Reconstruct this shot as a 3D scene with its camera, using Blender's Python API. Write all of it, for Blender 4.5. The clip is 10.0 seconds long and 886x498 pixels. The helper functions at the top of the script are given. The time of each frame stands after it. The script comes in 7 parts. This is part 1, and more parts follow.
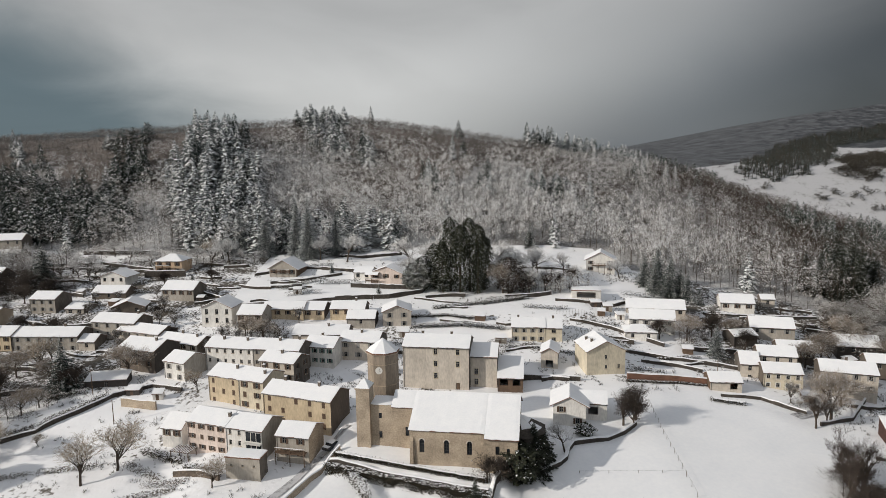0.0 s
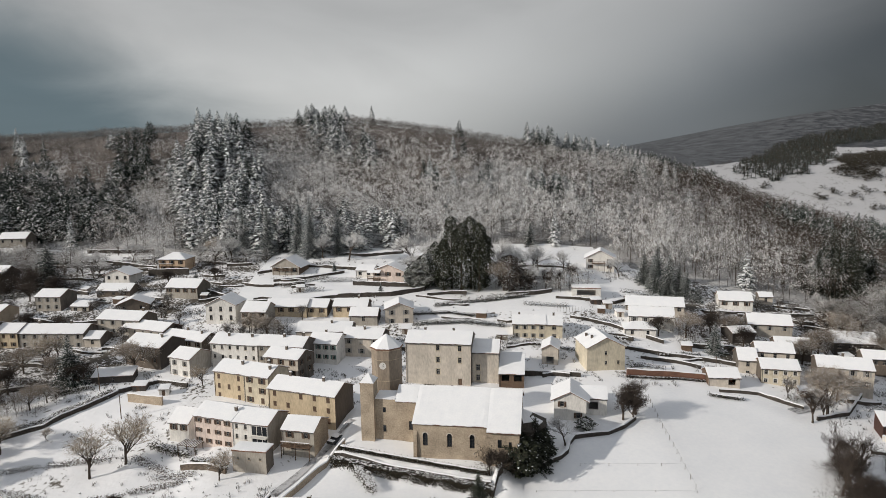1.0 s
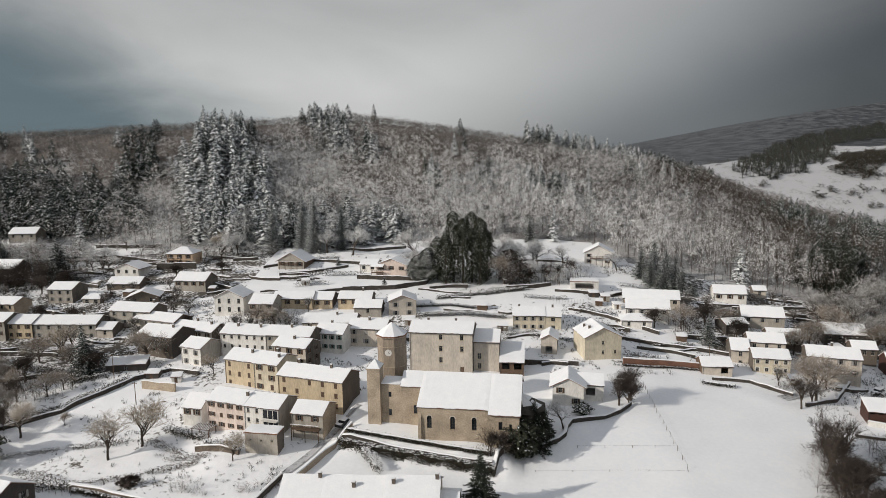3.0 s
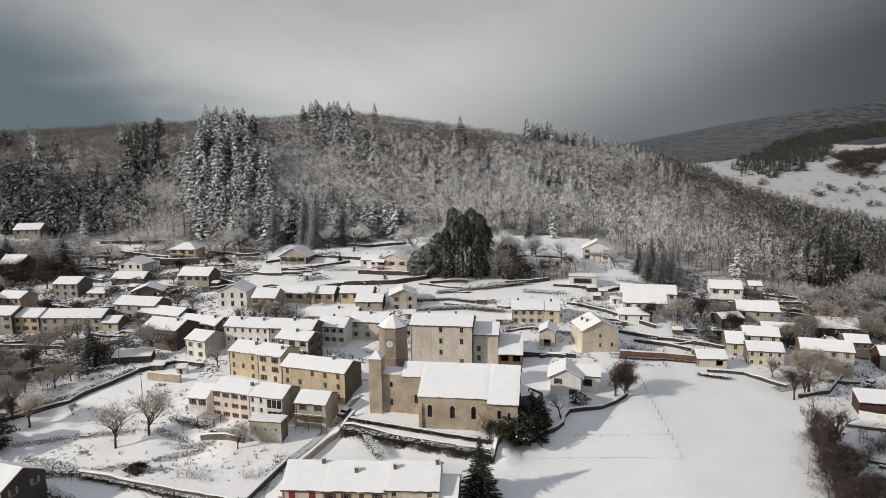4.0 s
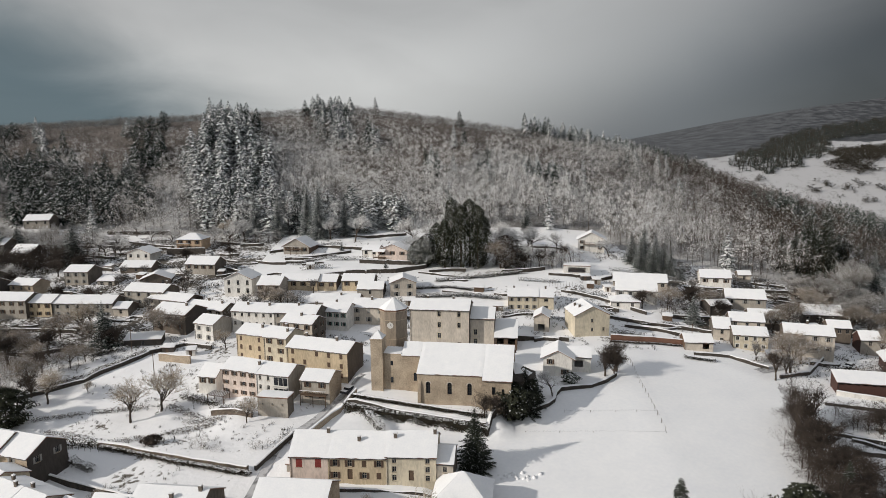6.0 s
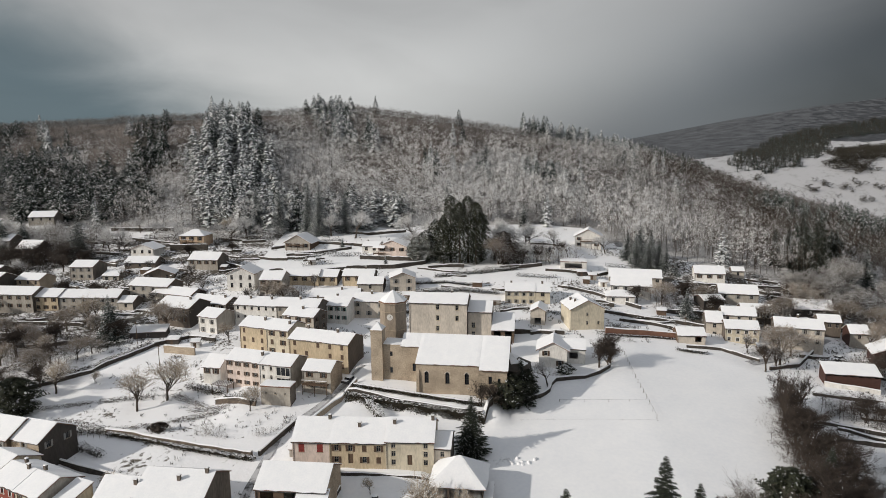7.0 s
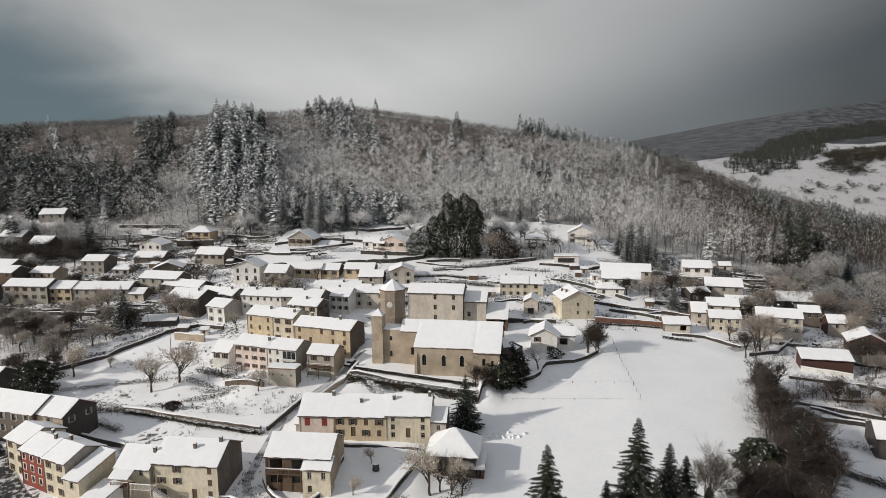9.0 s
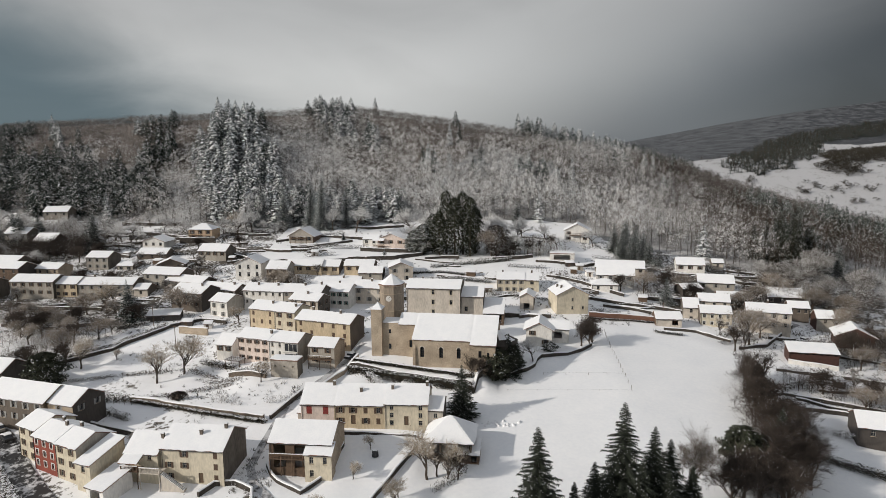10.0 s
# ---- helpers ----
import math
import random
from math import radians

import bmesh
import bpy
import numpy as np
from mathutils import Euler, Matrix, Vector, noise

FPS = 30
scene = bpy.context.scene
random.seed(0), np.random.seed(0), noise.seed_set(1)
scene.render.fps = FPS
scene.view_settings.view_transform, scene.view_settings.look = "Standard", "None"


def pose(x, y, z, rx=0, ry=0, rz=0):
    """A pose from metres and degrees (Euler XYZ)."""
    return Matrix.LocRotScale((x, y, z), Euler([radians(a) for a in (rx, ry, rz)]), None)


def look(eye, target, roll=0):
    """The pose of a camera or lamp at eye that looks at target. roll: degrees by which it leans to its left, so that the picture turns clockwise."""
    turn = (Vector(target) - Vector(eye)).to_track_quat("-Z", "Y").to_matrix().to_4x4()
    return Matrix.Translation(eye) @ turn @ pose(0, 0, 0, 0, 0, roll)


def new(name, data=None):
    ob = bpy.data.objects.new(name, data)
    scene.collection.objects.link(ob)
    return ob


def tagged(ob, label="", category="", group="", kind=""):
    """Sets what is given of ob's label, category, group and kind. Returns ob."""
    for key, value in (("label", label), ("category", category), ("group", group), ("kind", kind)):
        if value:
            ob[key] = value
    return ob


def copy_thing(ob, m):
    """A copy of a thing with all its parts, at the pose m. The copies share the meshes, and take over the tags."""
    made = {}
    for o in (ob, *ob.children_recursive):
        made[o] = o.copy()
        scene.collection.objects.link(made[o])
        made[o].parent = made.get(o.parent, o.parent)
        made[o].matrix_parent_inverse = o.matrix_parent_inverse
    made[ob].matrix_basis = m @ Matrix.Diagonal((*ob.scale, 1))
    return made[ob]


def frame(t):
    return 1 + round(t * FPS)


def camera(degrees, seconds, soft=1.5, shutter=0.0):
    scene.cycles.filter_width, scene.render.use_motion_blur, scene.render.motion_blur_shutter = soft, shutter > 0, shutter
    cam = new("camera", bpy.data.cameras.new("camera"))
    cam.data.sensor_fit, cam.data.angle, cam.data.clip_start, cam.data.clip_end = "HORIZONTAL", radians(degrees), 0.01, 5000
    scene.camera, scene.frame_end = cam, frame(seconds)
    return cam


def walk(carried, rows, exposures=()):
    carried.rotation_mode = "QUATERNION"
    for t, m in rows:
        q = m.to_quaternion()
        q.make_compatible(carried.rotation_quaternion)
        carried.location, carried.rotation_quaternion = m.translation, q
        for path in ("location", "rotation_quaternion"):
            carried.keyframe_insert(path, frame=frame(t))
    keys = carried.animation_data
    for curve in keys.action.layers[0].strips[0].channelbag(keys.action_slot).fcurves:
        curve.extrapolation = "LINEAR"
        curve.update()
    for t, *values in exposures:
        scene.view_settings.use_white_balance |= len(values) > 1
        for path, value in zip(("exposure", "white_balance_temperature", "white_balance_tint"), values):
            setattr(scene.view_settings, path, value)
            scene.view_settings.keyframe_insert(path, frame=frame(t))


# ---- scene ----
cam = camera(68.78, 10.0, soft=0.45)
walk(cam, [
    (0, pose(-0.446, 40.091, 65.926, 81.8323, 0.8594, 0.0391)),
    (0.5, pose(-0.785, 38.935, 65.906, 81.8163, 0.8710, 0.0285)),
    (1, pose(-1.169, 37.697, 65.755, 81.7947, 0.8586, -0.0078)),
    (1.5, pose(-1.507, 36.221, 65.676, 81.7712, 0.8266, 0.0016)),
    (2, pose(-1.730, 34.735, 65.495, 81.7748, 0.8303, -0.0099)),
    (2.5, pose(-1.861, 33.103, 65.289, 81.7355, 0.8162, -0.0075)),
    (4, pose(-2.029, 28.091, 64.278, 81.5690, 0.7480, -0.0069)),
    (4.5, pose(-2.046, 26.243, 63.911, 81.4758, 0.7322, -0.0145)),
    (5, pose(-1.961, 24.277, 63.575, 81.4013, 0.7073, -0.0147)),
    (5.5, pose(-1.786, 22.137, 63.251, 81.3126, 0.6791, 0.0017)),
    (7, pose(-1.146, 15.361, 62.092, 81.2476, 0.5428, 0.0283)),
    (7.5, pose(-1.001, 12.932, 61.766, 81.2768, 0.5479, 0.0258)),
    (8, pose(-0.831, 10.266, 61.337, 81.3764, 0.5125, 0.0259)),
    (8.5, pose(-0.636, 7.658, 60.892, 81.4739, 0.5072, -0.0025)),
    (9, pose(-0.417, 5.145, 60.432, 81.5007, 0.4906, 0.0017)),
    (9.5, pose(-0.123, 2.626, 60.103, 81.5164, 0.4480, -0.0166)),
    (10, pose(0.003, -0.000, 59.999, 81.4998, 0.3956, -0.0591)),
])


# ---- world, sun ----
SUN = Vector((-0.85, -0.33, 0.42)).normalized()
elev, azim = math.asin(SUN.z), math.atan2(SUN.x, SUN.y)
world = bpy.data.worlds.new("winter_sky")
scene.world = world
world.use_nodes = True
wn, wl = world.node_tree.nodes, world.node_tree.links
wn.clear()


def wnode(kind, **values):
    n = wn.new(kind)
    for k, v in values.items():
        n.inputs[k].default_value = v
    return n


sky = wn.new("ShaderNodeTexSky")
sky.sky_type, sky.sun_disc, sky.sun_elevation, sky.sun_rotation = "NISHITA", False, elev, azim
sky_bg = wnode("ShaderNodeBackground", Strength=0.07)
wl.new(sky.outputs[0], sky_bg.inputs[0])
coord = wn.new("ShaderNodeTexCoord")
axes = wn.new("ShaderNodeSeparateXYZ")
wl.new(coord.outputs["Generated"], axes.inputs[0])


def wsum(a, b, k):
    """a + k * b."""
    n = wn.new("ShaderNodeMath")
    n.operation = "MULTIPLY_ADD"
    n.inputs[1].default_value = k
    wl.new(b, n.inputs[0])
    wl.new(a, n.inputs[2])
    return n.outputs[0]


def wstep(value, a, b, lo=0.0, hi=1.0):
    """A smooth step of value from lo at a to hi at b."""
    n = wn.new("ShaderNodeMapRange")
    n.interpolation_type = "SMOOTHSTEP"
    for k, v in zip(("From Min", "From Max", "To Min", "To Max"), (a, b, lo, hi)):
        n.inputs[k].default_value = v
    wl.new(value, n.inputs["Value"])
    return n.outputs[0]


def wmul(a, b):
    n = wn.new("ShaderNodeMath")
    n.operation = "MULTIPLY"
    wl.new(a, n.inputs[0])
    wl.new(b, n.inputs[1])
    return n.outputs[0]


def wmix(fac, a, b):
    n = wn.new("ShaderNodeMix")
    n.data_type = "RGBA"
    wl.new(fac, n.inputs["Factor"])
    for k, c in ((6, a), (7, b)):
        if isinstance(c, tuple):
            n.inputs[k].default_value = (*c, 1)
        else:
            wl.new(c, n.inputs[k])
    return n.outputs[2]


stretch = wn.new("ShaderNodeMapping")
stretch.inputs["Scale"].default_value = (2.2, 2.2, 5.0)
wl.new(coord.outputs["Generated"], stretch.inputs[0])
clouds = wnode("ShaderNodeTexNoise", Scale=1.7, Detail=6.0, Roughness=0.5, Distortion=0.7)
wl.new(stretch.outputs[0], clouds.inputs["Vector"])
ragged = wsum(axes.outputs["X"], clouds.outputs["Fac"], 0.20)
# a bank of thin bright cloud over the hill, with darker cloud on both sides that leans outward overhead
west = wstep(wsum(ragged, axes.outputs["Z"], 2.0), -0.27, 0.07)
east = wstep(wsum(ragged, axes.outputs["Z"], -1.9), -0.18, 0.42, 1.0, 0.0)
bank = wmul(west, east)
side = wmix(wstep(axes.outputs["X"], -0.25, 0.15), (0.122, 0.166, 0.190), (0.148, 0.163, 0.178))
side = wmix(wstep(axes.outputs["X"], 0.30, 0.60), side, (0.060, 0.066, 0.072))
lift = wmix(wstep(axes.outputs["Z"], 0.09, 0.21), (0.57, 0.575, 0.57), (0.44, 0.445, 0.445))
deck = wmix(bank, side, lift)
# overhead the deck is thinner and brighter
deck = wmix(wstep(axes.outputs["Z"], 0.26, 0.75), deck, (0.375, 0.395, 0.43))
mottle = wn.new("ShaderNodeMix")
mottle.data_type, mottle.blend_type = "RGBA", "MULTIPLY"
mottle.inputs["Factor"].default_value = 1.0
wl.new(deck, mottle.inputs[6])
wl.new(wstep(clouds.outputs["Fac"], 0.25, 0.75, 0.92, 1.08), mottle.inputs[7])
cloud_bg = wnode("ShaderNodeBackground", Strength=1.0)
wl.new(mottle.outputs[2], cloud_bg.inputs[0])
both = wnode("ShaderNodeMixShader", Fac=0.96)
wl.new(sky_bg.outputs[0], both.inputs[1])
wl.new(cloud_bg.outputs[0], both.inputs[2])
wout = wn.new("ShaderNodeOutputWorld")
wl.new(both.outputs[0], wout.inputs[0])

sun = new("sun", bpy.data.lights.new("sun", "SUN"))
sun.data.energy, sun.data.angle, sun.data.color = 3.15, radians(1.0), (1.0, 0.93, 0.84)
sun.matrix_world = look(SUN * 500, (0, 0, 0))


# ---- materials ----
def material(name, low, high, rough=0.85, scale=1.0, fine=9.0, bump=0.25, metal=0.0, contrast=(0.3, 0.7), isle=0.0, depth=0.05, streak=1.0):
    """A surface between two colours, varied by a coarse and a fine noise."""
    m = bpy.data.materials.new(name)
    m.use_nodes = True
    n, l = m.node_tree.nodes, m.node_tree.links
    b = n["Principled BSDF"]
    b.inputs["Roughness"].default_value, b.inputs["Metallic"].default_value = rough, metal
    tc = n.new("ShaderNodeTexCoord")
    big, small = n.new("ShaderNodeTexNoise"), n.new("ShaderNodeTexNoise")
    for node, s, d in ((big, scale, 4), (small, fine, 6)):
        node.inputs["Scale"].default_value, node.inputs["Detail"].default_value = s, d
        mp = n.new("ShaderNodeMapping")
        mp.inputs["Scale"].default_value = (1, 1, streak)
        l.new(tc.outputs["Object"], mp.inputs["Vector"])
        l.new(mp.outputs[0], node.inputs["Vector"])
    add = n.new("ShaderNodeMath")
    add.operation = "ADD"
    half = n.new("ShaderNodeMath")
    half.operation = "MULTIPLY"
    half.inputs[1].default_value = 0.5
    l.new(big.outputs["Fac"], add.inputs[0])
    l.new(small.outputs["Fac"], add.inputs[1])
    l.new(add.outputs[0], half.inputs[0])
    last = half
    if isle:
        geo = n.new("ShaderNodeNewGeometry")
        mix = n.new("ShaderNodeMath")
        mix.operation = "MULTIPLY_ADD"
        mix.inputs[1].default_value = isle
        l.new(geo.outputs["Random Per Island"], mix.inputs[0])
        l.new(half.outputs[0], mix.inputs[2])
        last = n.new("ShaderNodeMath")
        last.operation = "SUBTRACT"
        last.inputs[1].default_value = isle / 2
        l.new(mix.outputs[0], last.inputs[0])
    ramp = n.new("ShaderNodeValToRGB")
    ramp.color_ramp.elements[0].position, ramp.color_ramp.elements[1].position = contrast
    ramp.color_ramp.elements[0].color, ramp.color_ramp.elements[1].color = (*low, 1), (*high, 1)
    l.new(last.outputs[0], ramp.inputs[0])
    l.new(ramp.outputs[0], b.inputs["Base Color"])
    if bump:
        bp = n.new("ShaderNodeBump")
        bp.inputs["Strength"].default_value, bp.inputs["Distance"].default_value = bump, depth
        l.new(small.outputs["Fac"], bp.inputs["Height"])
        l.new(bp.outputs[0], b.inputs["Normal"])
    return m


def plaster(name, c, dirt=0.78):
    return material(name, tuple(v * dirt * 0.85 for v in c), c, 0.9, 0.45, 2.6, 0.4, contrast=(0.36, 0.60), depth=0.08, streak=0.35)


SNOW = material("snow", (0.80, 0.81, 0.83), (0.90, 0.90, 0.90), 0.75, 0.12, 1.2, 0.10, depth=0.12)
ROOF_SNOW = material("roof_snow", (0.80, 0.81, 0.83), (0.90, 0.90, 0.90), 0.75, 0.5, 3.0, 0.3, depth=0.06)
PATCHY = material("patchy_snow", (0.12, 0.105, 0.085), (0.86, 0.86, 0.87), 0.85, 0.07, 0.8, 0.6, contrast=(0.36, 0.42), depth=0.25)
# weeds through thin snow, with extra dark that makes up for cloud shade
THIN_SNOW = material("thin_snow", (0.075, 0.064, 0.050), (0.80, 0.80, 0.81), 0.85, 0.11, 1.0, 0.6, contrast=(0.47, 0.54), depth=0.25)
LITTER = material("woodland_floor", (0.085, 0.075, 0.068), (0.55, 0.545, 0.54), 0.9, 0.06, 1.3, 0.6, contrast=(0.38, 0.60), depth=0.2)
# cloud shade and haze on the mountain are mixed into this bluish dark
SHADED_FAR_WOOD = material("shaded_far_slope", (0.030, 0.035, 0.041), (0.125, 0.13, 0.142), 0.95, 0.035, 0.30, 0.8, contrast=(0.38, 0.64), depth=5.0)
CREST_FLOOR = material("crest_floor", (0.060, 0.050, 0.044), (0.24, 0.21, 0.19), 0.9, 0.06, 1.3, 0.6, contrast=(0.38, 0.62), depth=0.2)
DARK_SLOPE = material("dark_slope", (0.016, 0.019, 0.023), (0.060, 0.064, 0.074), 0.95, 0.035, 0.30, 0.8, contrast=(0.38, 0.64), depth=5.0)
# snowy pasture greyed down, with the cloud shadow on it in the colour
SHADED_PASTURE = material("shaded_pasture", (0.20, 0.195, 0.185), (0.46, 0.46, 0.47), 0.9, 0.05, 0.35, 0.4, contrast=(0.32, 0.46), depth=1.0)
TOWER = plaster("tower_render", (0.33, 0.27, 0.21), 0.72)
STONE = material("stone", (0.24, 0.195, 0.145), (0.50, 0.41, 0.31), 0.92, 0.35, 3.0, 0.7, contrast=(0.34, 0.64), depth=0.08)
# stone made darker still, with the shade on wall faces in its colour
DARK_STONE = material("dark_stone", (0.022, 0.019, 0.016), (0.085, 0.072, 0.06), 0.92, 0.9, 3.0, 0.6, contrast=(0.33, 0.64), depth=0.08)
OCHRE = plaster("ochre_plaster", (0.60, 0.49, 0.34))
BEIGE = plaster("beige_plaster", (0.60, 0.54, 0.465))
CREAM = plaster("cream_plaster", (0.65, 0.58, 0.45))
WHITE = plaster("white_plaster", (0.80, 0.775, 0.73), 0.84)
GREY = plaster("grey_plaster", (0.42, 0.385, 0.335))
# dark plaster for side walls: the shade on the gables is in its colour
SHADED_GABLE = plaster("shaded_gable", (0.16, 0.14, 0.118), 0.6)
# a wall colour of its own; on gable ends it also deepens their shade
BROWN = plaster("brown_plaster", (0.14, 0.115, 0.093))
PINK = plaster("pink_plaster", (0.74, 0.62, 0.55))
RED = plaster("red_plaster", (0.27, 0.068, 0.046))
ORANGE = plaster("orange_plaster", (0.66, 0.49, 0.34))
DARKWALL = plaster("dark_plaster", (0.075, 0.065, 0.058))
TILE = material("roof_tile", (0.10, 0.055, 0.04), (0.26, 0.13, 0.085), 0.9, 0.8, 4.0, 0.4)
WOOD = material("brown_wood", (0.06, 0.04, 0.028), (0.17, 0.11, 0.07), 0.8, 1.0, 8.0, 0.3)
REDWOOD = material("red_wood", (0.04, 0.020, 0.015), (0.085, 0.036, 0.027), 0.8, 1.0, 8.0, 0.3)
METAL = material("dark_metal", (0.04, 0.04, 0.042), (0.08, 0.08, 0.085), 0.45, 2.0, 12.0, 0.05, metal=0.6)
FRAME = material("white_joinery", (0.55, 0.53, 0.50), (0.72, 0.71, 0.68), 0.6, 2.0, 9.0, 0.05)
SASH = material("window_frame", (0.20, 0.185, 0.165), (0.42, 0.40, 0.37), 0.6, 2.0, 9.0, 0.05)
RUBBLE = material("rubble_wall", (0.040, 0.032, 0.026), (0.21, 0.165, 0.125), 0.92, 0.6, 2.2, 0.8, contrast=(0.36, 0.68), depth=0.1)
SHUT_GREY = material("grey_shutter", (0.22, 0.22, 0.21), (0.36, 0.35, 0.33), 0.75, 2.0, 9.0, 0.1)
SHUT_BROWN = material("brown_shutter", (0.055, 0.034, 0.024), (0.13, 0.08, 0.052), 0.75, 2.0, 9.0, 0.1)
SHUT_RED = material("red_shutter", (0.16, 0.02, 0.018), (0.28, 0.05, 0.04), 0.75, 2.0, 9.0, 0.1)
SHUT_GREEN = material("green_shutter", (0.10, 0.16, 0.14), (0.17, 0.25, 0.22), 0.75, 2.0, 9.0, 0.1)
GLASS = material("window_glass", (0.012, 0.014, 0.017), (0.03, 0.034, 0.04), 0.06, 0.5, 2.0, 0.0)
BARK = material("bark", (0.035, 0.027, 0.021), (0.11, 0.085, 0.066), 0.95, 1.5, 10.0, 0.3)
BRUSH = material("brush", (0.024, 0.019, 0.016), (0.095, 0.072, 0.058), 0.95, 0.2, 2.0, 0.0, isle=0.5)
TWIG = material("twig", (0.19, 0.168, 0.15), (0.42, 0.385, 0.355), 0.95, 0.2, 2.0, 0.0, isle=0.5)
TWIG_PALE = material("pale_twig", (0.17, 0.14, 0.115), (0.44, 0.37, 0.30), 0.95, 0.2, 2.0, 0.0, isle=0.5)
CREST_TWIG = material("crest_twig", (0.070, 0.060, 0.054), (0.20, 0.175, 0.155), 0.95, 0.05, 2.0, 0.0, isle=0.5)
RIME = material("rimed_twig", (0.30, 0.285, 0.275), (0.66, 0.65, 0.64), 0.9, 0.2, 2.0, 0.0, isle=0.5)
TWIG_LIGHT = material("light_twig", (0.24, 0.195, 0.145), (0.58, 0.50, 0.40), 0.95, 0.2, 2.0, 0.0, isle=0.5)
FROST = material("frosted_twig", (0.60, 0.595, 0.59), (0.88, 0.88, 0.88), 0.9, 0.2, 2.0, 0.0, isle=0.5)
NEEDLE = material("needles", (0.014, 0.022, 0.020), (0.055, 0.078, 0.066), 0.9, 0.3, 2.0, 0.0, isle=0.5)
EAST = material("eastern_twig", (0.055, 0.046, 0.040), (0.20, 0.17, 0.145), 0.95, 0.2, 2.0, 0.0, isle=0.5)
RIMED_NEEDLE = material("rimed_needles", (0.055, 0.075, 0.072), (0.22, 0.25, 0.245), 0.9, 0.3, 2.0, 0.0, isle=0.5)
DARK_NEEDLE = material("dark_needles", (0.010, 0.014, 0.009), (0.040, 0.048, 0.031), 0.9, 0.3, 2.0, 0.0, isle=0.5)
LEAF = material("evergreen_leaf", (0.014, 0.018, 0.010), (0.05, 0.055, 0.03), 0.8, 0.3, 2.0, 0.0, isle=0.5)
HEDGE = material("hedge_twig", (0.016, 0.015, 0.010), (0.075, 0.062, 0.042), 0.9, 0.5, 3.0, 0.0, isle=0.5)
WET_ROAD = material("wet_road", (0.022, 0.02, 0.019), (0.62, 0.62, 0.63), 0.5, 0.25, 1.0, 0.3, contrast=(0.49, 0.60))
SLUSH = material("slush", (0.028, 0.025, 0.023), (0.50, 0.50, 0.51), 0.6, 0.35, 1.2, 0.4, contrast=(0.35, 0.53))


# ---- mesh helpers ----
class Geo:
    """Vertices and faces with a slot a face."""

    def __init__(self):
        self.v, self.f, self.s = [], [], []

    def face(self, pts, slot=0):
        k = len(self.v)
        self.v += [tuple(p) for p in pts]
        self.f.append(tuple(range(k, k + len(pts))))
        self.s.append(slot)

    def solid(self, pts, faces, slot=0):
        k = len(self.v)
        self.v += [tuple(p) for p in pts]
        self.f += [tuple(i + k for i in q) for q in faces]
        self.s += [slot] * len(faces)

    def box(self, a, b, slot=0):
        (x0, y0, z0), (x1, y1, z1) = a, b
        self.solid([(x0, y0, z0), (x1, y0, z0), (x1, y1, z0), (x0, y1, z0), (x0, y0, z1), (x1, y0, z1), (x1, y1, z1), (x0, y1, z1)],
                   [(3, 2, 1, 0), (4, 5, 6, 7), (0, 1, 5, 4), (1, 2, 6, 5), (2, 3, 7, 6), (3, 0, 4, 7)], slot)

    def tube(self, path, radii, sides=5, slot=0, cap=True):
        k, path = len(self.v), [Vector(p) for p in path]
        for i, p in enumerate(path):
            d = (path[min(i + 1, len(path) - 1)] - path[max(i - 1, 0)]).normalized()
            a = d.orthogonal().normalized()
            b = d.cross(a)
            for j in range(sides):
                w = 2 * math.pi * j / sides
                self.v.append(tuple(p + radii[i] * (math.cos(w) * a + math.sin(w) * b)))
        for i in range(len(path) - 1):
            for j in range(sides):
                q = (j + 1) % sides
                self.f.append((k + i * sides + j, k + i * sides + q, k + (i + 1) * sides + q, k + (i + 1) * sides + j))
                self.s.append(slot)
        if cap:
            self.f.append(tuple(k + (len(path) - 1) * sides + j for j in range(sides)))
            self.s.append(slot)

    def weld(self):
        """Join corners that lie in one place."""
        seen, to, v = {}, [], []
        for p in self.v:
            k = tuple(round(c, 4) for c in p)
            if k not in seen:
                seen[k] = len(v)
                v.append(p)
            to.append(seen[k])
        self.v, self.f = v, [tuple(to[i] for i in q) for q in self.f]
        return self

    def mesh(self, name, mats, soft=False):
        me = bpy.data.meshes.new(name)
        me.from_pydata(self.v, [], self.f)
        for m in mats:
            me.materials.append(m)
        me.polygons.foreach_set("material_index", self.s)
        if soft:
            me.polygons.foreach_set("use_smooth", [True] * len(self.f))
        me.update()
        return me


def part(name, geo, mats, parent, label="", soft=False):
    """One mesh object under a thing or under a part."""
    me = geo.mesh(name, mats if isinstance(mats, (list, tuple)) else [mats], soft) if isinstance(geo, Geo) else geo
    ob = new(name, me)
    ob.parent = parent
    return tagged(ob, label)


def thing(name, m, label, category, group=""):
    ob = new(name)
    ob.empty_display_size = 0.5
    ob.matrix_world = m
    return tagged(ob, label, category, group)


def bulk_mesh(name, v, f, s, mats):
    """A mesh of triangles from arrays."""
    me = bpy.data.meshes.new(name)
    me.vertices.add(len(v))
    me.vertices.foreach_set("co", np.asarray(v, np.float32).ravel())
    me.loops.add(f.size)
    me.loops.foreach_set("vertex_index", f.ravel().astype(np.int32))
    me.polygons.add(len(f))
    me.polygons.foreach_set("loop_start", np.arange(0, f.size, 3, dtype=np.int32))
    for m in mats:
        me.materials.append(m)
    me.polygons.foreach_set("material_index", s.astype(np.int32))
    me.update(calc_edges=True)
    return me


# ---- the ground ----
def smooth(a, b, v):
    s = np.clip((v - a) / (b - a), 0, 1)
    return s * s * (3 - 2 * s)


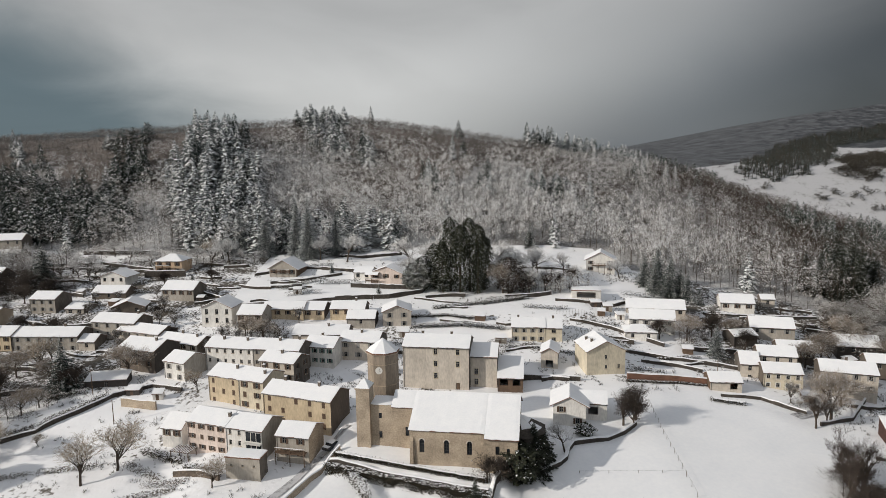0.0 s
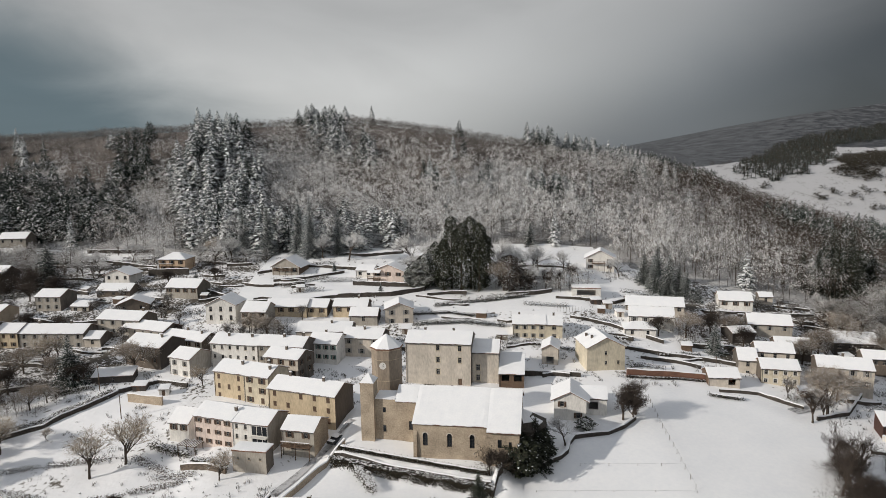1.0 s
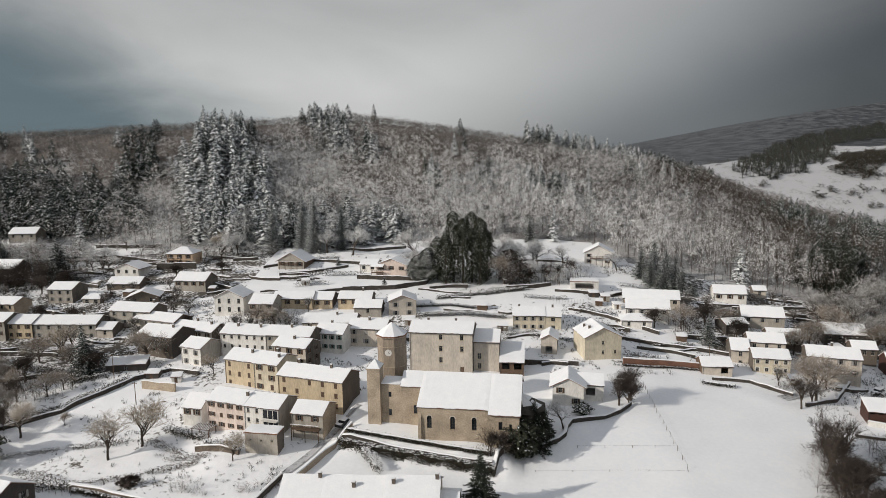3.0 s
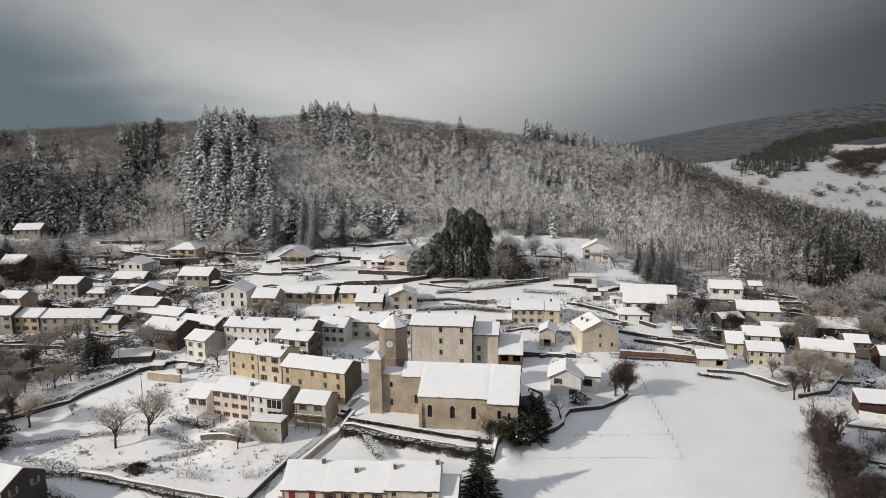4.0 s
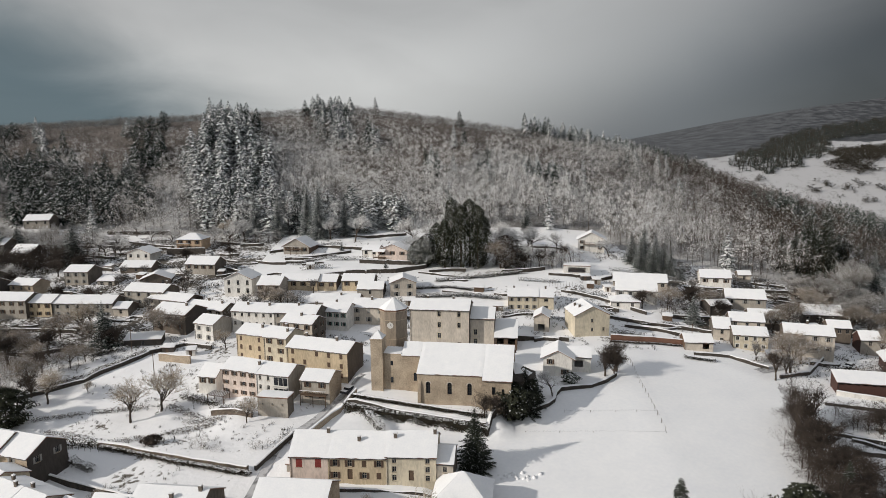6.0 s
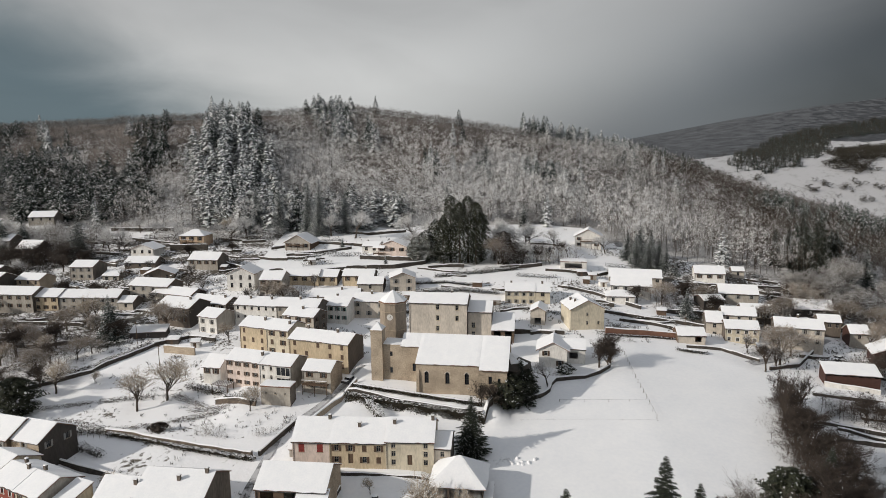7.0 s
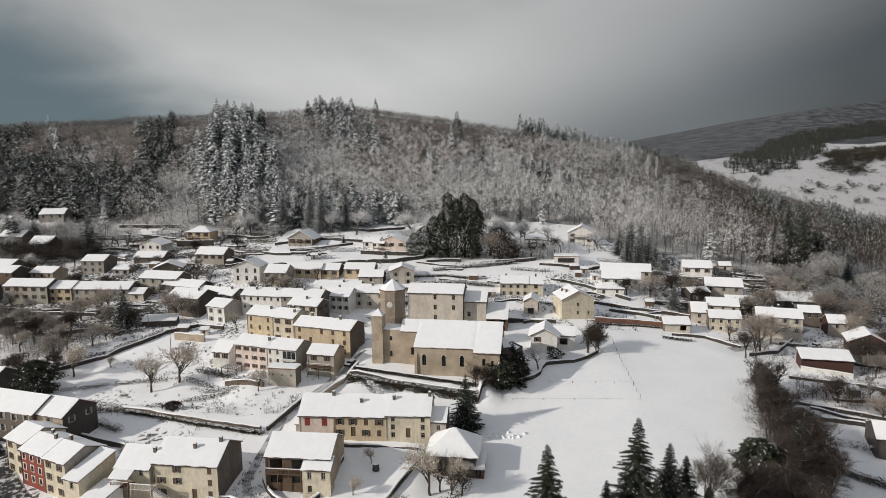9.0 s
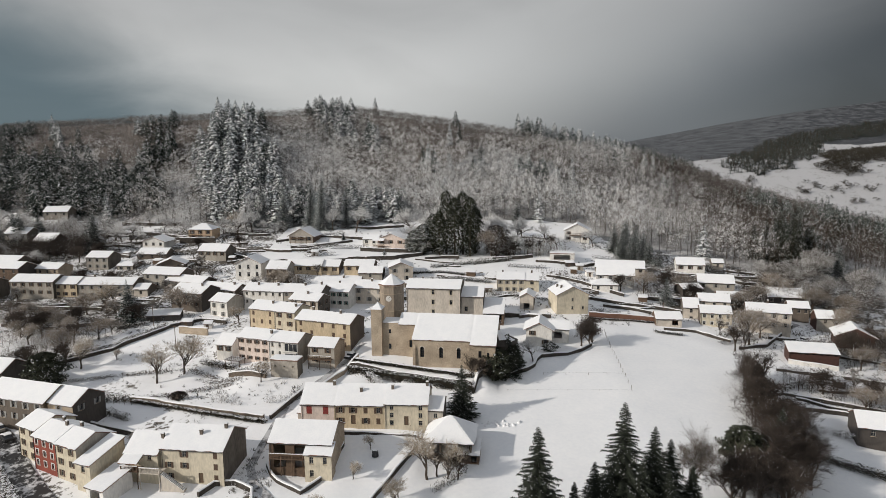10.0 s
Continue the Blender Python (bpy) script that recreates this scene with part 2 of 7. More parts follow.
def curve(v, knots):
    """A smooth line through (place, height) knots."""
    p, q = np.array(knots, float).T
    w = np.linspace(-1, 1, 9)
    step = 9.0
    return sum(np.interp(v + step * k, p, q) for k in w) / len(w)


VALLEY = [(-400, -30), (0, -14), (70, -9), (100, -6), (122, -3.8), (136, -1.8), (150, -0.2), (165, 2.6), (185, 4.6), (205, 6.2),
          (222, 7.8), (233, 9.4), (245, 12.0), (260, 15.0), (300, 20.5), (345, 26.0), (420, 33), (900, 40), (4500, 40)]
CREST = [(-900, 76), (-400, 78), (-300, 78), (-230, 80), (-134, 83), (-60, 89), (6, 78), (65, 69), (184, 48), (220, 23), (250, 8), (300, -8), (360, -14), (900, -20)]
CREST_Y = [(-900, 640), (-400, 540), (-270, 450), (-134, 430), (-60, 480), (6, 440), (65, 460), (184, 600), (220, 560), (250, 480), (300, 440), (900, 420)]

MOUNTAIN = [(0, 40), (400, 62), (550, 84), (700, 115), (850, 144), (1000, 167), (1170, 186), (1500, 215), (2200, 190), (4000, 150)]


def terrain(x, y):
    """The height of the ground."""
    x, y = np.asarray(x, float), np.asarray(y, float)
    z = curve(y, VALLEY)
    near = 1 - smooth(330, 420, y)
    side = 1 - smooth(700, 1100, y)
    z = z - 0.08 * np.clip(x - 45, 0, 300) * side - 0.028 * np.clip(-60 - x, 0, 240) * near
    # the orchard lies lower than the church yard
    z = z - 2.4 * smooth(-48, -62, x) * smooth(150, 160, y) * (1 - smooth(178, 190, y))
    # the church yard, a terrace held by a wall
    edge = y - (158.4 - 0.30 * (x + 6))
    z = z + (1.6 * smooth(0.0, 0.8, edge) + 1.1 * smooth(0.8, 1.4, edge)) * smooth(-27, -23, x) * (1 - smooth(9, 14, x)) * (1 - smooth(172, 205, y))
    # the garden and terrace of the front row
    z = z + 1.3 * smooth(112, 126, y) * (1 - smooth(146, 156, y)) * smooth(-28, -22, x) * (1 - smooth(-6, -2, x))
    z = z + 0.7 * smooth(133.0, 134.0, y + 0.07 * (x + 18)) * (1 - smooth(146, 156, y)) * smooth(-36, -33.5, x) * (1 - smooth(0, 3, x))
    crest, cy = curve(x, CREST), curve(x, CREST_Y)
    foot = 322.0
    rise = np.clip((y - foot) / (cy - foot), 0, 1)
    hill = np.maximum(crest - z, -40) * np.sin(rise * np.pi / 2) ** 1.8
    back = 1 - smooth(0, 500, y - cy)
    z = z + hill * np.where(y > cy, back, 1)
    # the far mountain
    z = z - 48 * smooth(240, 430, x) * smooth(430, 640, y) * (1 - smooth(800, 1050, y))
    up = np.clip((y - 880) / 870, 0, 1) ** 1.25 * (1 - 0.6 * smooth(1750, 3200, y)) * smooth(150, 420, x)
    return z + np.maximum(curve(x, MOUNTAIN) - z, 0) * up


def height(x, y):
    return float(terrain(x, y))


def ground_lines(a, b, fine0, fine1, step, grow, most=9.0, until=1300.0):
    """Grid lines, close together between fine0 and fine1 and ever wider outside."""
    mid = list(np.arange(fine0, fine1 + step / 2, step))
    lo, hi, d = [], [], step
    p = fine0
    while p > a:
        d *= grow
        p -= d
        lo.append(p)
    p, d = fine1, step
    while p < b:
        d = d * grow if d < most or p > until else most
        p += d
        hi.append(p)
    return np.array(lo[::-1] + mid + hi)


def edge_of_wood(x):
    """How far the gardens reach up to the wood."""
    return np.interp(x, [-400, -228, -179, -123, -60, -20, 66, 77, 95, 120, 134, 150, 175, 400], [385, 346, 336, 327, 325, 330, 331, 303, 291, 276, 266, 254, 240, 235])


def within(x, y, corners):
    """Whether places lie inside a polygon."""
    x, y = np.asarray(x, float), np.asarray(y, float)
    odd = np.zeros(np.broadcast(x, y).shape, bool)
    for (ax, ay), (bx, by) in zip(corners, corners[1:] + corners[:1]):
        if ay != by:
            odd ^= ((ay > y) != (by > y)) & (x < (bx - ax) * (y - ay) / (by - ay) + ax)
    return odd


def far_copse(x, y):
    """The planted firs on the mountain's foot, and the wood above them."""
    wx, wy = x + 9 * np.sin(y * 0.07), y + 7 * np.sin(x * 0.11)
    return within(wx, wy, [(420, 968), (470, 1070), (520, 1160), (600, 1230), (640, 1330), (760, 1440), (1300, 1560), (1300, 1330), (900, 1330), (765, 1290), (728, 1262), (648, 1115), (530, 990), (466, 966)])


def far_scrub(x, y):
    """Dark scrub that breaks up the pastures."""
    wx, wy = x + 8 * np.sin(y * 0.09), y + 6 * np.sin(x * 0.13)
    return within(wx, wy, [(566, 968), (585, 1000), (650, 1110), (700, 1126), (820, 1170), (1000, 1200), (1000, 1120), (760, 1085), (690, 1010), (648, 1000), (617, 957), (590, 955)])


def far_meadow(x, y):
    """The open pastures below and beside them."""
    land = within(x, y, [(300, 800), (330, 960), (378, 1042), (440, 1090), (520, 1160), (640, 1240), (735, 1285), (780, 1225), (900, 1240), (1000, 1180), (900, 830)])
    return land


def make_ground():
    gx = ground_lines(-2600, 3200, -186, 186, 1.9, 1.06)
    gy = ground_lines(-900, 4200, 84, 345, 1.9, 1.05)
    X, Y = np.meshgrid(gx, gy)
    Z = terrain(X, Y)
    rough = np.zeros(X.size)
    for k, (x, y) in enumerate(zip(X.ravel(), Y.ravel())):
        if -330 < x < 330 and 70 < y < 480:
            rough[k] = noise.noise((x * 0.11, y * 0.11, 0)) * 0.35 + noise.noise((x * 0.5, y * 0.5, 3)) * 0.13
    rough = rough.reshape(X.shape)
    field = smooth(8, 16, X) * (1 - smooth(72, 80, X)) * (1 - smooth(188, 198, Y))
    Z = Z + rough * (1 - 0.85 * field)
    nx, ny = len(gx), len(gy)
    v = np.stack([X, Y, Z], -1).reshape(-1, 3)
    i = np.arange(nx * ny).reshape(ny, nx)
    q = np.stack([i[:-1, :-1], i[:-1, 1:], i[1:, 1:], i[1:, :-1]], -1).reshape(-1, 4)
    cx, cy = v[q].mean(1)[:, 0], v[q].mean(1)[:, 1]
    slot = np.ones(len(q), int)
    # the outer gardens: weedy ground, darkened further in place of cloud shade
    slot[((cx < -92) & (cy > 206)) | ((cx > 80) & (cy > 150)) | ((cx < -60) & (cy > 262))] = 5
    slot[(cx > 80) & (cy > 150) & (cy < 218)] = 1
    slot[(cx > 60) & ((cy < 150) | ((cx < 94 + 0.1 * (cy - 160)) & (cy > 160) & (cy < 202)))] = 0
    slot[(cx > -78) & (cx < 62) & (cy > 252)] = 0
    slot[(cx > 12) & (cx < 78) & (cy < 200)] = 0
    slot[(cx > -34) & (cx < 12) & (cy > 112) & (cy < 200)] = 0
    slot[(cy > 325) & (cy < edge_of_wood(cx) + 15)] = 0
    slot[cy > edge_of_wood(cx)] = 2
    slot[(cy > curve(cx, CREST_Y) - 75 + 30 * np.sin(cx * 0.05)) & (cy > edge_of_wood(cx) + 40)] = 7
    slot[(cy > 760)] = 3
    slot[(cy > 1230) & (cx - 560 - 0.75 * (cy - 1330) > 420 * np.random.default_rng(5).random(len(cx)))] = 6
    slot[far_meadow(cx, cy)] = 4
    t = np.concatenate([q[:, [0, 1, 2]], q[:, [0, 2, 3]]])
    me = bulk_mesh("ground", v, t, np.concatenate([slot, slot]), [SNOW, PATCHY, LITTER, SHADED_FAR_WOOD, SHADED_PASTURE, THIN_SNOW, DARK_SLOPE, CREST_FLOOR])
    me.polygons.foreach_set("use_smooth", [True] * len(t))
    tagged(new("ground", me), "snow-covered hillside with tufts showing through", "ground", kind="structure")


make_ground()


# ---- houses ----
def wall_face(g, o, u, n, w, h, holes, thick=0.42, slot=0):
    """One wall of size w x h from the corner o along u, outward normal n, with holes (x0, z0, x1, z1) right through it."""
    o, u, n = Vector(o), Vector(u), Vector(n)
    up = Vector((0, 0, 1))
    xs = sorted({0.0, w, *(c for q in holes for c in (q[0], q[2]))})
    zs = sorted({0.0, h, *(c for q in holes for c in (q[1], q[3]))})
    at = lambda x, z, d: o + u * x + up * z - n * d
    for x0, x1 in zip(xs, xs[1:]):
        for z0, z1 in zip(zs, zs[1:]):
            mx, mz = (x0 + x1) / 2, (z0 + z1) / 2
            if any(q[0] < mx < q[2] and q[1] < mz < q[3] for q in holes):
                continue
            g.face([at(x0, z0, 0), at(x1, z0, 0), at(x1, z1, 0), at(x0, z1, 0)], slot)
            g.face([at(x0, z1, thick), at(x1, z1, thick), at(x1, z0, thick), at(x0, z0, thick)], slot)
    for x0, z0, x1, z1 in holes:
        g.face([at(x0, z0, 0), at(x0, z0, thick), at(x1, z0, thick), at(x1, z0, 0)], slot)
        g.face([at(x0, z1, thick), at(x0, z1, 0), at(x1, z1, 0), at(x1, z1, thick)], slot)
        g.face([at(x0, z0, thick), at(x0, z0, 0), at(x0, z1, 0), at(x0, z1, thick)], slot)
        g.face([at(x1, z0, 0), at(x1, z0, thick), at(x1, z1, thick), at(x1, z1, 0)], slot)


MESHES = {}


def shared(key, make, mats):
    if key not in MESHES:
        g = Geo()
        make(g)
        MESHES[key] = g.mesh(key[0], mats)
    return MESHES[key]


def add_window(house, o, u, n, x, z, w, h, shutter=None, closed=False, bars=True, surround=None):
    """A window with its frame, pane and shutters in the hole at (x, z)."""
    o, u, n = Vector(o), Vector(u), Vector(n)
    m = Matrix((u, -n, Vector((0, 0, 1)))).transposed().to_4x4()
    m.translation = o + u * x + Vector((0, 0, z)) - n * 0.16
    w, h = round(w, 2), round(h, 2)

    def frame_geo(g):
        b, c, m = 0.07, 0.025, h * 0.6
        cells = [(b, b, w / 2 - c, m), (w / 2 + c, b, w - b, m), (b, m + 0.05, w / 2 - c, h - b), (w / 2 + c, m + 0.05, w - b, h - b)] if bars else [(b, b, w - b, h - b)]
        wall_face(g, (0, 0, 0), (1, 0, 0), (0, -1, 0), w, h, cells, 0.07)
        g.weld()

    win = part("window", shared(("window", w, h, bars), frame_geo, [SASH]), None, house)
    win.matrix_basis = m
    part("pane", shared(("pane", w, h), lambda g: g.box((0.06, 0.03, 0.06), (w - 0.06, 0.045, h - 0.06)), [GLASS]), None, win)
    sill = part("sill", shared(("sill", w), lambda g: g.box((-0.08, -0.26, -0.09), (w + 0.08, 0.02, -0.004)), [STONE]), None, win)
    if surround:
        def band(g):
            wall_face(g, (-0.2, -0.19, -0.2), (1, 0, 0), (0, -1, 0), w + 0.4, h + 0.4, [(0.2, 0.2, w + 0.2, h + 0.2)], 0.04)
            g.weld()

        part("surround", shared(("surround", w, h, surround.name), band, [surround]), None, win, "pale window surround")
    if shutter:
        sw = w / 2

        def leaf(g):
            g.box((0, -0.05, 0), (sw - 0.01, 0, h))
            for k in (0.15, 0.5, 0.85):
                g.box((0.02, -0.075, h * k - 0.05), (sw - 0.03, -0.05, h * k + 0.05))

        me = shared(("shutter", w, h, shutter.name), leaf, [shutter])
        for dx in ((0.0, sw) if closed else (-sw - 0.02, w + 0.02)):
            s = part("shutter", me, None, win)
            s.location = (dx, -0.10 if closed else -0.17, 0)


def snow_sheet(g, a, b, c, d, thick, seed):
    """A blanket of snow over the roof plane a-b (eave) to d-c (ridge), with an uneven lower edge."""
    a, b, c, d = (Vector(p) for p in (a, b, c, d))
    nu, nv = max(3, int((b - a).length / 0.8)), 4
    rnd = random.Random(seed)
    k, down = len(g.v), (a - d).normalized()
    nrm = (b - a).cross(d - a).normalized()
    if nrm.z < 0:
        nrm = -nrm
    wob = [rnd.uniform(-0.12, 0.10) for _ in range(nu + 1)]
    for under in (0, 1):
        for j in range(nv + 1):
            for i in range(nu + 1):
                s, t = i / nu, j / nv
                p = (a.lerp(b, s)).lerp(d.lerp(c, s), t)
                if j == 0:
                    p = p + down * wob[i]
                e = 0.01 if under else thick * (0.75 if j == 0 or i in (0, nu) else 1) * (1 + 0.05 * rnd.uniform(-1, 1))
                g.v.append(tuple(p + nrm * e))
    w = nu + 1
    m = w * (nv + 1)
    for j in range(nv):
        for i in range(nu):
            p = k + j * w + i
            g.f += [(p, p + 1, p + w + 1, p + w), (p + m, p + m + w, p + m + w + 1, p + m + 1)]
            g.s += [0, 0]
    rim = [i for i in range(w)] + [j * w + nu for j in range(1, nv + 1)] + [nv * w + i for i in range(nu - 1, -1, -1)] + [j * w for j in range(nv - 1, 0, -1)]
    for p, r in zip(rim, rim[1:] + rim[:1]):
        g.f.append((k + p, k + p + m, k + r + m, k + r))
        g.s.append(0)


def roof_plane(tile, snow, a, b, c, d, seed, thick=0.14, cover=0.16):
    """A tiled plane with its snow. a, b: eave; c, d: ridge (d above a)."""
    a, b, c, d = (Vector(p) for p in (a, b, c, d))
    nrm = (b - a).cross(d - a).normalized()
    if nrm.z < 0:
        nrm = -nrm
    lo = [p - nrm * thick for p in (a, b, c, d)]
    tile.solid([a, b, c, d, *lo], [(0, 1, 2, 3), (7, 6, 5, 4), (0, 4, 5, 1), (1, 5, 6, 2), (2, 6, 7, 3), (3, 7, 4, 0)])
    g = Geo()
    snow_sheet(g, a, b, c, d, cover, seed)
    snow.append(g)


def put_roof(name, tile, snow, parent):
    rf = part(name, tile, TILE, parent)
    for g in snow:
        part("roof_snow", g, ROOF_SNOW, rf, "thick white snow")
    return rf


def add_chimney(house, x, y, z, w=0.6, h=0.95, mat=None):
    g = Geo()
    g.box((-w / 2, -w / 2.6, -1.2), (w / 2, w / 2.6, h))
    g.box((-w / 2 - 0.06, -w / 2.6 - 0.06, h), (w / 2 + 0.06, w / 2.6 + 0.06, h + 0.1))
    ch = part("chimney", g, mat or BROWN, house)
    ch.location = (x, y, z)
    s = Geo()
    s.box((-w / 2, -w / 2.6, h + 0.1), (w / 2, w / 2.6, h + 0.3))
    part("snow_cap", s, ROOF_SNOW, ch)


HOUSES = []


def house(x, y, eave, length, turn, width, wall_h, wall, label, roof="along", rise=None, rows=2, cols=3, shutter=None, closed=(), chimneys=(),
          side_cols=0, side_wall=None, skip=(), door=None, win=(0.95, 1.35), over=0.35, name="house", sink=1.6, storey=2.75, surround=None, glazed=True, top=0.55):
    """A house by its front left corner at the eave: the front runs along its x, the depth along its y.
    roof: along (ridge along the front), gable (gable in front), hip, mono (falls to the front), flat."""
    H = wall_h + sink
    seed = int(abs(x * 13 + y * 7))
    ob = thing(name, pose(x, y, eave - H, 0, 0, turn), label, "house" if name == "house" else name.replace("_", " "), "village houses" if name == "house" else "")
    L, W = length, width
    if rise is None:
        rise = 0.42 * (L if roof == "gable" else W) / 2
    ww, wh = win
    ground0 = sink + 0.25
    front, right = [], []
    if cols and rows:
        for r in range(rows):
            z = H - top - wh - r * storey
            if z < ground0 - 0.4:
                break
            for c in range(cols):
                if (r, c) in skip:
                    continue
                xx = L * (c + 0.5) / cols - ww / 2
                if door == c and r == rows - 1:
                    front.append((xx, sink + 0.05, xx + ww + 0.1, sink + 2.15, "door"))
                else:
                    front.append((xx, z, xx + ww, z + wh, "win", r, c))
    for c in range(side_cols):
        yy = W * (c + 0.5) / side_cols - ww / 2
        for r in range(rows):
            z = H - top - wh - r * storey
            if z > ground0:
                right.append((yy, z, yy + ww, z + wh, "win", r, c + 50))
    g = Geo()
    faces = {"F": ((0, 0, 0), (1, 0, 0), (0, -1, 0), L, front), "R": ((L, 0, 0), (0, 1, 0), (1, 0, 0), W, right),
             "B": ((L, W, 0), (-1, 0, 0), (0, 1, 0), L, []), "L": ((0, W, 0), (0, -1, 0), (-1, 0, 0), W, [])}
    for key, (o, u, n, w, holes) in faces.items():
        wall_face(g, o, u, n, w, H, [q[:4] for q in holes], slot=0 if key == "F" else 1)
    t = 0.42
    if roof in ("along", "mono"):
        for xa, xb in ((0, t), (L - t, L)):
            if roof == "along":
                pr = [(xa, 0, H), (xa, W, H), (xa, W / 2, H + rise), (xb, 0, H), (xb, W, H), (xb, W / 2, H + rise)]
            else:
                pr = [(xa, 0, H), (xa, W, H), (xa, W, H + rise), (xb, 0, H), (xb, W, H), (xb, W, H + rise)]
            g.solid(pr, [(0, 2, 1), (3, 4, 5), (0, 3, 5, 2), (1, 2, 5, 4)], 1)
        if roof == "mono":
            g.box((0, W - t, H), (L, W, H + rise), 1)
    elif roof == "gable":
        for ya, yb in ((0, t), (W - t, W)):
            pr = [(0, ya, H), (L, ya, H), (L / 2, ya, H + rise), (0, yb, H), (L, yb, H), (L / 2, yb, H + rise)]
            g.solid(pr, [(0, 1, 2), (3, 5, 4), (0, 2, 5, 3), (1, 4, 5, 2)], 0)
    # side and back walls take a darker plaster that carries their shade
    part("wall", g.weld(), [wall, side_wall or (SHADED_GABLE if wall in (OCHRE, BEIGE, GREY) else wall)], ob)
    tile, snow = Geo(), []
    e = over
    if roof == "along":
        k = rise / (W / 2)
        zl = H + 0.02 - e * k
        roof_plane(tile, snow, (-0.2, -e, zl), (L + 0.2, -e, zl), (L + 0.2, W / 2, H + rise + 0.02), (-0.2, W / 2, H + rise + 0.02), seed)
        roof_plane(tile, snow, (L + 0.2, W + e, zl), (-0.2, W + e, zl), (-0.2, W / 2, H + rise + 0.02), (L + 0.2, W / 2, H + rise + 0.02), seed + 1)
        eaves = [((-0.1, -e - 0.07, zl - 0.1), (L + 0.1, -e - 0.07, zl - 0.1))]
    elif roof == "gable":
        k = rise / (L / 2)
        zl = H + 0.02 - e * k
        roof_plane(tile, snow, (-e, W + 0.3, zl), (-e, -0.4, zl), (L / 2, -0.4, H + rise + 0.02), (L / 2, W + 0.3, H + rise + 0.02), seed)
        roof_plane(tile, snow, (L + e, -0.4, zl), (L + e, W + 0.3, zl), (L / 2, W + 0.3, H + rise + 0.02), (L / 2, -0.4, H + rise + 0.02), seed + 1)
        eaves = []
    elif roof == "mono":
        k = rise / W
        zl = H + 0.02 - e * k
        roof_plane(tile, snow, (-0.2, -e, zl), (L + 0.2, -e, zl), (L + 0.2, W + 0.2, H + rise + 0.06), (-0.2, W + 0.2, H + rise + 0.06), seed)
        eaves = [((-0.1, -e - 0.07, zl - 0.1), (L + 0.1, -e - 0.07, zl - 0.1))]
    elif roof == "hip":
        k = rise / (W / 2)
        zl, zr, r0, r1 = H + 0.02 - e * k, H + rise, min(W / 2, L / 2 - 0.2), L - min(W / 2, L / 2 - 0.2)
        a, b, c, d = (-e, -e, zl), (L + e, -e, zl), (L + e, W + e, zl), (-e, W + e, zl)
        p, q = (r0, W / 2, zr), (r1, W / 2, zr)
        roof_plane(tile, snow, a, b, q, p, seed)
        roof_plane(tile, snow, c, d, p, q, seed + 1)
        roof_plane(tile, snow, b, c, q, q, seed + 2)
        roof_plane(tile, snow, d, a, p, p, seed + 3)
        eaves = [((-0.1, -e - 0.07, zl - 0.1), (L + 0.1, -e - 0.07, zl - 0.1))]
    else:
        tile.box((-0.15, -0.15, H), (L + 0.15, W + 0.15, H + 0.22))
        snow.append(Geo())
        snow_sheet(snow[0], (-0.12, -0.12, H + 0.22), (L + 0.12, -0.12, H + 0.22), (L + 0.12, W + 0.12, H + 0.22), (-0.12, W + 0.12, H + 0.22), 0.3, seed)
        eaves = []
    put_roof("roof", tile, snow, ob)
    for p, q in eaves:
        g = Geo()
        g.tube([p, q], [0.07, 0.07], 5, 0)
        part("gutter", g, METAL, ob)
    if eaves and L > 6:
        g = Geo()
        g.tube([(0.25, -0.08, 0.5), (0.25, -0.08, H - 0.2)], [0.05, 0.05], 4, 0)
        part("downpipe", g, METAL, ob)
    for key in ("F", "R"):
        o, u, n, w, holes = faces[key]
        for q in holes:
            if q[4] == "door":
                g = Geo()
                g.box((q[0] + 0.02, 0.14, q[1]), (q[2] - 0.02, 0.2, q[3] - 0.02))
                for s in (0.12, 0.55):
                    g.box((q[0] + 0.15, 0.115, q[1] + 2.05 * s), (q[2] - 0.15, 0.14, q[1] + 2.05 * (s + 0.35)))
                part("door", g, WOOD, ob)
            elif glazed:
                add_window(ob, o, u, n, q[0], q[1], ww, wh, shutter, closed == "all" or (q[5], q[6]) in closed, True, surround)
    for cx, cy in chimneys:
        if roof == "along":
            zz = H + rise - abs(cy - 0.5) * 2 * rise
        elif roof == "gable":
            zz = H + rise - abs(cx - 0.5) * 2 * rise
        else:
            zz = H + rise * 0.5
        add_chimney(ob, cx * L, cy * W, zz)
    HOUSES.append((x, y, L, W, turn))
    return ob


# the heart of the village
hall = house(-11.8, 203, 17.3, 17.3, -9, 9.5, 11.6, BEIGE, "tall beige three-storey house with a snowy roof", rows=3, cols=3, skip=((0, 0), (1, 0), (2, 0)), win=(0.95, 1.5), storey=3.2,
             chimneys=((0.25, 0.62), (0.7, 0.6)), surround=CREAM, door=2)
house(5.5, 202.6, 14.4, 7.2, -8, 10, 8.8, BEIGE, "lower beige wing beside the tall house", rows=3, cols=2, skip=((0, 0), (0, 1), (1, 1), (2, 1)), win=(1.05, 1.6), rise=2.2, surround=CREAM)
house(-31.6, 222, 13.5, 11.8, -12, 9, 6.3, BEIGE, "beige house behind the octagonal tower", rows=2, cols=3, shutter=SHUT_GREY, closed=((0, 1),), chimneys=((0.5, 0.4),))
house(-41, 218, 13.2, 9.1, -14, 9, 6.4, WHITE, "white house with green shutters", rows=2, cols=4, shutter=SHUT_GREEN, win=(0.8, 1.2), chimneys=((0.4, 0.6),))
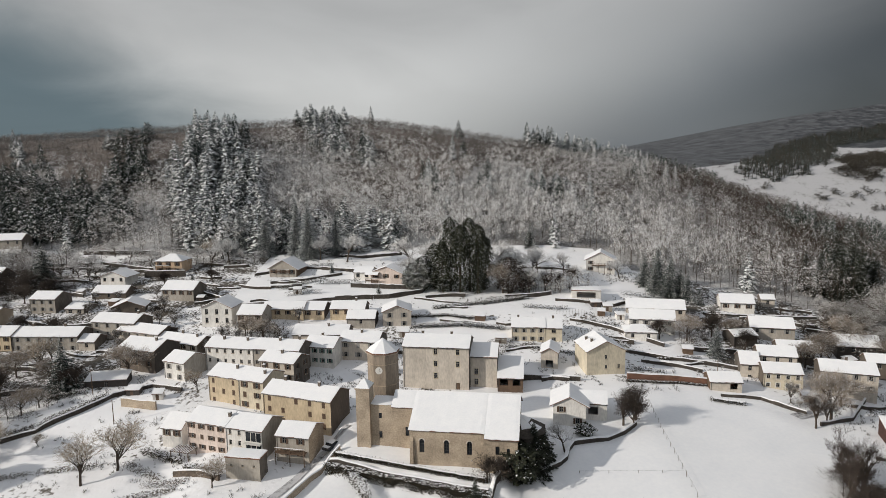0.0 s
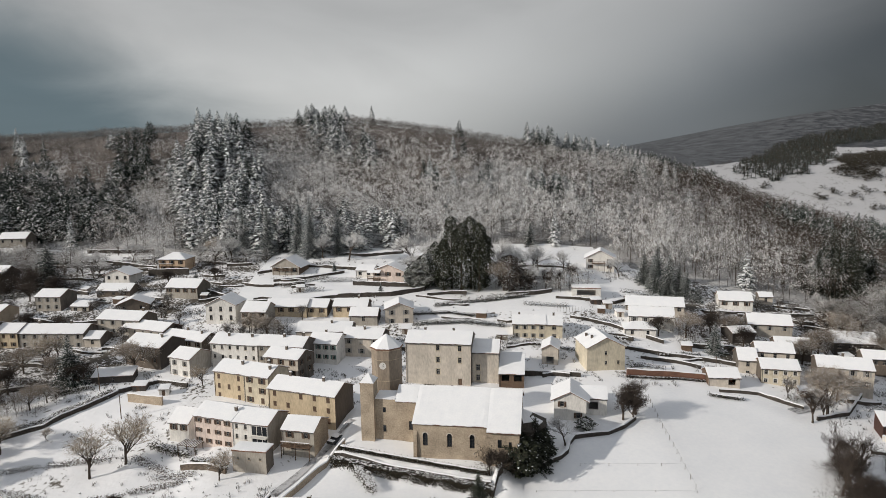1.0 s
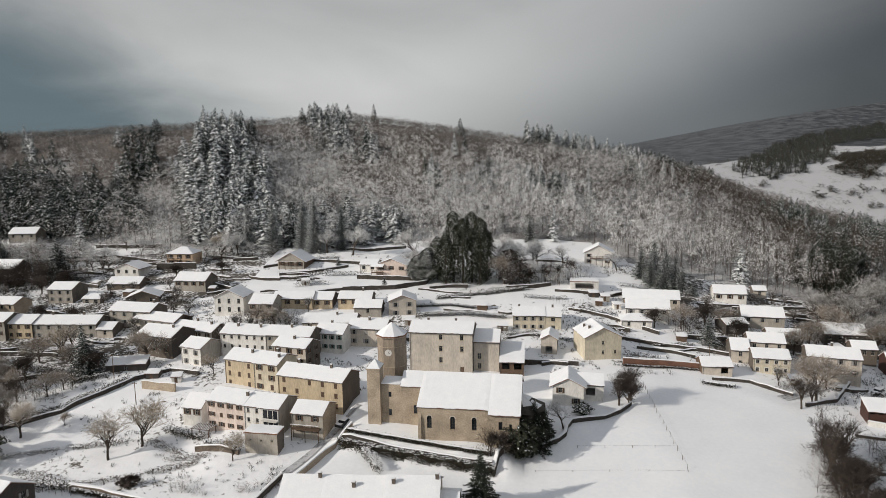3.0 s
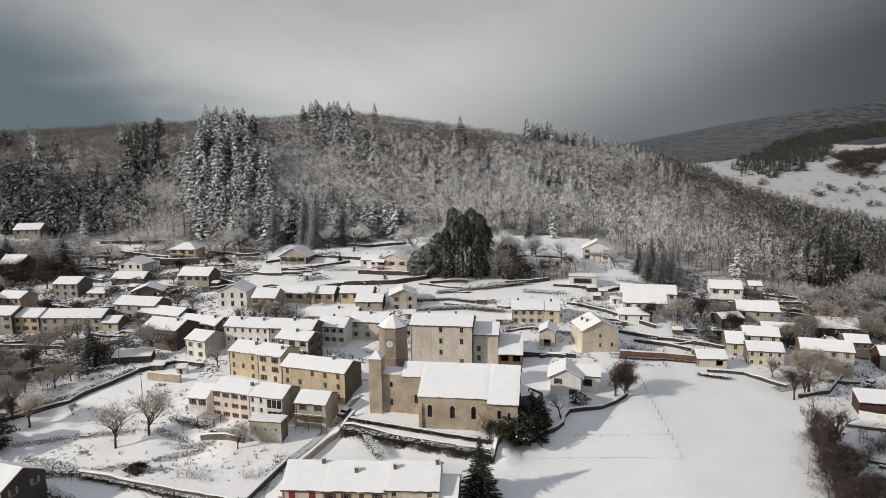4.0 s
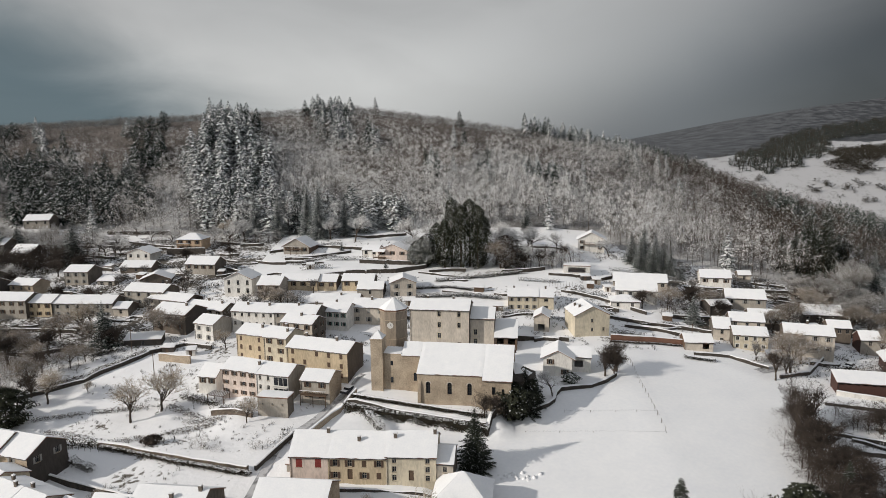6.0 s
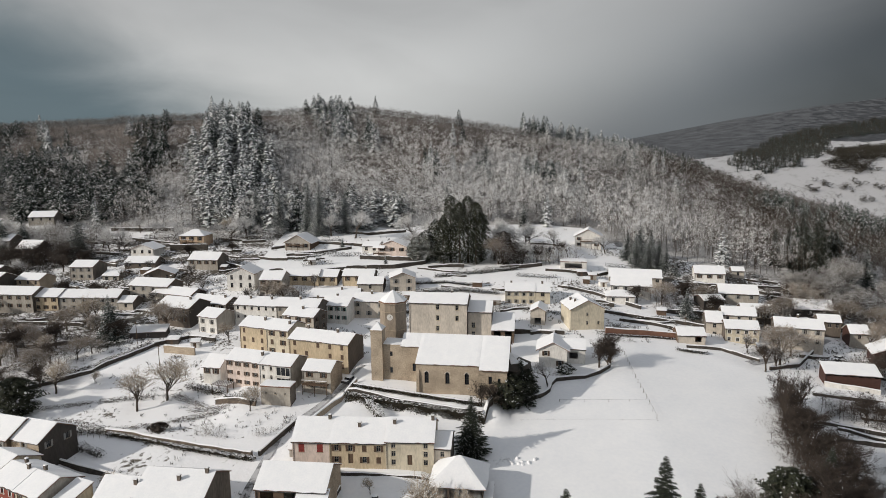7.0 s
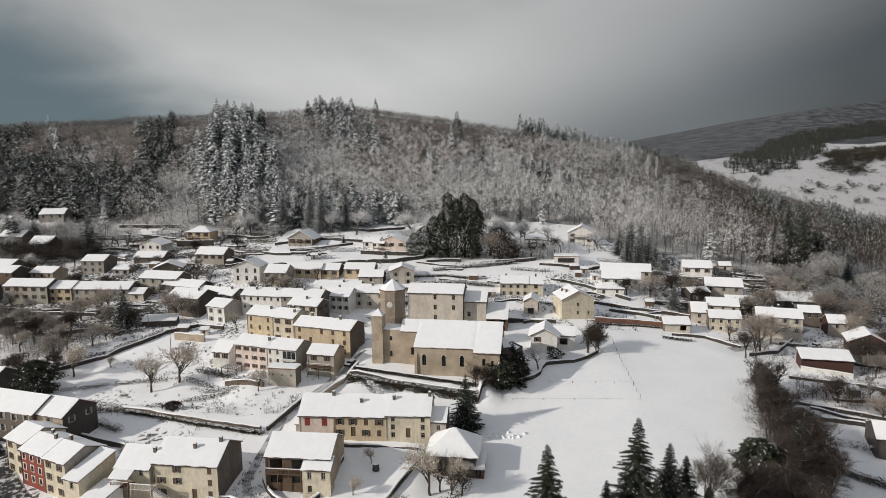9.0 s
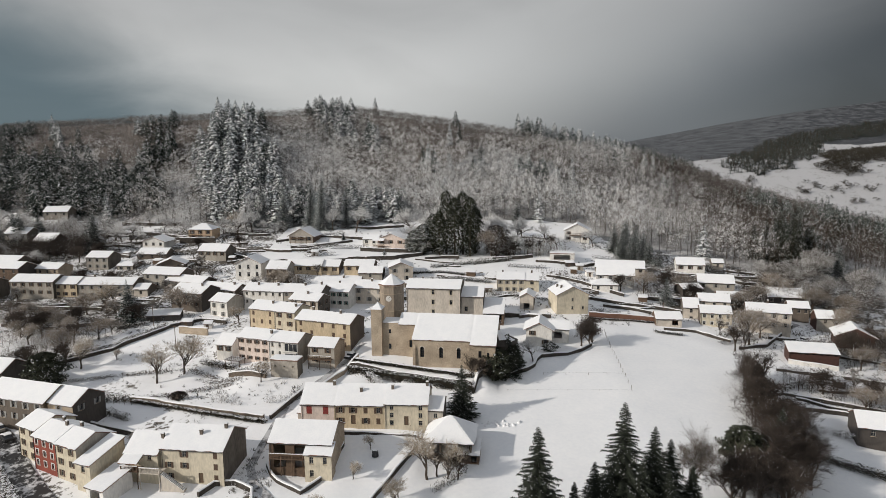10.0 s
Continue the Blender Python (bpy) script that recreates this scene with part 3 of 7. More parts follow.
house(-68.1, 216, 14.1, 14.5, -12, 8.5, 7.4, WHITE, "long white terraced house", rows=2, cols=6, shutter=None, win=(0.8, 1.1), chimneys=((0.3, 0.35), (0.8, 0.35)), side_cols=0)
house(-54.0, 213.0, 14.2, 13.7, -12, 8.5, 7.4, GREY, "long grey-beige terraced house", rows=2, cols=5, shutter=SHUT_GREY, win=(0.8, 1.1), chimneys=((0.5, 0.4), (0.9, 0.5)))
house(-50.0, 205.5, 13.3, 10.5, -20, 7.5, 7.2, BEIGE, "beige house with its gable to the lane", rows=2, cols=3, side_cols=2, shutter=SHUT_BROWN, chimneys=((0.5, 0.4),))
house(-60.6, 197, 12.4, 9.3, -22, 8.5, 7.6, OCHRE, "ochre three-storey house with small brown windows", rows=3, cols=3, skip=((0, 1), (2, 1)), shutter=SHUT_BROWN, closed="all", win=(0.85, 1.3), storey=2.5, chimneys=((0.75, 0.35),), top=0.7)
house(-51.9, 193.4, 12.4, 7.4, -22, 8.5, 7.8, CREAM, "cream three-storey house with wooden shutters", rows=3, cols=2, shutter=SHUT_BROWN, win=(1.0, 1.4), storey=2.5, side_cols=1, chimneys=((0.55, 0.6), (0.85, 0.3)), closed=((1, 0), (2, 1)))
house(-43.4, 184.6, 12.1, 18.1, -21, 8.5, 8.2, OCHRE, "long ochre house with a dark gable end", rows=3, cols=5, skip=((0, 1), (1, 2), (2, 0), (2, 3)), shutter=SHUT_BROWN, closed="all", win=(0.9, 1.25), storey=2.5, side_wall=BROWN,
      chimneys=((0.2, 0.5), (0.72, 0.45)))
house(-57.5, 175, 9.6, 10.2, -20, 8, 7.2, PINK, "pale pink house with rows of small windows", rows=3, cols=4, shutter=SHUT_BROWN, closed=((1, 1),), win=(0.85, 1.0), storey=2.3, chimneys=((0.95, 0.3),))
modern = house(-47.9, 171.5, 9.5, 9.0, -18, 8, 7.0, WHITE, "white renovated house with a glazed corner loggia", rows=3, cols=4, skip=((0, 2), (0, 3), (1, 2), (1, 3)), win=(0.7, 1.1), storey=2.3, side_wall=GREY)
house(-36.5, 168.9, 8.6, 7.4, -13, 7.5, 5.8, GREY, "small stone house with a timber balcony", rows=2, cols=2, shutter=SHUT_BROWN, win=(0.9, 1.2), storey=2.5, side_wall=STONE)
house(-45.3, 163, 6.6, 7.4, -10, 3.4, 4.6, GREY, "flat-roofed grey garage dug into the slope", roof="flat", rows=1, cols=3, win=(0.45, 0.45), top=1.3, name="garage")
house(-65.2, 179.5, 6.2, 5.2, -15, 7, 3.4, WHITE, "low white outbuilding beside the house", rows=1, cols=2, shutter=SHUT_BROWN, rise=2.2)
house(37.5, 208.8, 13.2, 10.7, 6, 10.5, 7.0, CREAM, "pale yellow house with its gable to the field", roof="gable", rows=2, cols=3, skip=((0, 0), (0, 2), (1, 0)), win=(0.7, 1.1), rise=2.7, top=1.2, chimneys=((0.25, 0.4), (0.2, 0.7)))
house(23.9, 182.1, 9.3, 7.4, -11, 9, 5.2, WHITE, "white chalet with a snowy gable roof", roof="gable", rows=2, cols=2, skip=((0, 1), (1, 0)), rise=1.9, side_cols=1, over=0.8, storey=2.6, shutter=SHUT_BROWN)
house(30.5, 184.5, 8.6, 6.2, -11, 7.5, 4.5, WHITE, "white wing of the chalet with a dark carport", glazed=False, rows=1, cols=1, win=(2.2, 1.9), top=0.9, shutter=None)
house(19.7, 233, 13.9, 10.2, -6, 8.5, 4.8, CREAM, "cream house with a snowy roof", rows=2, cols=4, win=(0.8, 1.2), storey=2.5, shutter=SHUT_GREY, chimneys=((0.2, 0.6),))
house(29.9, 232, 13.7, 5.0, -6, 8.5, 4.9, CREAM, "cream end house with a large doorway", rows=2, cols=1, win=(1.3, 1.1), storey=2.5, chimneys=((0.5, 0.5),))
house(25.9, 214.3, 11.6, 4.6, -12, 8, 5.0, BEIGE, "small beige outbuilding with a dark doorway", glazed=False, roof="gable", rows=1, cols=1, win=(2.0, 2.1), top=2.3, rise=1.3, name="outbuilding")
house(12.6, 199.5, 9.6, 6.4, -8, 8.5, 3.0, WOOD, "low lean-to shed with a snow-covered roof", glazed=False, roof="mono", rise=3.0, rows=1, cols=2, win=(2.0, 1.7), top=0.4, name="shed")
# the slope above
house(-28.9, 283.3, 22.5, 12.6, -16, 10, 4.3, PINK, "pale pink villa with a wide gable", roof="gable", rows=1, cols=3, rise=2.4, over=0.9, win=(1.1, 1.4), shutter=SHUT_BROWN)
house(-36.0, 287.5, 21.9, 7.0, -12, 8, 3.0, WHITE, "low terrace wing of the villa", rows=1, cols=2, rise=1.4, win=(1.4, 1.4))
house(56.3, 297.2, 24, 11.2, -14, 10, 4.8, WHITE, "white house with a gable on the slope", roof="gable", rows=2, cols=3, rise=3.0, over=0.8, storey=2.4, skip=((0, 1), (1, 1)), shutter=SHUT_BROWN)
house(-70.5, 294.2, 22.9, 11.5, -12, 10, 3.6, GREY, "brown chalet with a broad snowy gable", roof="gable", rows=1, cols=3, rise=3.2, over=0.9, win=(1.3, 1.6), shutter=SHUT_BROWN, side_wall=WOOD)
house(-120.1, 303.5, 24.9, 11.4, -5, 9, 5.2, ORANGE, "orange house with a balcony on a retaining wall", roof="hip", rows=2, cols=3, rise=2.3, storey=2.6, win=(1.1, 1.6), shutter=SHUT_BROWN)
house(-135.7, 289.7, 21.2, 10.2, -6, 9, 4, WHITE, "low white villa with a porch", roof="gable", rows=1, cols=3, rise=2.0, over=0.8, win=(1.2, 1.4))
house(-103.9, 271.3, 19.5, 12.6, -10, 9, 4.1, GREY, "grey bungalow with a snowy roof", rows=1, cols=4, rise=2.4, shutter=SHUT_BROWN)
house(-147.2, 263.3, 18.3, 9.6, -6, 9, 5.2, GREY, "grey-beige two-storey house above the lane", rows=2, cols=3, rise=1.9, storey=2.5, shutter=SHUT_GREY)
house(-134, 262, 15.0, 7, -8, 7, 2.6, GREY, "low grey garage under snow", rows=1, cols=2, rise=1.2, win=(1.5, 1.6), name="garage")
house(-160.5, 235.4, 13.9, 17.0, -6, 9, 6.4, GREY, "grey-beige terraced house with a wide barn door", rows=2, cols=5, shutter=SHUT_BROWN, win=(0.9, 1.3))
house(-144.4, 235.2, 12.9, 9.0, -4, 9, 5.4, OCHRE, "ochre terraced house with brown shutters", rows=2, cols=3, shutter=SHUT_BROWN, closed=((0, 1),), win=(0.9, 1.3), storey=2.6)
house(-135.3, 235, 12.6, 21, -3, 9, 5.0, GREY, "long grey-beige terraced house behind trees", rows=2, cols=6, shutter=SHUT_GREY, win=(0.9, 1.3), storey=2.6, chimneys=((0.2, 0.5), (0.7, 0.5)))
house(-114, 233.5, 11, 5.2, -3, 7, 3.2, BEIGE, "small beige end house", rows=1, cols=1, rise=1.5)
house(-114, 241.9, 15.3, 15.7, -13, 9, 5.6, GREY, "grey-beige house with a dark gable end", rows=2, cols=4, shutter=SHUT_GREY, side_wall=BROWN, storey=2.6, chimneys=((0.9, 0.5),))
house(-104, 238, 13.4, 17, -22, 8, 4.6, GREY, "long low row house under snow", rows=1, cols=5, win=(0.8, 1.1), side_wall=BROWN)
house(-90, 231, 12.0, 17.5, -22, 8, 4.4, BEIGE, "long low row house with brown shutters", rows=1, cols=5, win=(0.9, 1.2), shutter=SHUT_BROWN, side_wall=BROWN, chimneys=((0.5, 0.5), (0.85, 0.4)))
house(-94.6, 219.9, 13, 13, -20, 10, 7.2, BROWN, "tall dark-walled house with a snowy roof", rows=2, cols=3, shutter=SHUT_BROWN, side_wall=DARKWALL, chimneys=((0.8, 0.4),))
house(-78.3, 212, 11.5, 7.4, -24, 8.5, 6.2, WHITE, "small white two-storey house", rows=2, cols=2, win=(0.9, 1.4), storey=2.7, shutter=SHUT_GREY, side_wall=GREY, top=0.8)
house(-97.5, 206.8, 7.6, 10.5, 8, 4.5, 3.0, DARKWALL, "low dark shed with a snowy roof", roof="mono", rise=1.0, rows=1, cols=1, name="shed")
house(-80.3, 246.5, 18.2, 10.2, -5, 9, 6.6, WHITE, "white villa with tall windows", roof="gable", rows=2, cols=3, rise=2.4, win=(1.0, 1.7), storey=2.9)
house(-67.6, 243.2, 16.6, 8.3, -8, 9, 5.2, BEIGE, "beige house with a snowy roof", rows=1, cols=3, shutter=SHUT_BROWN, side_wall=GREY, rise=2.3)
house(-61.5, 250, 16.6, 14, -4, 8, 3.6, OCHRE, "ochre cottage row under snow", rows=1, cols=4, shutter=SHUT_BROWN, rise=1.7)
house(-48.1, 250.1, 16.2, 7.4, -6, 8, 3.6, OCHRE, "ochre cottage with a snowy roof", rows=1, cols=2, shutter=SHUT_BROWN, side_wall=BROWN, rise=1.9)
house(-38.7, 249, 16.6, 11.6, -5, 7.5, 4, OCHRE, "ochre cottage with three windows", rows=1, cols=3, shutter=SHUT_BROWN, side_wall=BROWN, rise=1.8, chimneys=((0.7, 0.5),))
house(-32.4, 243.1, 14.8, 9.2, -5, 6, 3.2, GREY, "grey cottage under a snowy roof", rows=1, cols=1, side_wall=DARKWALL, rise=2.0)
house(-20.8, 243.6, 16.6, 9.2, 4, 9, 5.4, BEIGE, "beige gabled house with two windows", roof="gable", rows=2, cols=2, rise=1.9, shutter=SHUT_GREY, win=(1.0, 1.5), storey=2.8)
house(-47.5, 232.5, 12.6, 17, -3, 9, 3.0, BEIGE, "low beige house under a broad snowy roof", rows=1, cols=4, rise=1.9, chimneys=((0.62, 0.4),))
house(44.1, 264, 18.3, 10, -10, 6, 3.0, WHITE, "flat-roofed white garage with a dark opening", glazed=False, roof="flat", rows=1, cols=1, win=(6.5, 2.0), top=0.5, name="garage")
house(58.4, 242.5, 13.6, 14, -14, 8, 3.6, WHITE, "low white bungalow with a snowy roof", rows=1, cols=4, rise=2.2, win=(1.1, 1.3), shutter=SHUT_GREY)
house(55.0, 235.0, 11.3, 9.5, -9, 7, 2.6, WHITE, "small white annex with an open gable", roof="hip", rows=1, cols=2, rise=1.5)
house(60.6, 254.2, 14.4, 19, -14, 9, 3.2, BEIGE, "wide beige bungalow under a broad snowy roof", rows=1, cols=6, rise=2.2, win=(1.3, 1.2))
house(95.5, 261.1, 14.0, 11.0, -14, 9, 3.4, WHITE, "white bungalow with a porch", rows=1, cols=3, rise=2.2, shutter=SHUT_BROWN)
house(113, 268, 13.4, 4.6, -12, 5, 2.6, BEIGE, "small beige bungalow at the wood's edge", rows=1, cols=1, rise=1.2)
house(96.7, 241.3, 10.6, 13.0, -16, 9, 4, GREY, "grey house with a snowy roof", rows=1, cols=3, rise=2.4, shutter=SHUT_GREY)
house(98.2, 226.2, 7.6, 9.8, -14, 8, 3.8, BROWN, "brown cottage with pale shutters", rows=1, cols=3, shutter=SHUT_GREY, rise=1.9)
house(88.5, 234, 9.6, 7.5, 6, 7, 4.2, DARKWALL, "dark timber barn among bare trees", rows=1, cols=1, rise=1.2, name="barn")
house(81.4, 213.9, 7.6, 5.0, -14, 8.5, 4.6, BEIGE, "narrow beige house beside the cottage", rows=2, cols=1, rise=2.4, storey=2.6)
house(84.5, 207, 7.4, 9.6, -14, 8, 4.8, CREAM, "yellow cottage with white-framed windows", surround=FRAME, rows=2, cols=4, win=(0.9, 1.1), storey=2.3, side_wall=BROWN)
house(87.5, 216.5, 9.2, 10, -14, 7, 5, BEIGE, "beige house behind the cottage", rows=1, cols=3, rise=1.9, side_wall=BROWN)
house(68.5, 202.8, 6.6, 8.0, -7, 6.5, 3.2, BEIGE, "low beige shed with an open side", glazed=False, rows=1, cols=2, rise=1.6, win=(1.9, 1.6), skip=((0, 0),), name="shed", side_wall=WOOD)
house(98.5, 205, 8.4, 13.2, -20, 9, 6.8, BEIGE, "large beige stone house beside a bare tree", rows=2, cols=4, side_wall=BROWN, shutter=SHUT_GREY, chimneys=((0.5, 0.5),))
house(119, 217.5, 6.4, 6.5, -16, 6, 3.6, BROWN, "brown shed with a snowy roof", rows=1, cols=3, rise=1.6, name="shed")
house(118.0, 230, 7.4, 12, -14, 9, 4.2, DARKWALL, "dark-walled house under a broad snowy roof", rows=1, cols=4, rise=2.4)
# beside the road to the east
house(99.0, 179.0, 2.9, 13.0, -14, 5.0, 2.6, REDWOOD, "long red-brown shed with pale panels", glazed=False, roof="mono", rise=1.5, rows=1, cols=7, win=(1.1, 0.35), top=0.4, name="shed")
house(120.5, 192, 3.9, 10.0, -22, 9, 2.4, REDWOOD, "red wooden chalet with a snowy gable", roof="gable", rows=1, cols=3, rise=2.4, over=0.8)
house(124, 209, 4.8, 5.4, -12, 6, 3.8, GREY, "small grey house with a red side wall", rows=1, cols=1, rise=2, side_wall=REDWOOD)
house(92.5, 137.0, -1.2, 24, -20, 9, 2.8, DARKWALL, "long dark timber barn by the stream", rows=1, cols=4, rise=2.2, name="barn", sink=3.5)
# the street in front
house(-31.6, 136.0, 5.5, 7.4, -4, 10, 4.6, PINK, "pale pink terraced house with red shutters", rows=2, cols=2, shutter=SHUT_RED, closed=((0, 0), (0, 1)), win=(1.2, 1.7), storey=2.5, chimneys=((0.9, 0.45),), top=0.6, rise=2.9)
house(-24.2, 135.5, 5.5, 11.2, -4, 10, 4.6, OCHRE, "ochre terraced house with brown shutters", rows=2, cols=4, shutter=SHUT_BROWN, win=(0.9, 1.3), storey=2.4, closed=((0, 2), (1, 3)), chimneys=((0.5, 0.3),), door=1, top=0.7, rise=2.9)
house(-13.05, 134.7, 5.9, 9.5, -4, 10, 5.0, CREAM, "cream terraced house with tall windows", rows=3, cols=3, skip=((0, 1), (1, 1)), win=(0.85, 1.15), storey=1.75, chimneys=((0.15, 0.35), (0.95, 0.45)), surround=CREAM, top=0.35, rise=2.7, door=1)
house(-3.5, 134.6, 4.4, 3.2, -6, 8, 3.6, BEIGE, "small beige lean-to at the end of the row", rows=1, cols=1, win=(0.8, 1.1), rise=1.6, top=0.8)
house(-35.0, 121.8, 3.3, 12.8, -6, 10, 6.6, WOOD, "timber-sided barn house with a broad snowy roof", glazed=False, rows=2, cols=3, skip=((0, 2), (1, 2)), win=(2.4, 2.0), storey=2.8, rise=2.6, side_wall=STONE)
house(-27.4, 119.2, 1.95, 5.4, -6, 2.55, 5.8, CREAM, "cream front wing with two rows of windows", roof="mono", rise=1.33, rows=2, cols=2, win=(0.8, 1.4), storey=2.7, top=0.7, side_wall=STONE, skip=((1, 1),))
house(-55.6, 119.6, 3.2, 12.8, -7, 10.5, 7.0, CREAM, "cream house with brown shutters and a dark gable", rows=3, cols=4, skip=((0, 0), (0, 2), (1, 2), (2, 1)), shutter=SHUT_BROWN, win=(0.85, 1.2), storey=2.3, side_wall=SHADED_GABLE,
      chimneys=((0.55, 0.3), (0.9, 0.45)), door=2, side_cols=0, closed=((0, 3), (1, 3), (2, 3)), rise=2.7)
house(-62.9, 120.0, 2.2, 6.9, -8, 8.5, 5.6, CREAM, "cream house with a balcony over a porch", rows=1, cols=2, win=(0.8, 0.9), rise=2.6, chimneys=((0.95, 0.35),))
house(-84.3, 125.4, 3.4, 7.3, -27, 8.5, 6.7, RED, "red terraced house with white window surrounds", surround=FRAME, rows=3, cols=3, win=(0.8, 1.15), storey=2.2, side_wall=CREAM, shutter=None, chimneys=((0.8, 0.45), (0.4, 0.6)))
house(-77.8, 122.1, 3.3, 6.6, -27, 8.5, 6.9, CREAM, "cream terraced house with brown shutters", rows=3, cols=2, win=(0.8, 1.3), storey=2.45, shutter=SHUT_BROWN, side_wall=GREY, chimneys=((0.2, 0.6),))
house(-90.5, 130.5, 3.6, 6.6, -30, 8.5, 7.4, CREAM, "cream end terrace with brown shutters", rows=3, cols=2, win=(0.8, 1.3), storey=2.45, shutter=SHUT_BROWN)
house(-71.4, 117.8, 1.3, 3.9, -24, 8, 4.8, CREAM, "small cream annex with an arched terrace", roof="mono", rows=1, cols=1, rise=2.4)
house(-67.6, 114.0, -1.7, 4.6, -24, 6.5, 2.7, WHITE, "low white garage with a snowy roof", glazed=False, roof="mono", rows=1, cols=1, rise=1.5, win=(2.6, 1.9), top=0.5, name="garage")
# grey walls turned brown here to hold the shade they stand in
house(-107, 144.0, 5.0, 18, -18, 9.5, 7.2, BROWN, "brown house with a row of tall windows", rows=2, cols=5, win=(1.0, 1.5), shutter=SHUT_GREY, rise=2.6)
house(-90.2, 139.6, 4.9, 8, -18, 9, 7.0, STONE, "dark stone barn house with pale shutters", rows=1, cols=1, side_cols=2, side_wall=DARKWALL, shutter=SHUT_GREY, rise=2.4)
house(-129, 165, 4.0, 14, -12, 9, 5, DARKWALL, "dark-walled house under heavy snow", rows=1, cols=2, rise=2.4)
# the western edge
house(-176, 247, 17.0, 13, -10, 9, 5, WOOD, "dark timber house with a snowy roof", rows=2, cols=3, side_wall=DARKWALL, storey=2.5)
house(-161, 252, 15.8, 10, -10, 8, 4, STONE, "low stone cottage under snow", rows=1, cols=3)
house(-186, 292, 22.0, 10, -8, 8, 3.4, DARKWALL, "dark chalet on posts among trees", rows=1, cols=3, rise=2.6, over=0.9)
house(-132, 276, 17.6, 13, -4, 8, 3, BROWN, "low brown cottage with a snowy roof", rows=1, cols=3, rise=2.0)
house(-116, 258, 15.8, 11, 12, 8, 3.6, BROWN, "brown barn with its gable to the lane", roof="gable", rows=1, cols=2, rise=2.2)
house(-205, 300, 24, 12, -8, 9, 4, GREY, "grey house standing among the trees", rows=1, cols=3, rise=2.4)
house(-203, 328, 31.5, 12, 5, 9, 2.6, GREY, "low grey house among trees high on the slope", rows=1, cols=3, rise=2.4)
house(-186, 262, 17, 12, -8, 9, 4.4, GREY, "grey house beside the western lane", rows=1, cols=3)
house(-181, 233, 13.2, 16, -5, 9, 6, GREY, "grey-beige row house at the village edge", rows=2, cols=4, shutter=SHUT_BROWN)
house(3.9, 125.0, -1.2, 3.2, -8, 5.0, 2.2, WOOD, "low plank lean-to beside the barn", glazed=False, roof="mono", rise=1.0, rows=1, cols=1, win=(2.2, 1.3), top=0.5, name="lean_to", sink=2.4)
house(-4.0, 126.3, 1.5, 9.6, -8, 9.0, 3.8, RUBBLE, "open stone barn with a hipped snowy roof", glazed=False, roof="hip", rise=3.4, rows=1, cols=3, win=(2.8, 2.6), top=0.6, name="barn", over=0.6)


def clear_of_houses(x, y, m):
    for hx, hy, L, W, t in HOUSES:
        q = Matrix.Rotation(radians(-t), 2) @ Vector((x - hx, y - hy))
        if -m < q.x < L + m and -m < q.y < W + m:
            return False
    return True


# ---- the church ----
def arched_hole_wall(g, w, h, spots, ww, wh, z0, thick=0.7):
    """A wall in the x-z plane facing -y with round-headed windows right through it."""
    steps = 6
    xs = [0.0]
    for s in spots:
        for k in range(steps + 1):
            xs.append(s - ww / 2 + ww * k / steps)
    xs.append(w)

    def span(x):
        for s in spots:
            d = abs(x - s)
            if d < ww / 2:
                return z0, z0 + wh + math.sqrt(max(0, (ww / 2) ** 2 - d * d))
        return None

    for x0, x1 in zip(xs, xs[1:]):
        c = span((x0 + x1) / 2)
        if c is None:
            bands = [((0, 0), (h, h))]
        else:
            t0 = span(x0 + 1e-6) or (z0, z0 + wh)
            t1 = span(x1 - 1e-6) or (z0, z0 + wh)
            bands = [((0, 0), (z0, z0)), ((t0[1], t1[1]), (h, h))]
            g.face([(x0, 0, z0), (x0, thick, z0), (x1, thick, z0), (x1, 0, z0)])
            g.face([(x0, thick, t0[1]), (x0, 0, t0[1]), (x1, 0, t1[1]), (x1, thick, t1[1])])
        for (a0, a1), (b0, b1) in bands:
            g.face([(x0, 0, a0), (x1, 0, a1), (x1, 0, b1), (x0, 0, b0)])
            g.face([(x0, thick, b0), (x1, thick, b1), (x1, thick, a1), (x0, thick, a0)])
    for s in spots:
        for x in (s - ww / 2, s + ww / 2):
            g.face([(x, 0, z0), (x, thick, z0), (x, thick, z0 + wh), (x, 0, z0 + wh)])


def prism_ring(g, cx, cy, r, z0, z1, n=8, turn=22.5, slot=0, r1=None):
    r1 = r if r1 is None else r1
    ang = [radians(turn + 360 * k / n) for k in range(n)]
    lo = [(cx + r * math.cos(a), cy + r * math.sin(a), z0) for a in ang]
    hi = [(cx + r1 * math.cos(a), cy + r1 * math.sin(a), z1) for a in ang]
    g.solid(lo + hi, [tuple(range(n))[::-1], tuple(range(n, 2 * n))] + [(k, (k + 1) % n, n + (k + 1) % n, n + k) for k in range(n)], slot)


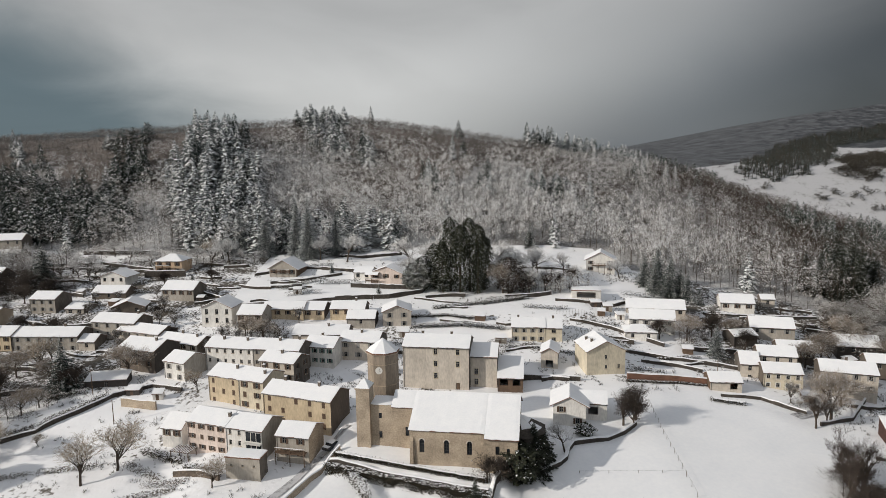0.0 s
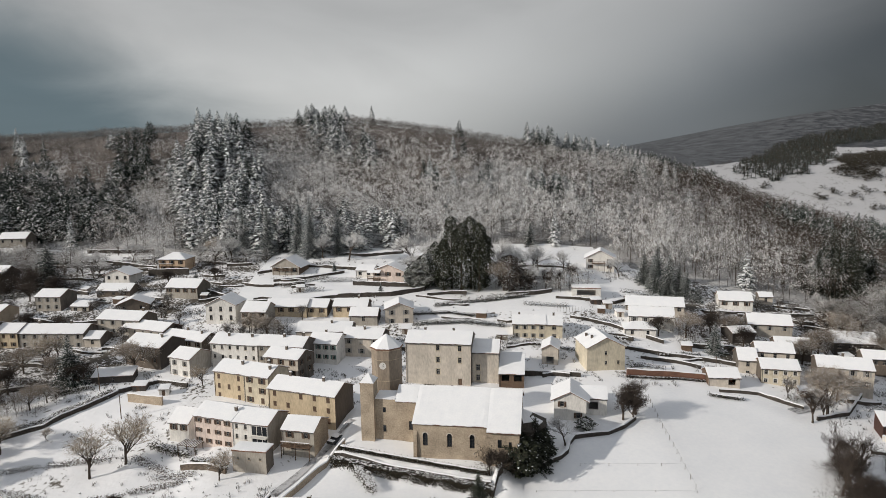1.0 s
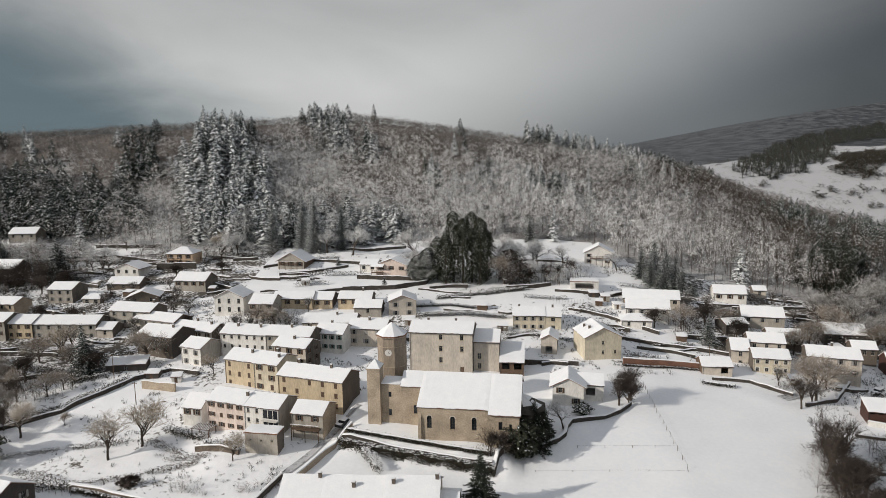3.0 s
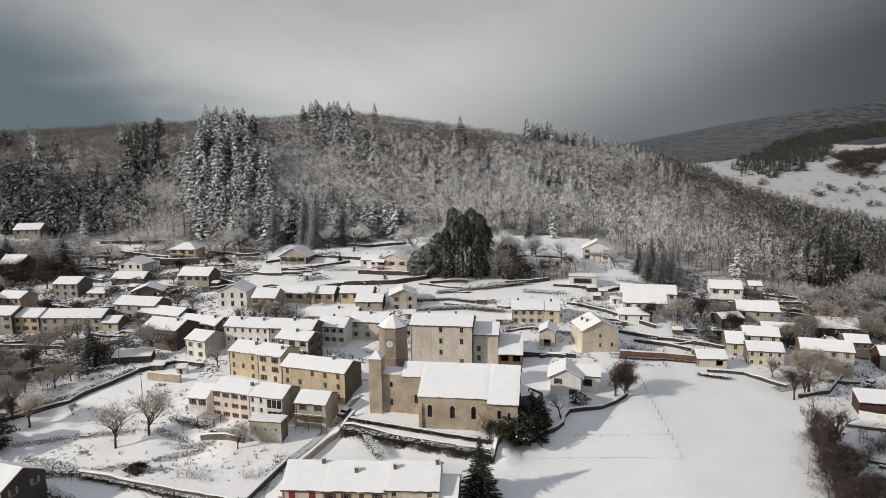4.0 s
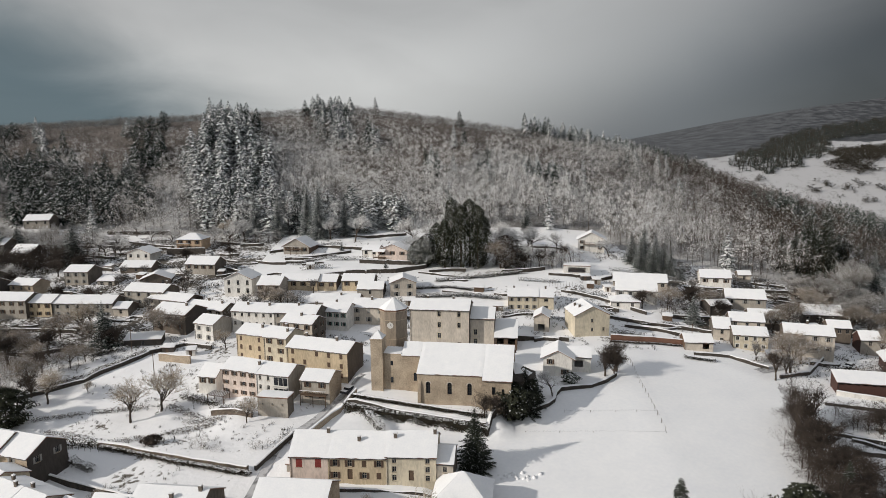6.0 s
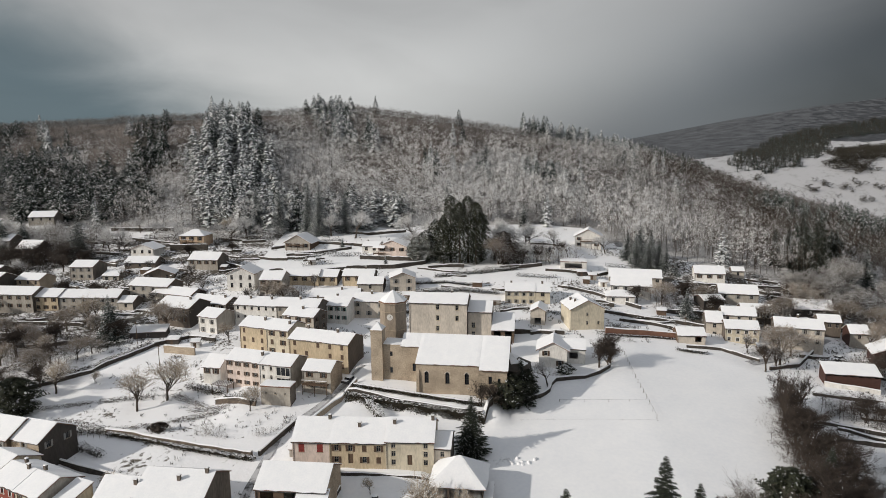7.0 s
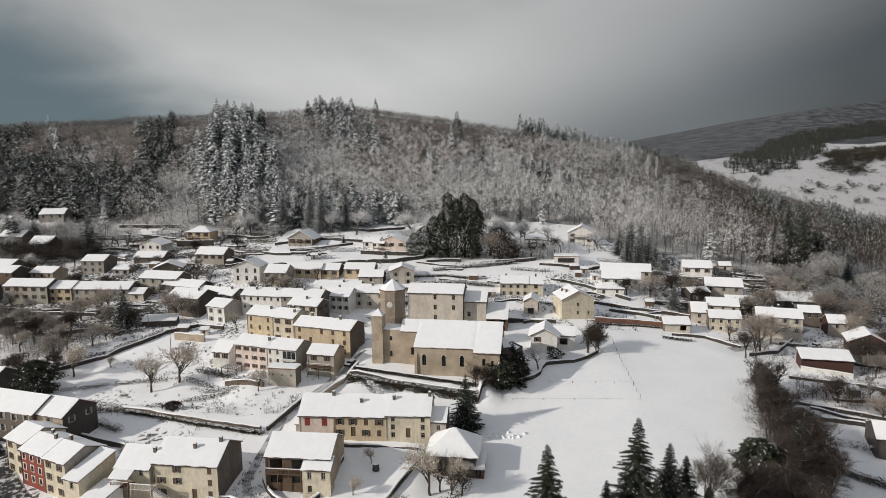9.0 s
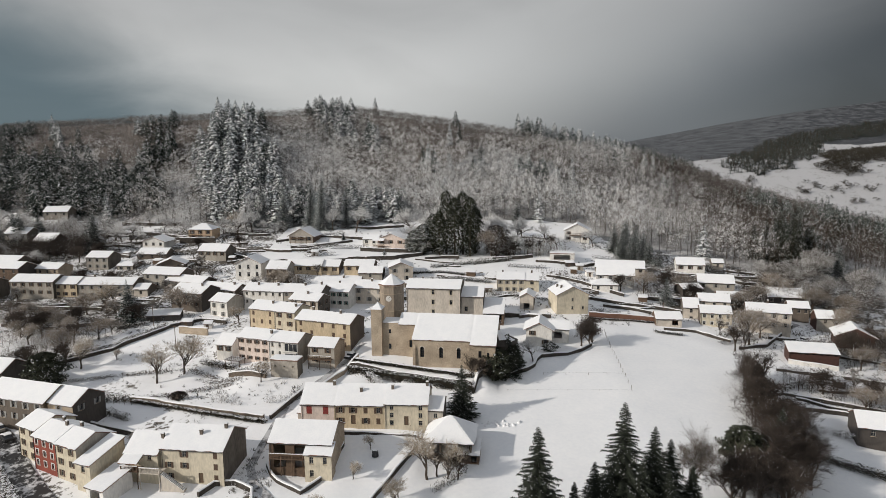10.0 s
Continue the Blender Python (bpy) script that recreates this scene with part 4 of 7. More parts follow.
def make_church():
    base = 3.6
    ob = thing("church", pose(-8.0, 163, base, 0, 0, -9), "stone church with a snowy nave roof and an octagonal tower", "church")
    h, L, W, rise = 12.1 - base, 15.0, 18.0, 4.5
    g = Geo()
    arched_hole_wall(g, L, h, (2.4, 7.4, 12.0), 1.0, 2.4, 3.6)
    g.box((0, 0.7, 0), (0.7, W, h))
    g.box((0.7, W - 0.7, 0), (L, W, h))
    g.solid([(0, 0, h), (0, W, h), (0, W / 2, h + rise), (0.7, 0, h), (0.7, W, h), (0.7, W / 2, h + rise)], [(0, 2, 1), (3, 4, 5), (0, 3, 5, 2), (1, 2, 5, 4)])
    part("nave_wall", g, STONE, ob)
    for s in (2.4, 7.4, 12.0):
        g = Geo()
        pts = [(s - 0.5, 0.32, 3.6), (s + 0.5, 0.32, 3.6)] + [(s + 0.5 * math.cos(a), 0.32, 6.0 + 0.5 * math.sin(a)) for a in np.linspace(0, math.pi, 9)]
        g.face(pts)
        win = part("arched_window", g, GLASS, ob, "dark leaded window")
        g = Geo()
        g.box((s - 0.03, 0.26, 3.6), (s + 0.03, 0.31, 6.45))
        for z in (4.2, 4.8, 5.4, 6.0):
            g.box((s - 0.48, 0.27, z), (s + 0.48, 0.31, z + 0.04))
        part("glazing_bar", g, METAL, win)
        ring = [(s + 0.5 * math.cos(a), 6.0 + 0.5 * math.sin(a), s + 0.72 * math.cos(a), 6.0 + 0.72 * math.sin(a)) for a in np.linspace(0, math.pi, 9)]
        for (x0, z0, x1, z1), (x2, z2, x3, z3) in zip(ring, ring[1:]):
            g = Geo()
            g.solid([(x0, -0.04, z0), (x1, -0.04, z1), (x3, -0.04, z3), (x2, -0.04, z2), (x0, 0.02, z0), (x1, 0.02, z1), (x3, 0.02, z3), (x2, 0.02, z2)],
                    [(0, 1, 2, 3), (1, 5, 6, 2), (0, 3, 7, 4)])
            part("arch_stone", g, BEIGE, win)
    # the choir, under the same ridge with a deeper eave
    k = rise / (W / 2)
    ch, cw = h - 0.75, 6.5
    g = Geo()
    wall_face(g, (L, -0.9, 0), (1, 0, 0), (0, -1, 0), cw, ch, [(2.2, 4.4, 3.0, 6.2), (4.4, 4.4, 5.0, 5.8)])
    g.box((L + cw - 0.6, -0.48, 0), (L + cw, W - 1, ch))
    y1, y2 = -0.9, W - 0.5
    g.solid([(L + cw - 0.6, y1, ch), (L + cw - 0.6, y2, ch), (L + cw - 0.6, W / 2, h + rise - 0.2), (L + cw, y1, ch), (L + cw, y2, ch), (L + cw, W / 2, h + rise - 0.2)], [(0, 2, 1), (3, 4, 5), (0, 3, 5, 2), (1, 2, 5, 4)])
    part("choir_wall", g, STONE, ob)
    for x, w, z0, z1 in ((2.2, 0.8, 4.4, 6.2), (4.4, 0.6, 4.4, 5.8)):
        g = Geo()
        g.box((L + x, -0.7, z0), (L + x + w, -0.66, z1))
        part("choir_window", g, GLASS, ob)
    g = Geo()
    prism_ring(g, L + cw, W / 2 - 1.2, 5.2, 0, ch - 1.2, 8)
    # the apse's shaded side is put into its near-black stone
    part("apse", g, DARK_STONE, ob, "apse in dark shaded stone")
    g = Geo()
    prism_ring(g, L + cw, W / 2 - 1.2, 5.7, ch - 1.2, ch + 1.6, 8, r1=0.1)
    rf = part("apse_roof", g, DARK_STONE, ob, "dark slate roof partly bare of snow")
    ax, ay, az = L + cw, W / 2 - 1.2, ch - 1.2
    for a0, t0, t1 in ((-60, 0.35, 0.98), (-22, 0.15, 0.55), (-14, 0.6, 0.9)):
        g = Geo()
        d, s = Vector((math.cos(radians(a0)), math.sin(radians(a0)), 0)), Vector((-math.sin(radians(a0)), math.cos(radians(a0)), 0))
        pt = lambda t, q: Vector((ax, ay, az)) + d * (5.3 - 5.2 * t) + Vector((0, 0, 2.8 * t + 0.08)) + s * q
        snow_sheet(g, pt(t0, -1.3), pt(t0, 1.1), pt(t1, 0.4), pt(t1, -0.5), 0.14, 4)
        part("snow_patch", g, ROOF_SNOW, rf)
    for x in (0.0, 5.0, 9.7, 14.3):
        g = Geo()
        g.solid([(x, -0.55, 0), (x + 0.7, -0.55, 0), (x + 0.7, 0.02, 0), (x, 0.02, 0), (x, -0.35, h - 2.4), (x + 0.7, -0.35, h - 2.4), (x + 0.7, 0.02, h - 1.6), (x, 0.02, h - 1.6)],
                [(3, 2, 1, 0), (4, 5, 6, 7), (0, 1, 5, 4), (1, 2, 6, 5), (2, 3, 7, 6), (3, 0, 4, 7)])
        if x in (0.0, 14.3):
            part("buttress", g, STONE, ob)
    tile, snow = Geo(), []
    e = 0.35
    zl = h - e * k + 0.02
    roof_plane(tile, snow, (-0.25, -e, zl), (L, -e, zl), (L, W / 2, h + rise), (-0.25, W / 2, h + rise), 5, cover=0.22)
    roof_plane(tile, snow, (L, W + e, zl), (-0.25, W + e, zl), (-0.25, W / 2, h + rise), (L, W / 2, h + rise), 6, cover=0.22)
    put_roof("nave_roof", tile, snow, ob)
    tile, snow = Geo(), []
    e = 1.5
    zl = h - e * k
    roof_plane(tile, snow, (L + 0.01, -e, zl), (L + cw + 0.3, -e, zl), (L + cw + 0.3, W / 2, h + rise - 0.02), (L + 0.01, W / 2, h + rise - 0.02), 7, cover=0.22)
    roof_plane(tile, snow, (L + cw + 0.3, W, h - 0.02), (L + 0.01, W, h - 0.02), (L + 0.01, W / 2, h + rise - 0.02), (L + cw + 0.3, W / 2, h + rise - 0.02), 8, cover=0.22)
    put_roof("choir_roof", tile, snow, ob)
    # west chapel, set back, under the same roof slope
    g = Geo()
    ck = h + 5.0 * k
    wall_face(g, (-4.6, 5.0, 0), (1, 0, 0), (0, -1, 0), 4.6, ck, [(2.6, 4.6, 3.4, 6.6)])
    g.box((-4.6, 5.42, 0), (-4.1, 12, ck))
    g.solid([(-4.6, 5.0, ck), (-4.6, 13.0, ck), (-4.6, 9, h + rise), (-4.1, 5.0, ck), (-4.1, 13.0, ck), (-4.1, 9, h + rise)], [(0, 2, 1), (3, 4, 5), (0, 3, 5, 2), (1, 2, 5, 4)])
    part("chapel_wall", g, STONE, ob)
    g = Geo()
    g.box((-2.0, 5.2, 4.6), (-1.2, 5.25, 6.6))
    part("chapel_window", g, GLASS, ob)
    tile, snow = Geo(), []
    roof_plane(tile, snow, (-4.9, 4.7, ck - 0.13), (-0.26, 4.7, ck - 0.13), (-0.26, W / 2, h + rise), (-4.9, W / 2, h + rise), 11, cover=0.22)
    roof_plane(tile, snow, (-0.26, 13.3, ck - 0.13), (-4.9, 13.3, ck - 0.13), (-4.9, W / 2, h + rise), (-0.26, W / 2, h + rise), 12, cover=0.22)
    put_roof("chapel_roof", tile, snow, ob)
    # octagonal tower
    tx, ty, tr = -9.0, 14.9, 3.45
    g = Geo()
    prism_ring(g, tx, ty, tr, 0, 19.55)
    tower = part("tower", g, TOWER, ob, "grey-brown rendered octagonal tower")
    for z0, z1, out in ((12.6, 12.8, 0.14), (17.4, 17.55, 0.1), (19.55, 19.8, 0.25)):
        g = Geo()
        prism_ring(g, tx, ty, tr + out, z0, z1)
        part("string_course", g, STONE, tower)
    ap = (tr - 0.05) * math.cos(radians(22.5))
    for a, wide, z0, z1, nm in ((-90, 0.9, 13.4, 15.6, "belfry_opening"), (-45, 1.0, 13.4, 15.8, "belfry_opening"), (0, 0.9, 13.4, 15.6, "belfry_opening"), (-135, 0.9, 13.4, 15.6, "belfry_opening")):
        if a == -90:
            continue
        g = Geo()
        d = Vector((math.cos(radians(a)), math.sin(radians(a)), 0))
        s = Vector((-d.y, d.x, 0))
        c = Vector((tx, ty, 0)) + d * (ap - 0.3)
        pts = [c - s * wide / 2, c + s * wide / 2]
        g.solid([(*p.xy, z) for z in (z0, z1) for p in (pts[0], pts[1], pts[1] + d * 0.32, pts[0] + d * 0.32)],
                [(3, 2, 1, 0), (4, 5, 6, 7), (0, 1, 5, 4), (1, 2, 6, 5), (2, 3, 7, 6), (3, 0, 4, 7)])
        part(nm, g, METAL, tower, "dark louvred opening")
    g = Geo()
    disc = [(tx - 0.15 + 0.8 * math.cos(b), ty - ap - 0.07, 16.2 + 0.8 * math.sin(b)) for b in np.linspace(0, 2 * math.pi, 25)[:-1]]
    back = [(x, y + 0.06, z) for x, y, z in disc]
    g.solid(disc + back, [tuple(range(24)), *[(j, j + 24, (j + 1) % 24 + 24, (j + 1) % 24) for j in range(24)]])
    clock = part("clock_face", g, FRAME, tower, "round pale clock face")
    for a, r in ((60, 0.6), (-20, 0.42)):
        g = Geo()
        c, s = math.cos(radians(a)), math.sin(radians(a))
        y0 = ty - ap - 0.09
        g.solid([(tx - 0.15 - 0.04 * s, y0, 16.2 + 0.04 * c), (tx - 0.15 + 0.04 * s, y0, 16.2 - 0.04 * c), (tx - 0.15 + r * c + 0.03 * s, y0, 16.2 + r * s - 0.03 * c), (tx - 0.15 + r * c - 0.03 * s, y0, 16.2 + r * s + 0.03 * c)], [(0, 1, 2, 3)])
        part("clock_pointer", g, METAL, clock)
    g = Geo()
    prism_ring(g, tx, ty, tr + 0.35, 19.8, 19.95)
    prism_ring(g, tx, ty, tr + 0.35, 19.95, 22.3, r1=0.05)
    rf = part("tower_roof", g, TILE, ob)
    g = Geo()
    prism_ring(g, tx, ty, tr + 0.28, 20.1, 22.7, r1=0.12)
    part("roof_snow", g, ROOF_SNOW, rf, "thick white snow")
    # stair turret
    g = Geo()
    g.box((-12.2, 4.0, 0), (-9.3, 7.4, 14.7))
    g.box((-12.35, 3.85, 14.7), (-9.15, 7.55, 15.0))
    part("stair_turret", g, STONE, ob)
    g = Geo()
    g.solid([(-12.3, 3.8, 15.0), (-9.2, 3.8, 15.0), (-9.2, 7.6, 15.0), (-12.3, 7.6, 15.0), (-10.75, 5.7, 16.7)], [(0, 1, 4), (1, 2, 4), (2, 3, 4), (3, 0, 4)])
    part("turret_snow", g, ROOF_SNOW, ob, "pointed white snow cap")
    g = Geo()
    g.box((-9.3, 5.0, 0), (-4.62, 9, 11.2))
    part("link_wall", g, STONE, ob)
    for x, y, z0, z1 in ((-7.6, 4.95, 8.3, 9.4), (-7.6, 4.95, 4.0, 5.4)):
        g = Geo()
        g.box((x, y, z0), (x + 0.6, y + 0.04, z1))
        part("slit_window", g, GLASS, ob)
    g = Geo()
    snow_sheet(g, (-9.3, 4.9, 11.2), (-4.92, 4.9, 11.2), (-4.92, 9, 11.5), (-9.3, 9, 11.5), 0.25, 3)
    part("link_snow", g, ROOF_SNOW, ob, "white snow")


make_church()


# ---- trees ----
def conifer_geo(h, r, whorls, arms, seed, snow=0.55, droop=0.35, bare=0.08):
    """Trunk, needles and snow of a fir, in three meshes."""
    rnd = random.Random(seed)
    u = h / 12
    trunk, green, white = Geo(), Geo(), Geo()
    trunk.tube([(0, 0, -0.06 * h), (0.003 * h, 0, h * 0.5), (0, 0, h * 0.97)], [h * 0.016, h * 0.011, 0.002 * h], 5, 0, False)
    for k in range(whorls):
        t = k / (whorls - 1)
        z = h * (bare + (0.985 - bare) * t)
        rad = r * (1 - t) ** 0.85 * rnd.uniform(0.82, 1.1) + 0.10 * u
        n = max(4, int(arms * (1 - 0.45 * t)))
        a0 = rnd.uniform(0, 6.28)
        for j in range(n):
            a = a0 + 6.283 * j / n + rnd.uniform(-0.25, 0.25)
            q = rad * rnd.uniform(0.62, 1.18)
            z = h * min(0.985, bare + (0.985 - bare) * (t + rnd.uniform(-0.6, 0.6) / whorls))
            d, s = Vector((math.cos(a), math.sin(a), 0)), Vector((-math.sin(a), math.cos(a), 0))
            root = Vector((0, 0, z + 0.10 * q))
            mid = d * q * 0.55 + Vector((0, 0, z - droop * 0.25 * q))
            tip = d * q + Vector((0, 0, z - droop * q))
            w = q * rnd.uniform(0.24, 0.36) + 0.05 * u
            sag = Vector((0, 0, -0.16 * q))
            for p, m, b, side in ((root, mid, tip, 1), (root, mid, tip, -1)):
                e = s * w * side
                green.face([p, p.lerp(m, 0.6) + e * 0.75 + sag * 0.6, m])
                green.face([m, p.lerp(m, 0.85) + e + sag, m.lerp(b, 0.45) + e * 0.35 + sag * 0.5])
                green.face([m, m.lerp(b, 0.55) + e * 0.8 + sag, b])
            for _ in range(2 if snow > 0.7 else 1):
                if rnd.random() > snow:
                    continue
                up = Vector((0, 0, 0.05 * u + 0.02 * q))
                ww = w * rnd.uniform(0.5, 1.0)
                white.face([root.lerp(mid, 0.35) + up, root.lerp(mid, 0.8) - s * ww + up * 0.5, mid.lerp(tip, 0.75) + up, root.lerp(mid, 0.85) + s * ww + up * 0.5])
    return trunk, green, white


def fine_fir(h, r, layers, seed, snow, close=1.0):
    """A fir near enough to show its boughs: a limb a bough, small sprays on both sides, snow on some."""
    rnd = random.Random(seed)
    trunk, green, white = Geo(), Geo(), Geo()
    trunk.tube([(0, 0, -0.05 * h), (0, 0, h * 0.5), (0, 0, h * 0.98)], [h * 0.014, h * 0.009, 0.01], 6, 0, False)
    for k in range(layers):
        t = k / (layers - 1)
        reach = r * (1 - t) ** 0.9 * rnd.uniform(0.75, 1.12) + 0.02 * r
        n = max(4, int(11 - 6 * t))
        a0 = rnd.uniform(0, 6.28)
        for j in range(n):
            a = a0 + 6.283 * j / n + rnd.uniform(-0.3, 0.3)
            q = reach * rnd.uniform(0.6, 1.15)
            z = h * (0.04 + 0.95 * t) + rnd.uniform(-0.3, 0.3) * h / layers
            d, s = Vector((math.cos(a), math.sin(a), 0)), Vector((-math.sin(a), math.cos(a), 0))
            droop = rnd.uniform(0.2, 0.45)
            m = 3 + int(q / r * 5 * close)
            for i in range(m):
                u = (i + 0.6) / m
                c = d * q * u + Vector((0, 0, z - droop * q * u * (1.25 - 0.45 * u)))
                w = q * 0.25 / close ** 0.4 * (1.1 - 0.75 * u) * rnd.uniform(0.7, 1.2) + 0.012 * h
                f = d * q / m * 0.55
                for side in (-1, 1):
                    e = s * side * w + d * w * 0.55 - Vector((0, 0, w * rnd.uniform(0.15, 0.5)))
                    green.face([c - f, c + f, c + e])
                    if rnd.random() < snow:
                        up = Vector((0, 0, 0.012 * r + 0.01))
                        e = e * rnd.uniform(0.5, 0.85)
                        white.face([c - f * 0.8 + up, c + f * 0.8 + up, c + e + up])
            c = d * q * 1.08 + Vector((0, 0, z - droop * q * 0.85))
            green.face([c - d * q * 0.2 - s * 0.05 * q, c - d * q * 0.2 + s * 0.05 * q, c])
    return trunk, green, white


def bare_geo(h, spread, seed, depth=4, frost=0.3, limbs=6, low=0.28, twigs=5, wide=1.0, stem=0.75, sprigs=3):
    """A leafless tree: trunk with limbs, twigs, and the snow that lies on them."""
    rnd = random.Random(seed)
    wood, fine, white = Geo(), Geo(), Geo()

    def blade(p, d, n):
        for _ in range(n):
            v = (d + Vector((rnd.uniform(-1, 1), rnd.uniform(-1, 1), rnd.uniform(-0.6, 1)))).normalized() * h * rnd.uniform(0.03, 0.07)
            e = v.orthogonal().normalized() * rnd.uniform(0.006, 0.013)
            (white if rnd.random() < frost * 0.5 else fine).face([p - e, p + e, p + v])

    def grow(p, d, length, rad, level):
        n = 3 if level < 3 else 2
        path, radii = [p], [rad]
        for k in range(n):
            d = (d + Vector((rnd.uniform(-1, 1), rnd.uniform(-1, 1), rnd.uniform(-0.4, 0.6))) * 0.16).normalized()
            p = p + d * length / n
            path.append(p)
            radii.append(rad * (1 - 0.5 * (k + 1) / n))
        if level < depth - 1:
            wood.tube(path, radii, 5 if level < 2 else 3, 0, False)
        else:
            fine.tube(path, radii, 3, 0, False)
        if level >= 1 and rnd.random() < frost:
            a, b = path[1], path[-1]
            s = (b - a).cross(Vector((0, 0, 1))).normalized() * (radii[1] * 1.1 + 0.006)
            u = Vector((0, 0, radii[1] + 0.01))
            white.face([a - s + u, b - s + u, b + s + u, a + s + u])
        if level >= depth:
            for q in path[1:]:
                blade(q, d, sprigs)
            return
        kids = limbs if level == 0 else twigs
        for j in range(kids):
            t = rnd.uniform(0.35, 1.0) if level else rnd.uniform(0.55, 1.0)
            i = min(int(t * n), n - 1)
            q = path[i].lerp(path[i + 1], t * n - i)
            a = rnd.uniform(0, 6.28)
            side = d.orthogonal().normalized()
            side = side * math.cos(a) + d.cross(side) * math.sin(a)
            nd = (d * rnd.uniform(0.5, 1.0) + side * rnd.uniform(0.6, 1.0) * spread + Vector((0, 0, 0.25))).normalized()
            grow(q, nd, length * rnd.uniform(0.52, 0.78), max(rad * 0.5 * rnd.uniform(0.7, 1), 0.011), level + 1)

    grow(Vector((0, 0, -0.5)), Vector((0, 0, 1)), h * low + 0.5, (h * 0.022 + 0.04) * stem, 0)
    top = max((v[2] for v in fine.v), default=h)
    for g in (wood, fine, white):
        g.v = [(x * h / top * wide, y * h / top * wide, z * h / top if z > 0 else z) for x, y, z in g.v]
    return wood, fine, white


def tree_from(geos, x, y, label, name="tree", mats=None, category="tree", group="village trees", turn=0, size=1.0, z=None, names=("trunk", "crown", "snow")):
    ob = thing(name, pose(x, y, height(x, y) if z is None else z, 0, 0, turn), label, category, group)
    for nm, g, m in zip(names, geos, mats):
        if g.f:
            tagged(part(nm, g, m, ob), kind="" if nm == "trunk" else "stuff")
    ob.scale = (size, size, size)
    return ob


FIR = (BARK, NEEDLE, SNOW)
BARE = (BARK, TWIG_PALE, SNOW)


def grown(proto, spots, base_h):
    """Copies of a tree at spots of (x, y, height)."""
    for x, y, h in spots:
        s = h / base_h
        c = copy_thing(proto, pose(x, y, height(x, y), 0, 0, (x * 37 + y * 11) % 360))
        c.scale = (s, s, s)


# bare orchard and garden trees, three shapes
orchard = tree_from(bare_geo(9, 0.85, 6, 4, 0.25, 9, 0.24, 4, 1.2, 0.6, 2), -71.2, 170.2, "bare spreading fruit tree standing in snow", mats=(BARK, TWIG_LIGHT, SNOW))
orchard.scale = (1.3,) * 3
grown(orchard, [(-76.5, 165.6, 11), (-47.2, 159.9, 6.5), (-103, 176.8, 10), (-94.9, 181, 3.8), (-116.5, 218.8, 12.5), (-65.9, 203.2, 6.6), (-18, 119.1, 4.2), (-15.4, 128.2, 3.4), (-8.8, 114.2, 5), (-3.4, 119.6, 10.5), (0.6, 121.0, 8.0),
                (-66, 131, 4.5), (-24, 109, 4.5), (-9, 112, 5.5), (-103, 319, 11)], 9)
oak = tree_from(bare_geo(13, 0.9, 11, 4, 0.25, 9, 0.25, 5, 1.2, 0.7), 92.5, 189.5, "large bare tree beside the stone house", mats=BARE)
grown(oak, [(-111.1, 183, 10.4), (-89.1, 213.9, 11.3), (74.5, 235.6, 9.4), (89.5, 239.9, 8.2), (20.4, 270.2, 13), (99.7, 197.5, 11), (104, 222, 10), (112, 228, 11), (125, 236, 13),
            (-57.5, 236, 8), (-64, 239, 7.5), (118, 176, 9), (122, 168, 8), (132, 226, 12), (-118, 196, 7), (-128, 206, 8), (-126, 190, 7), (-122, 200, 8), (-132, 196, 7), (-106, 193, 7), (-110, 212, 8), (-122, 216, 9), (-104, 197, 6), (-138, 202, 8), (-140, 214, 7), (130, 208, 9), (136, 214, 10), (142, 224, 11), (128, 198, 8), (112, 150, 9), (120, 140, 9), (104, 152, 8), (138, 190, 9)], 13)
big = tree_from(bare_geo(15, 0.62, 85, 5, 0.1, 14, 0.42, 4, 1.0, 0.6, 2), 45.0, 111, "large rounded bare tree at the field's edge", mats=(BARK, EAST, SNOW))
big.scale = (1.18,) * 3
slim = tree_from(bare_geo(10, 0.75, 23, 4, 0.01, 7, 0.22, 4), 86, 184.6, "slender bare tree in a hedgerow", mats=(BARK, BRUSH, SNOW))
rr = random.Random(5)
belt = [(86, 182), (84, 177), (82.5, 172), (80.5, 167), (79.5, 162), (78.5, 157), (77.5, 152), (76.5, 147), (76, 142), (77, 137), (75, 132), (71, 127), (66, 122), (61, 118), (56, 114)]
grown(slim, [(x + rr.uniform(-2.2, 2.2) + dx, y + rr.uniform(-2, 2), rr.uniform(8, 12.5)) for x, y in belt[4:8] for dx in (0.0, 2.0)] + [(7.1, 156.8, 7), (9.0, 157.5, 6), (-1.5, 121, 7.5), (0.5, 119, 7), (2.5, 119.5, 6.5), (35.4, 269.4, 10), (41, 272, 9), (30, 268, 8.5), (47, 277, 9)], 10)
brown_tree = tree_from(bare_geo(11, 0.85, 61, 4, 0.01, 8, 0.18, 5, 1.15), 76, 146, "dark brown bare tree beside the stream", mats=(BARK, BRUSH, SNOW))
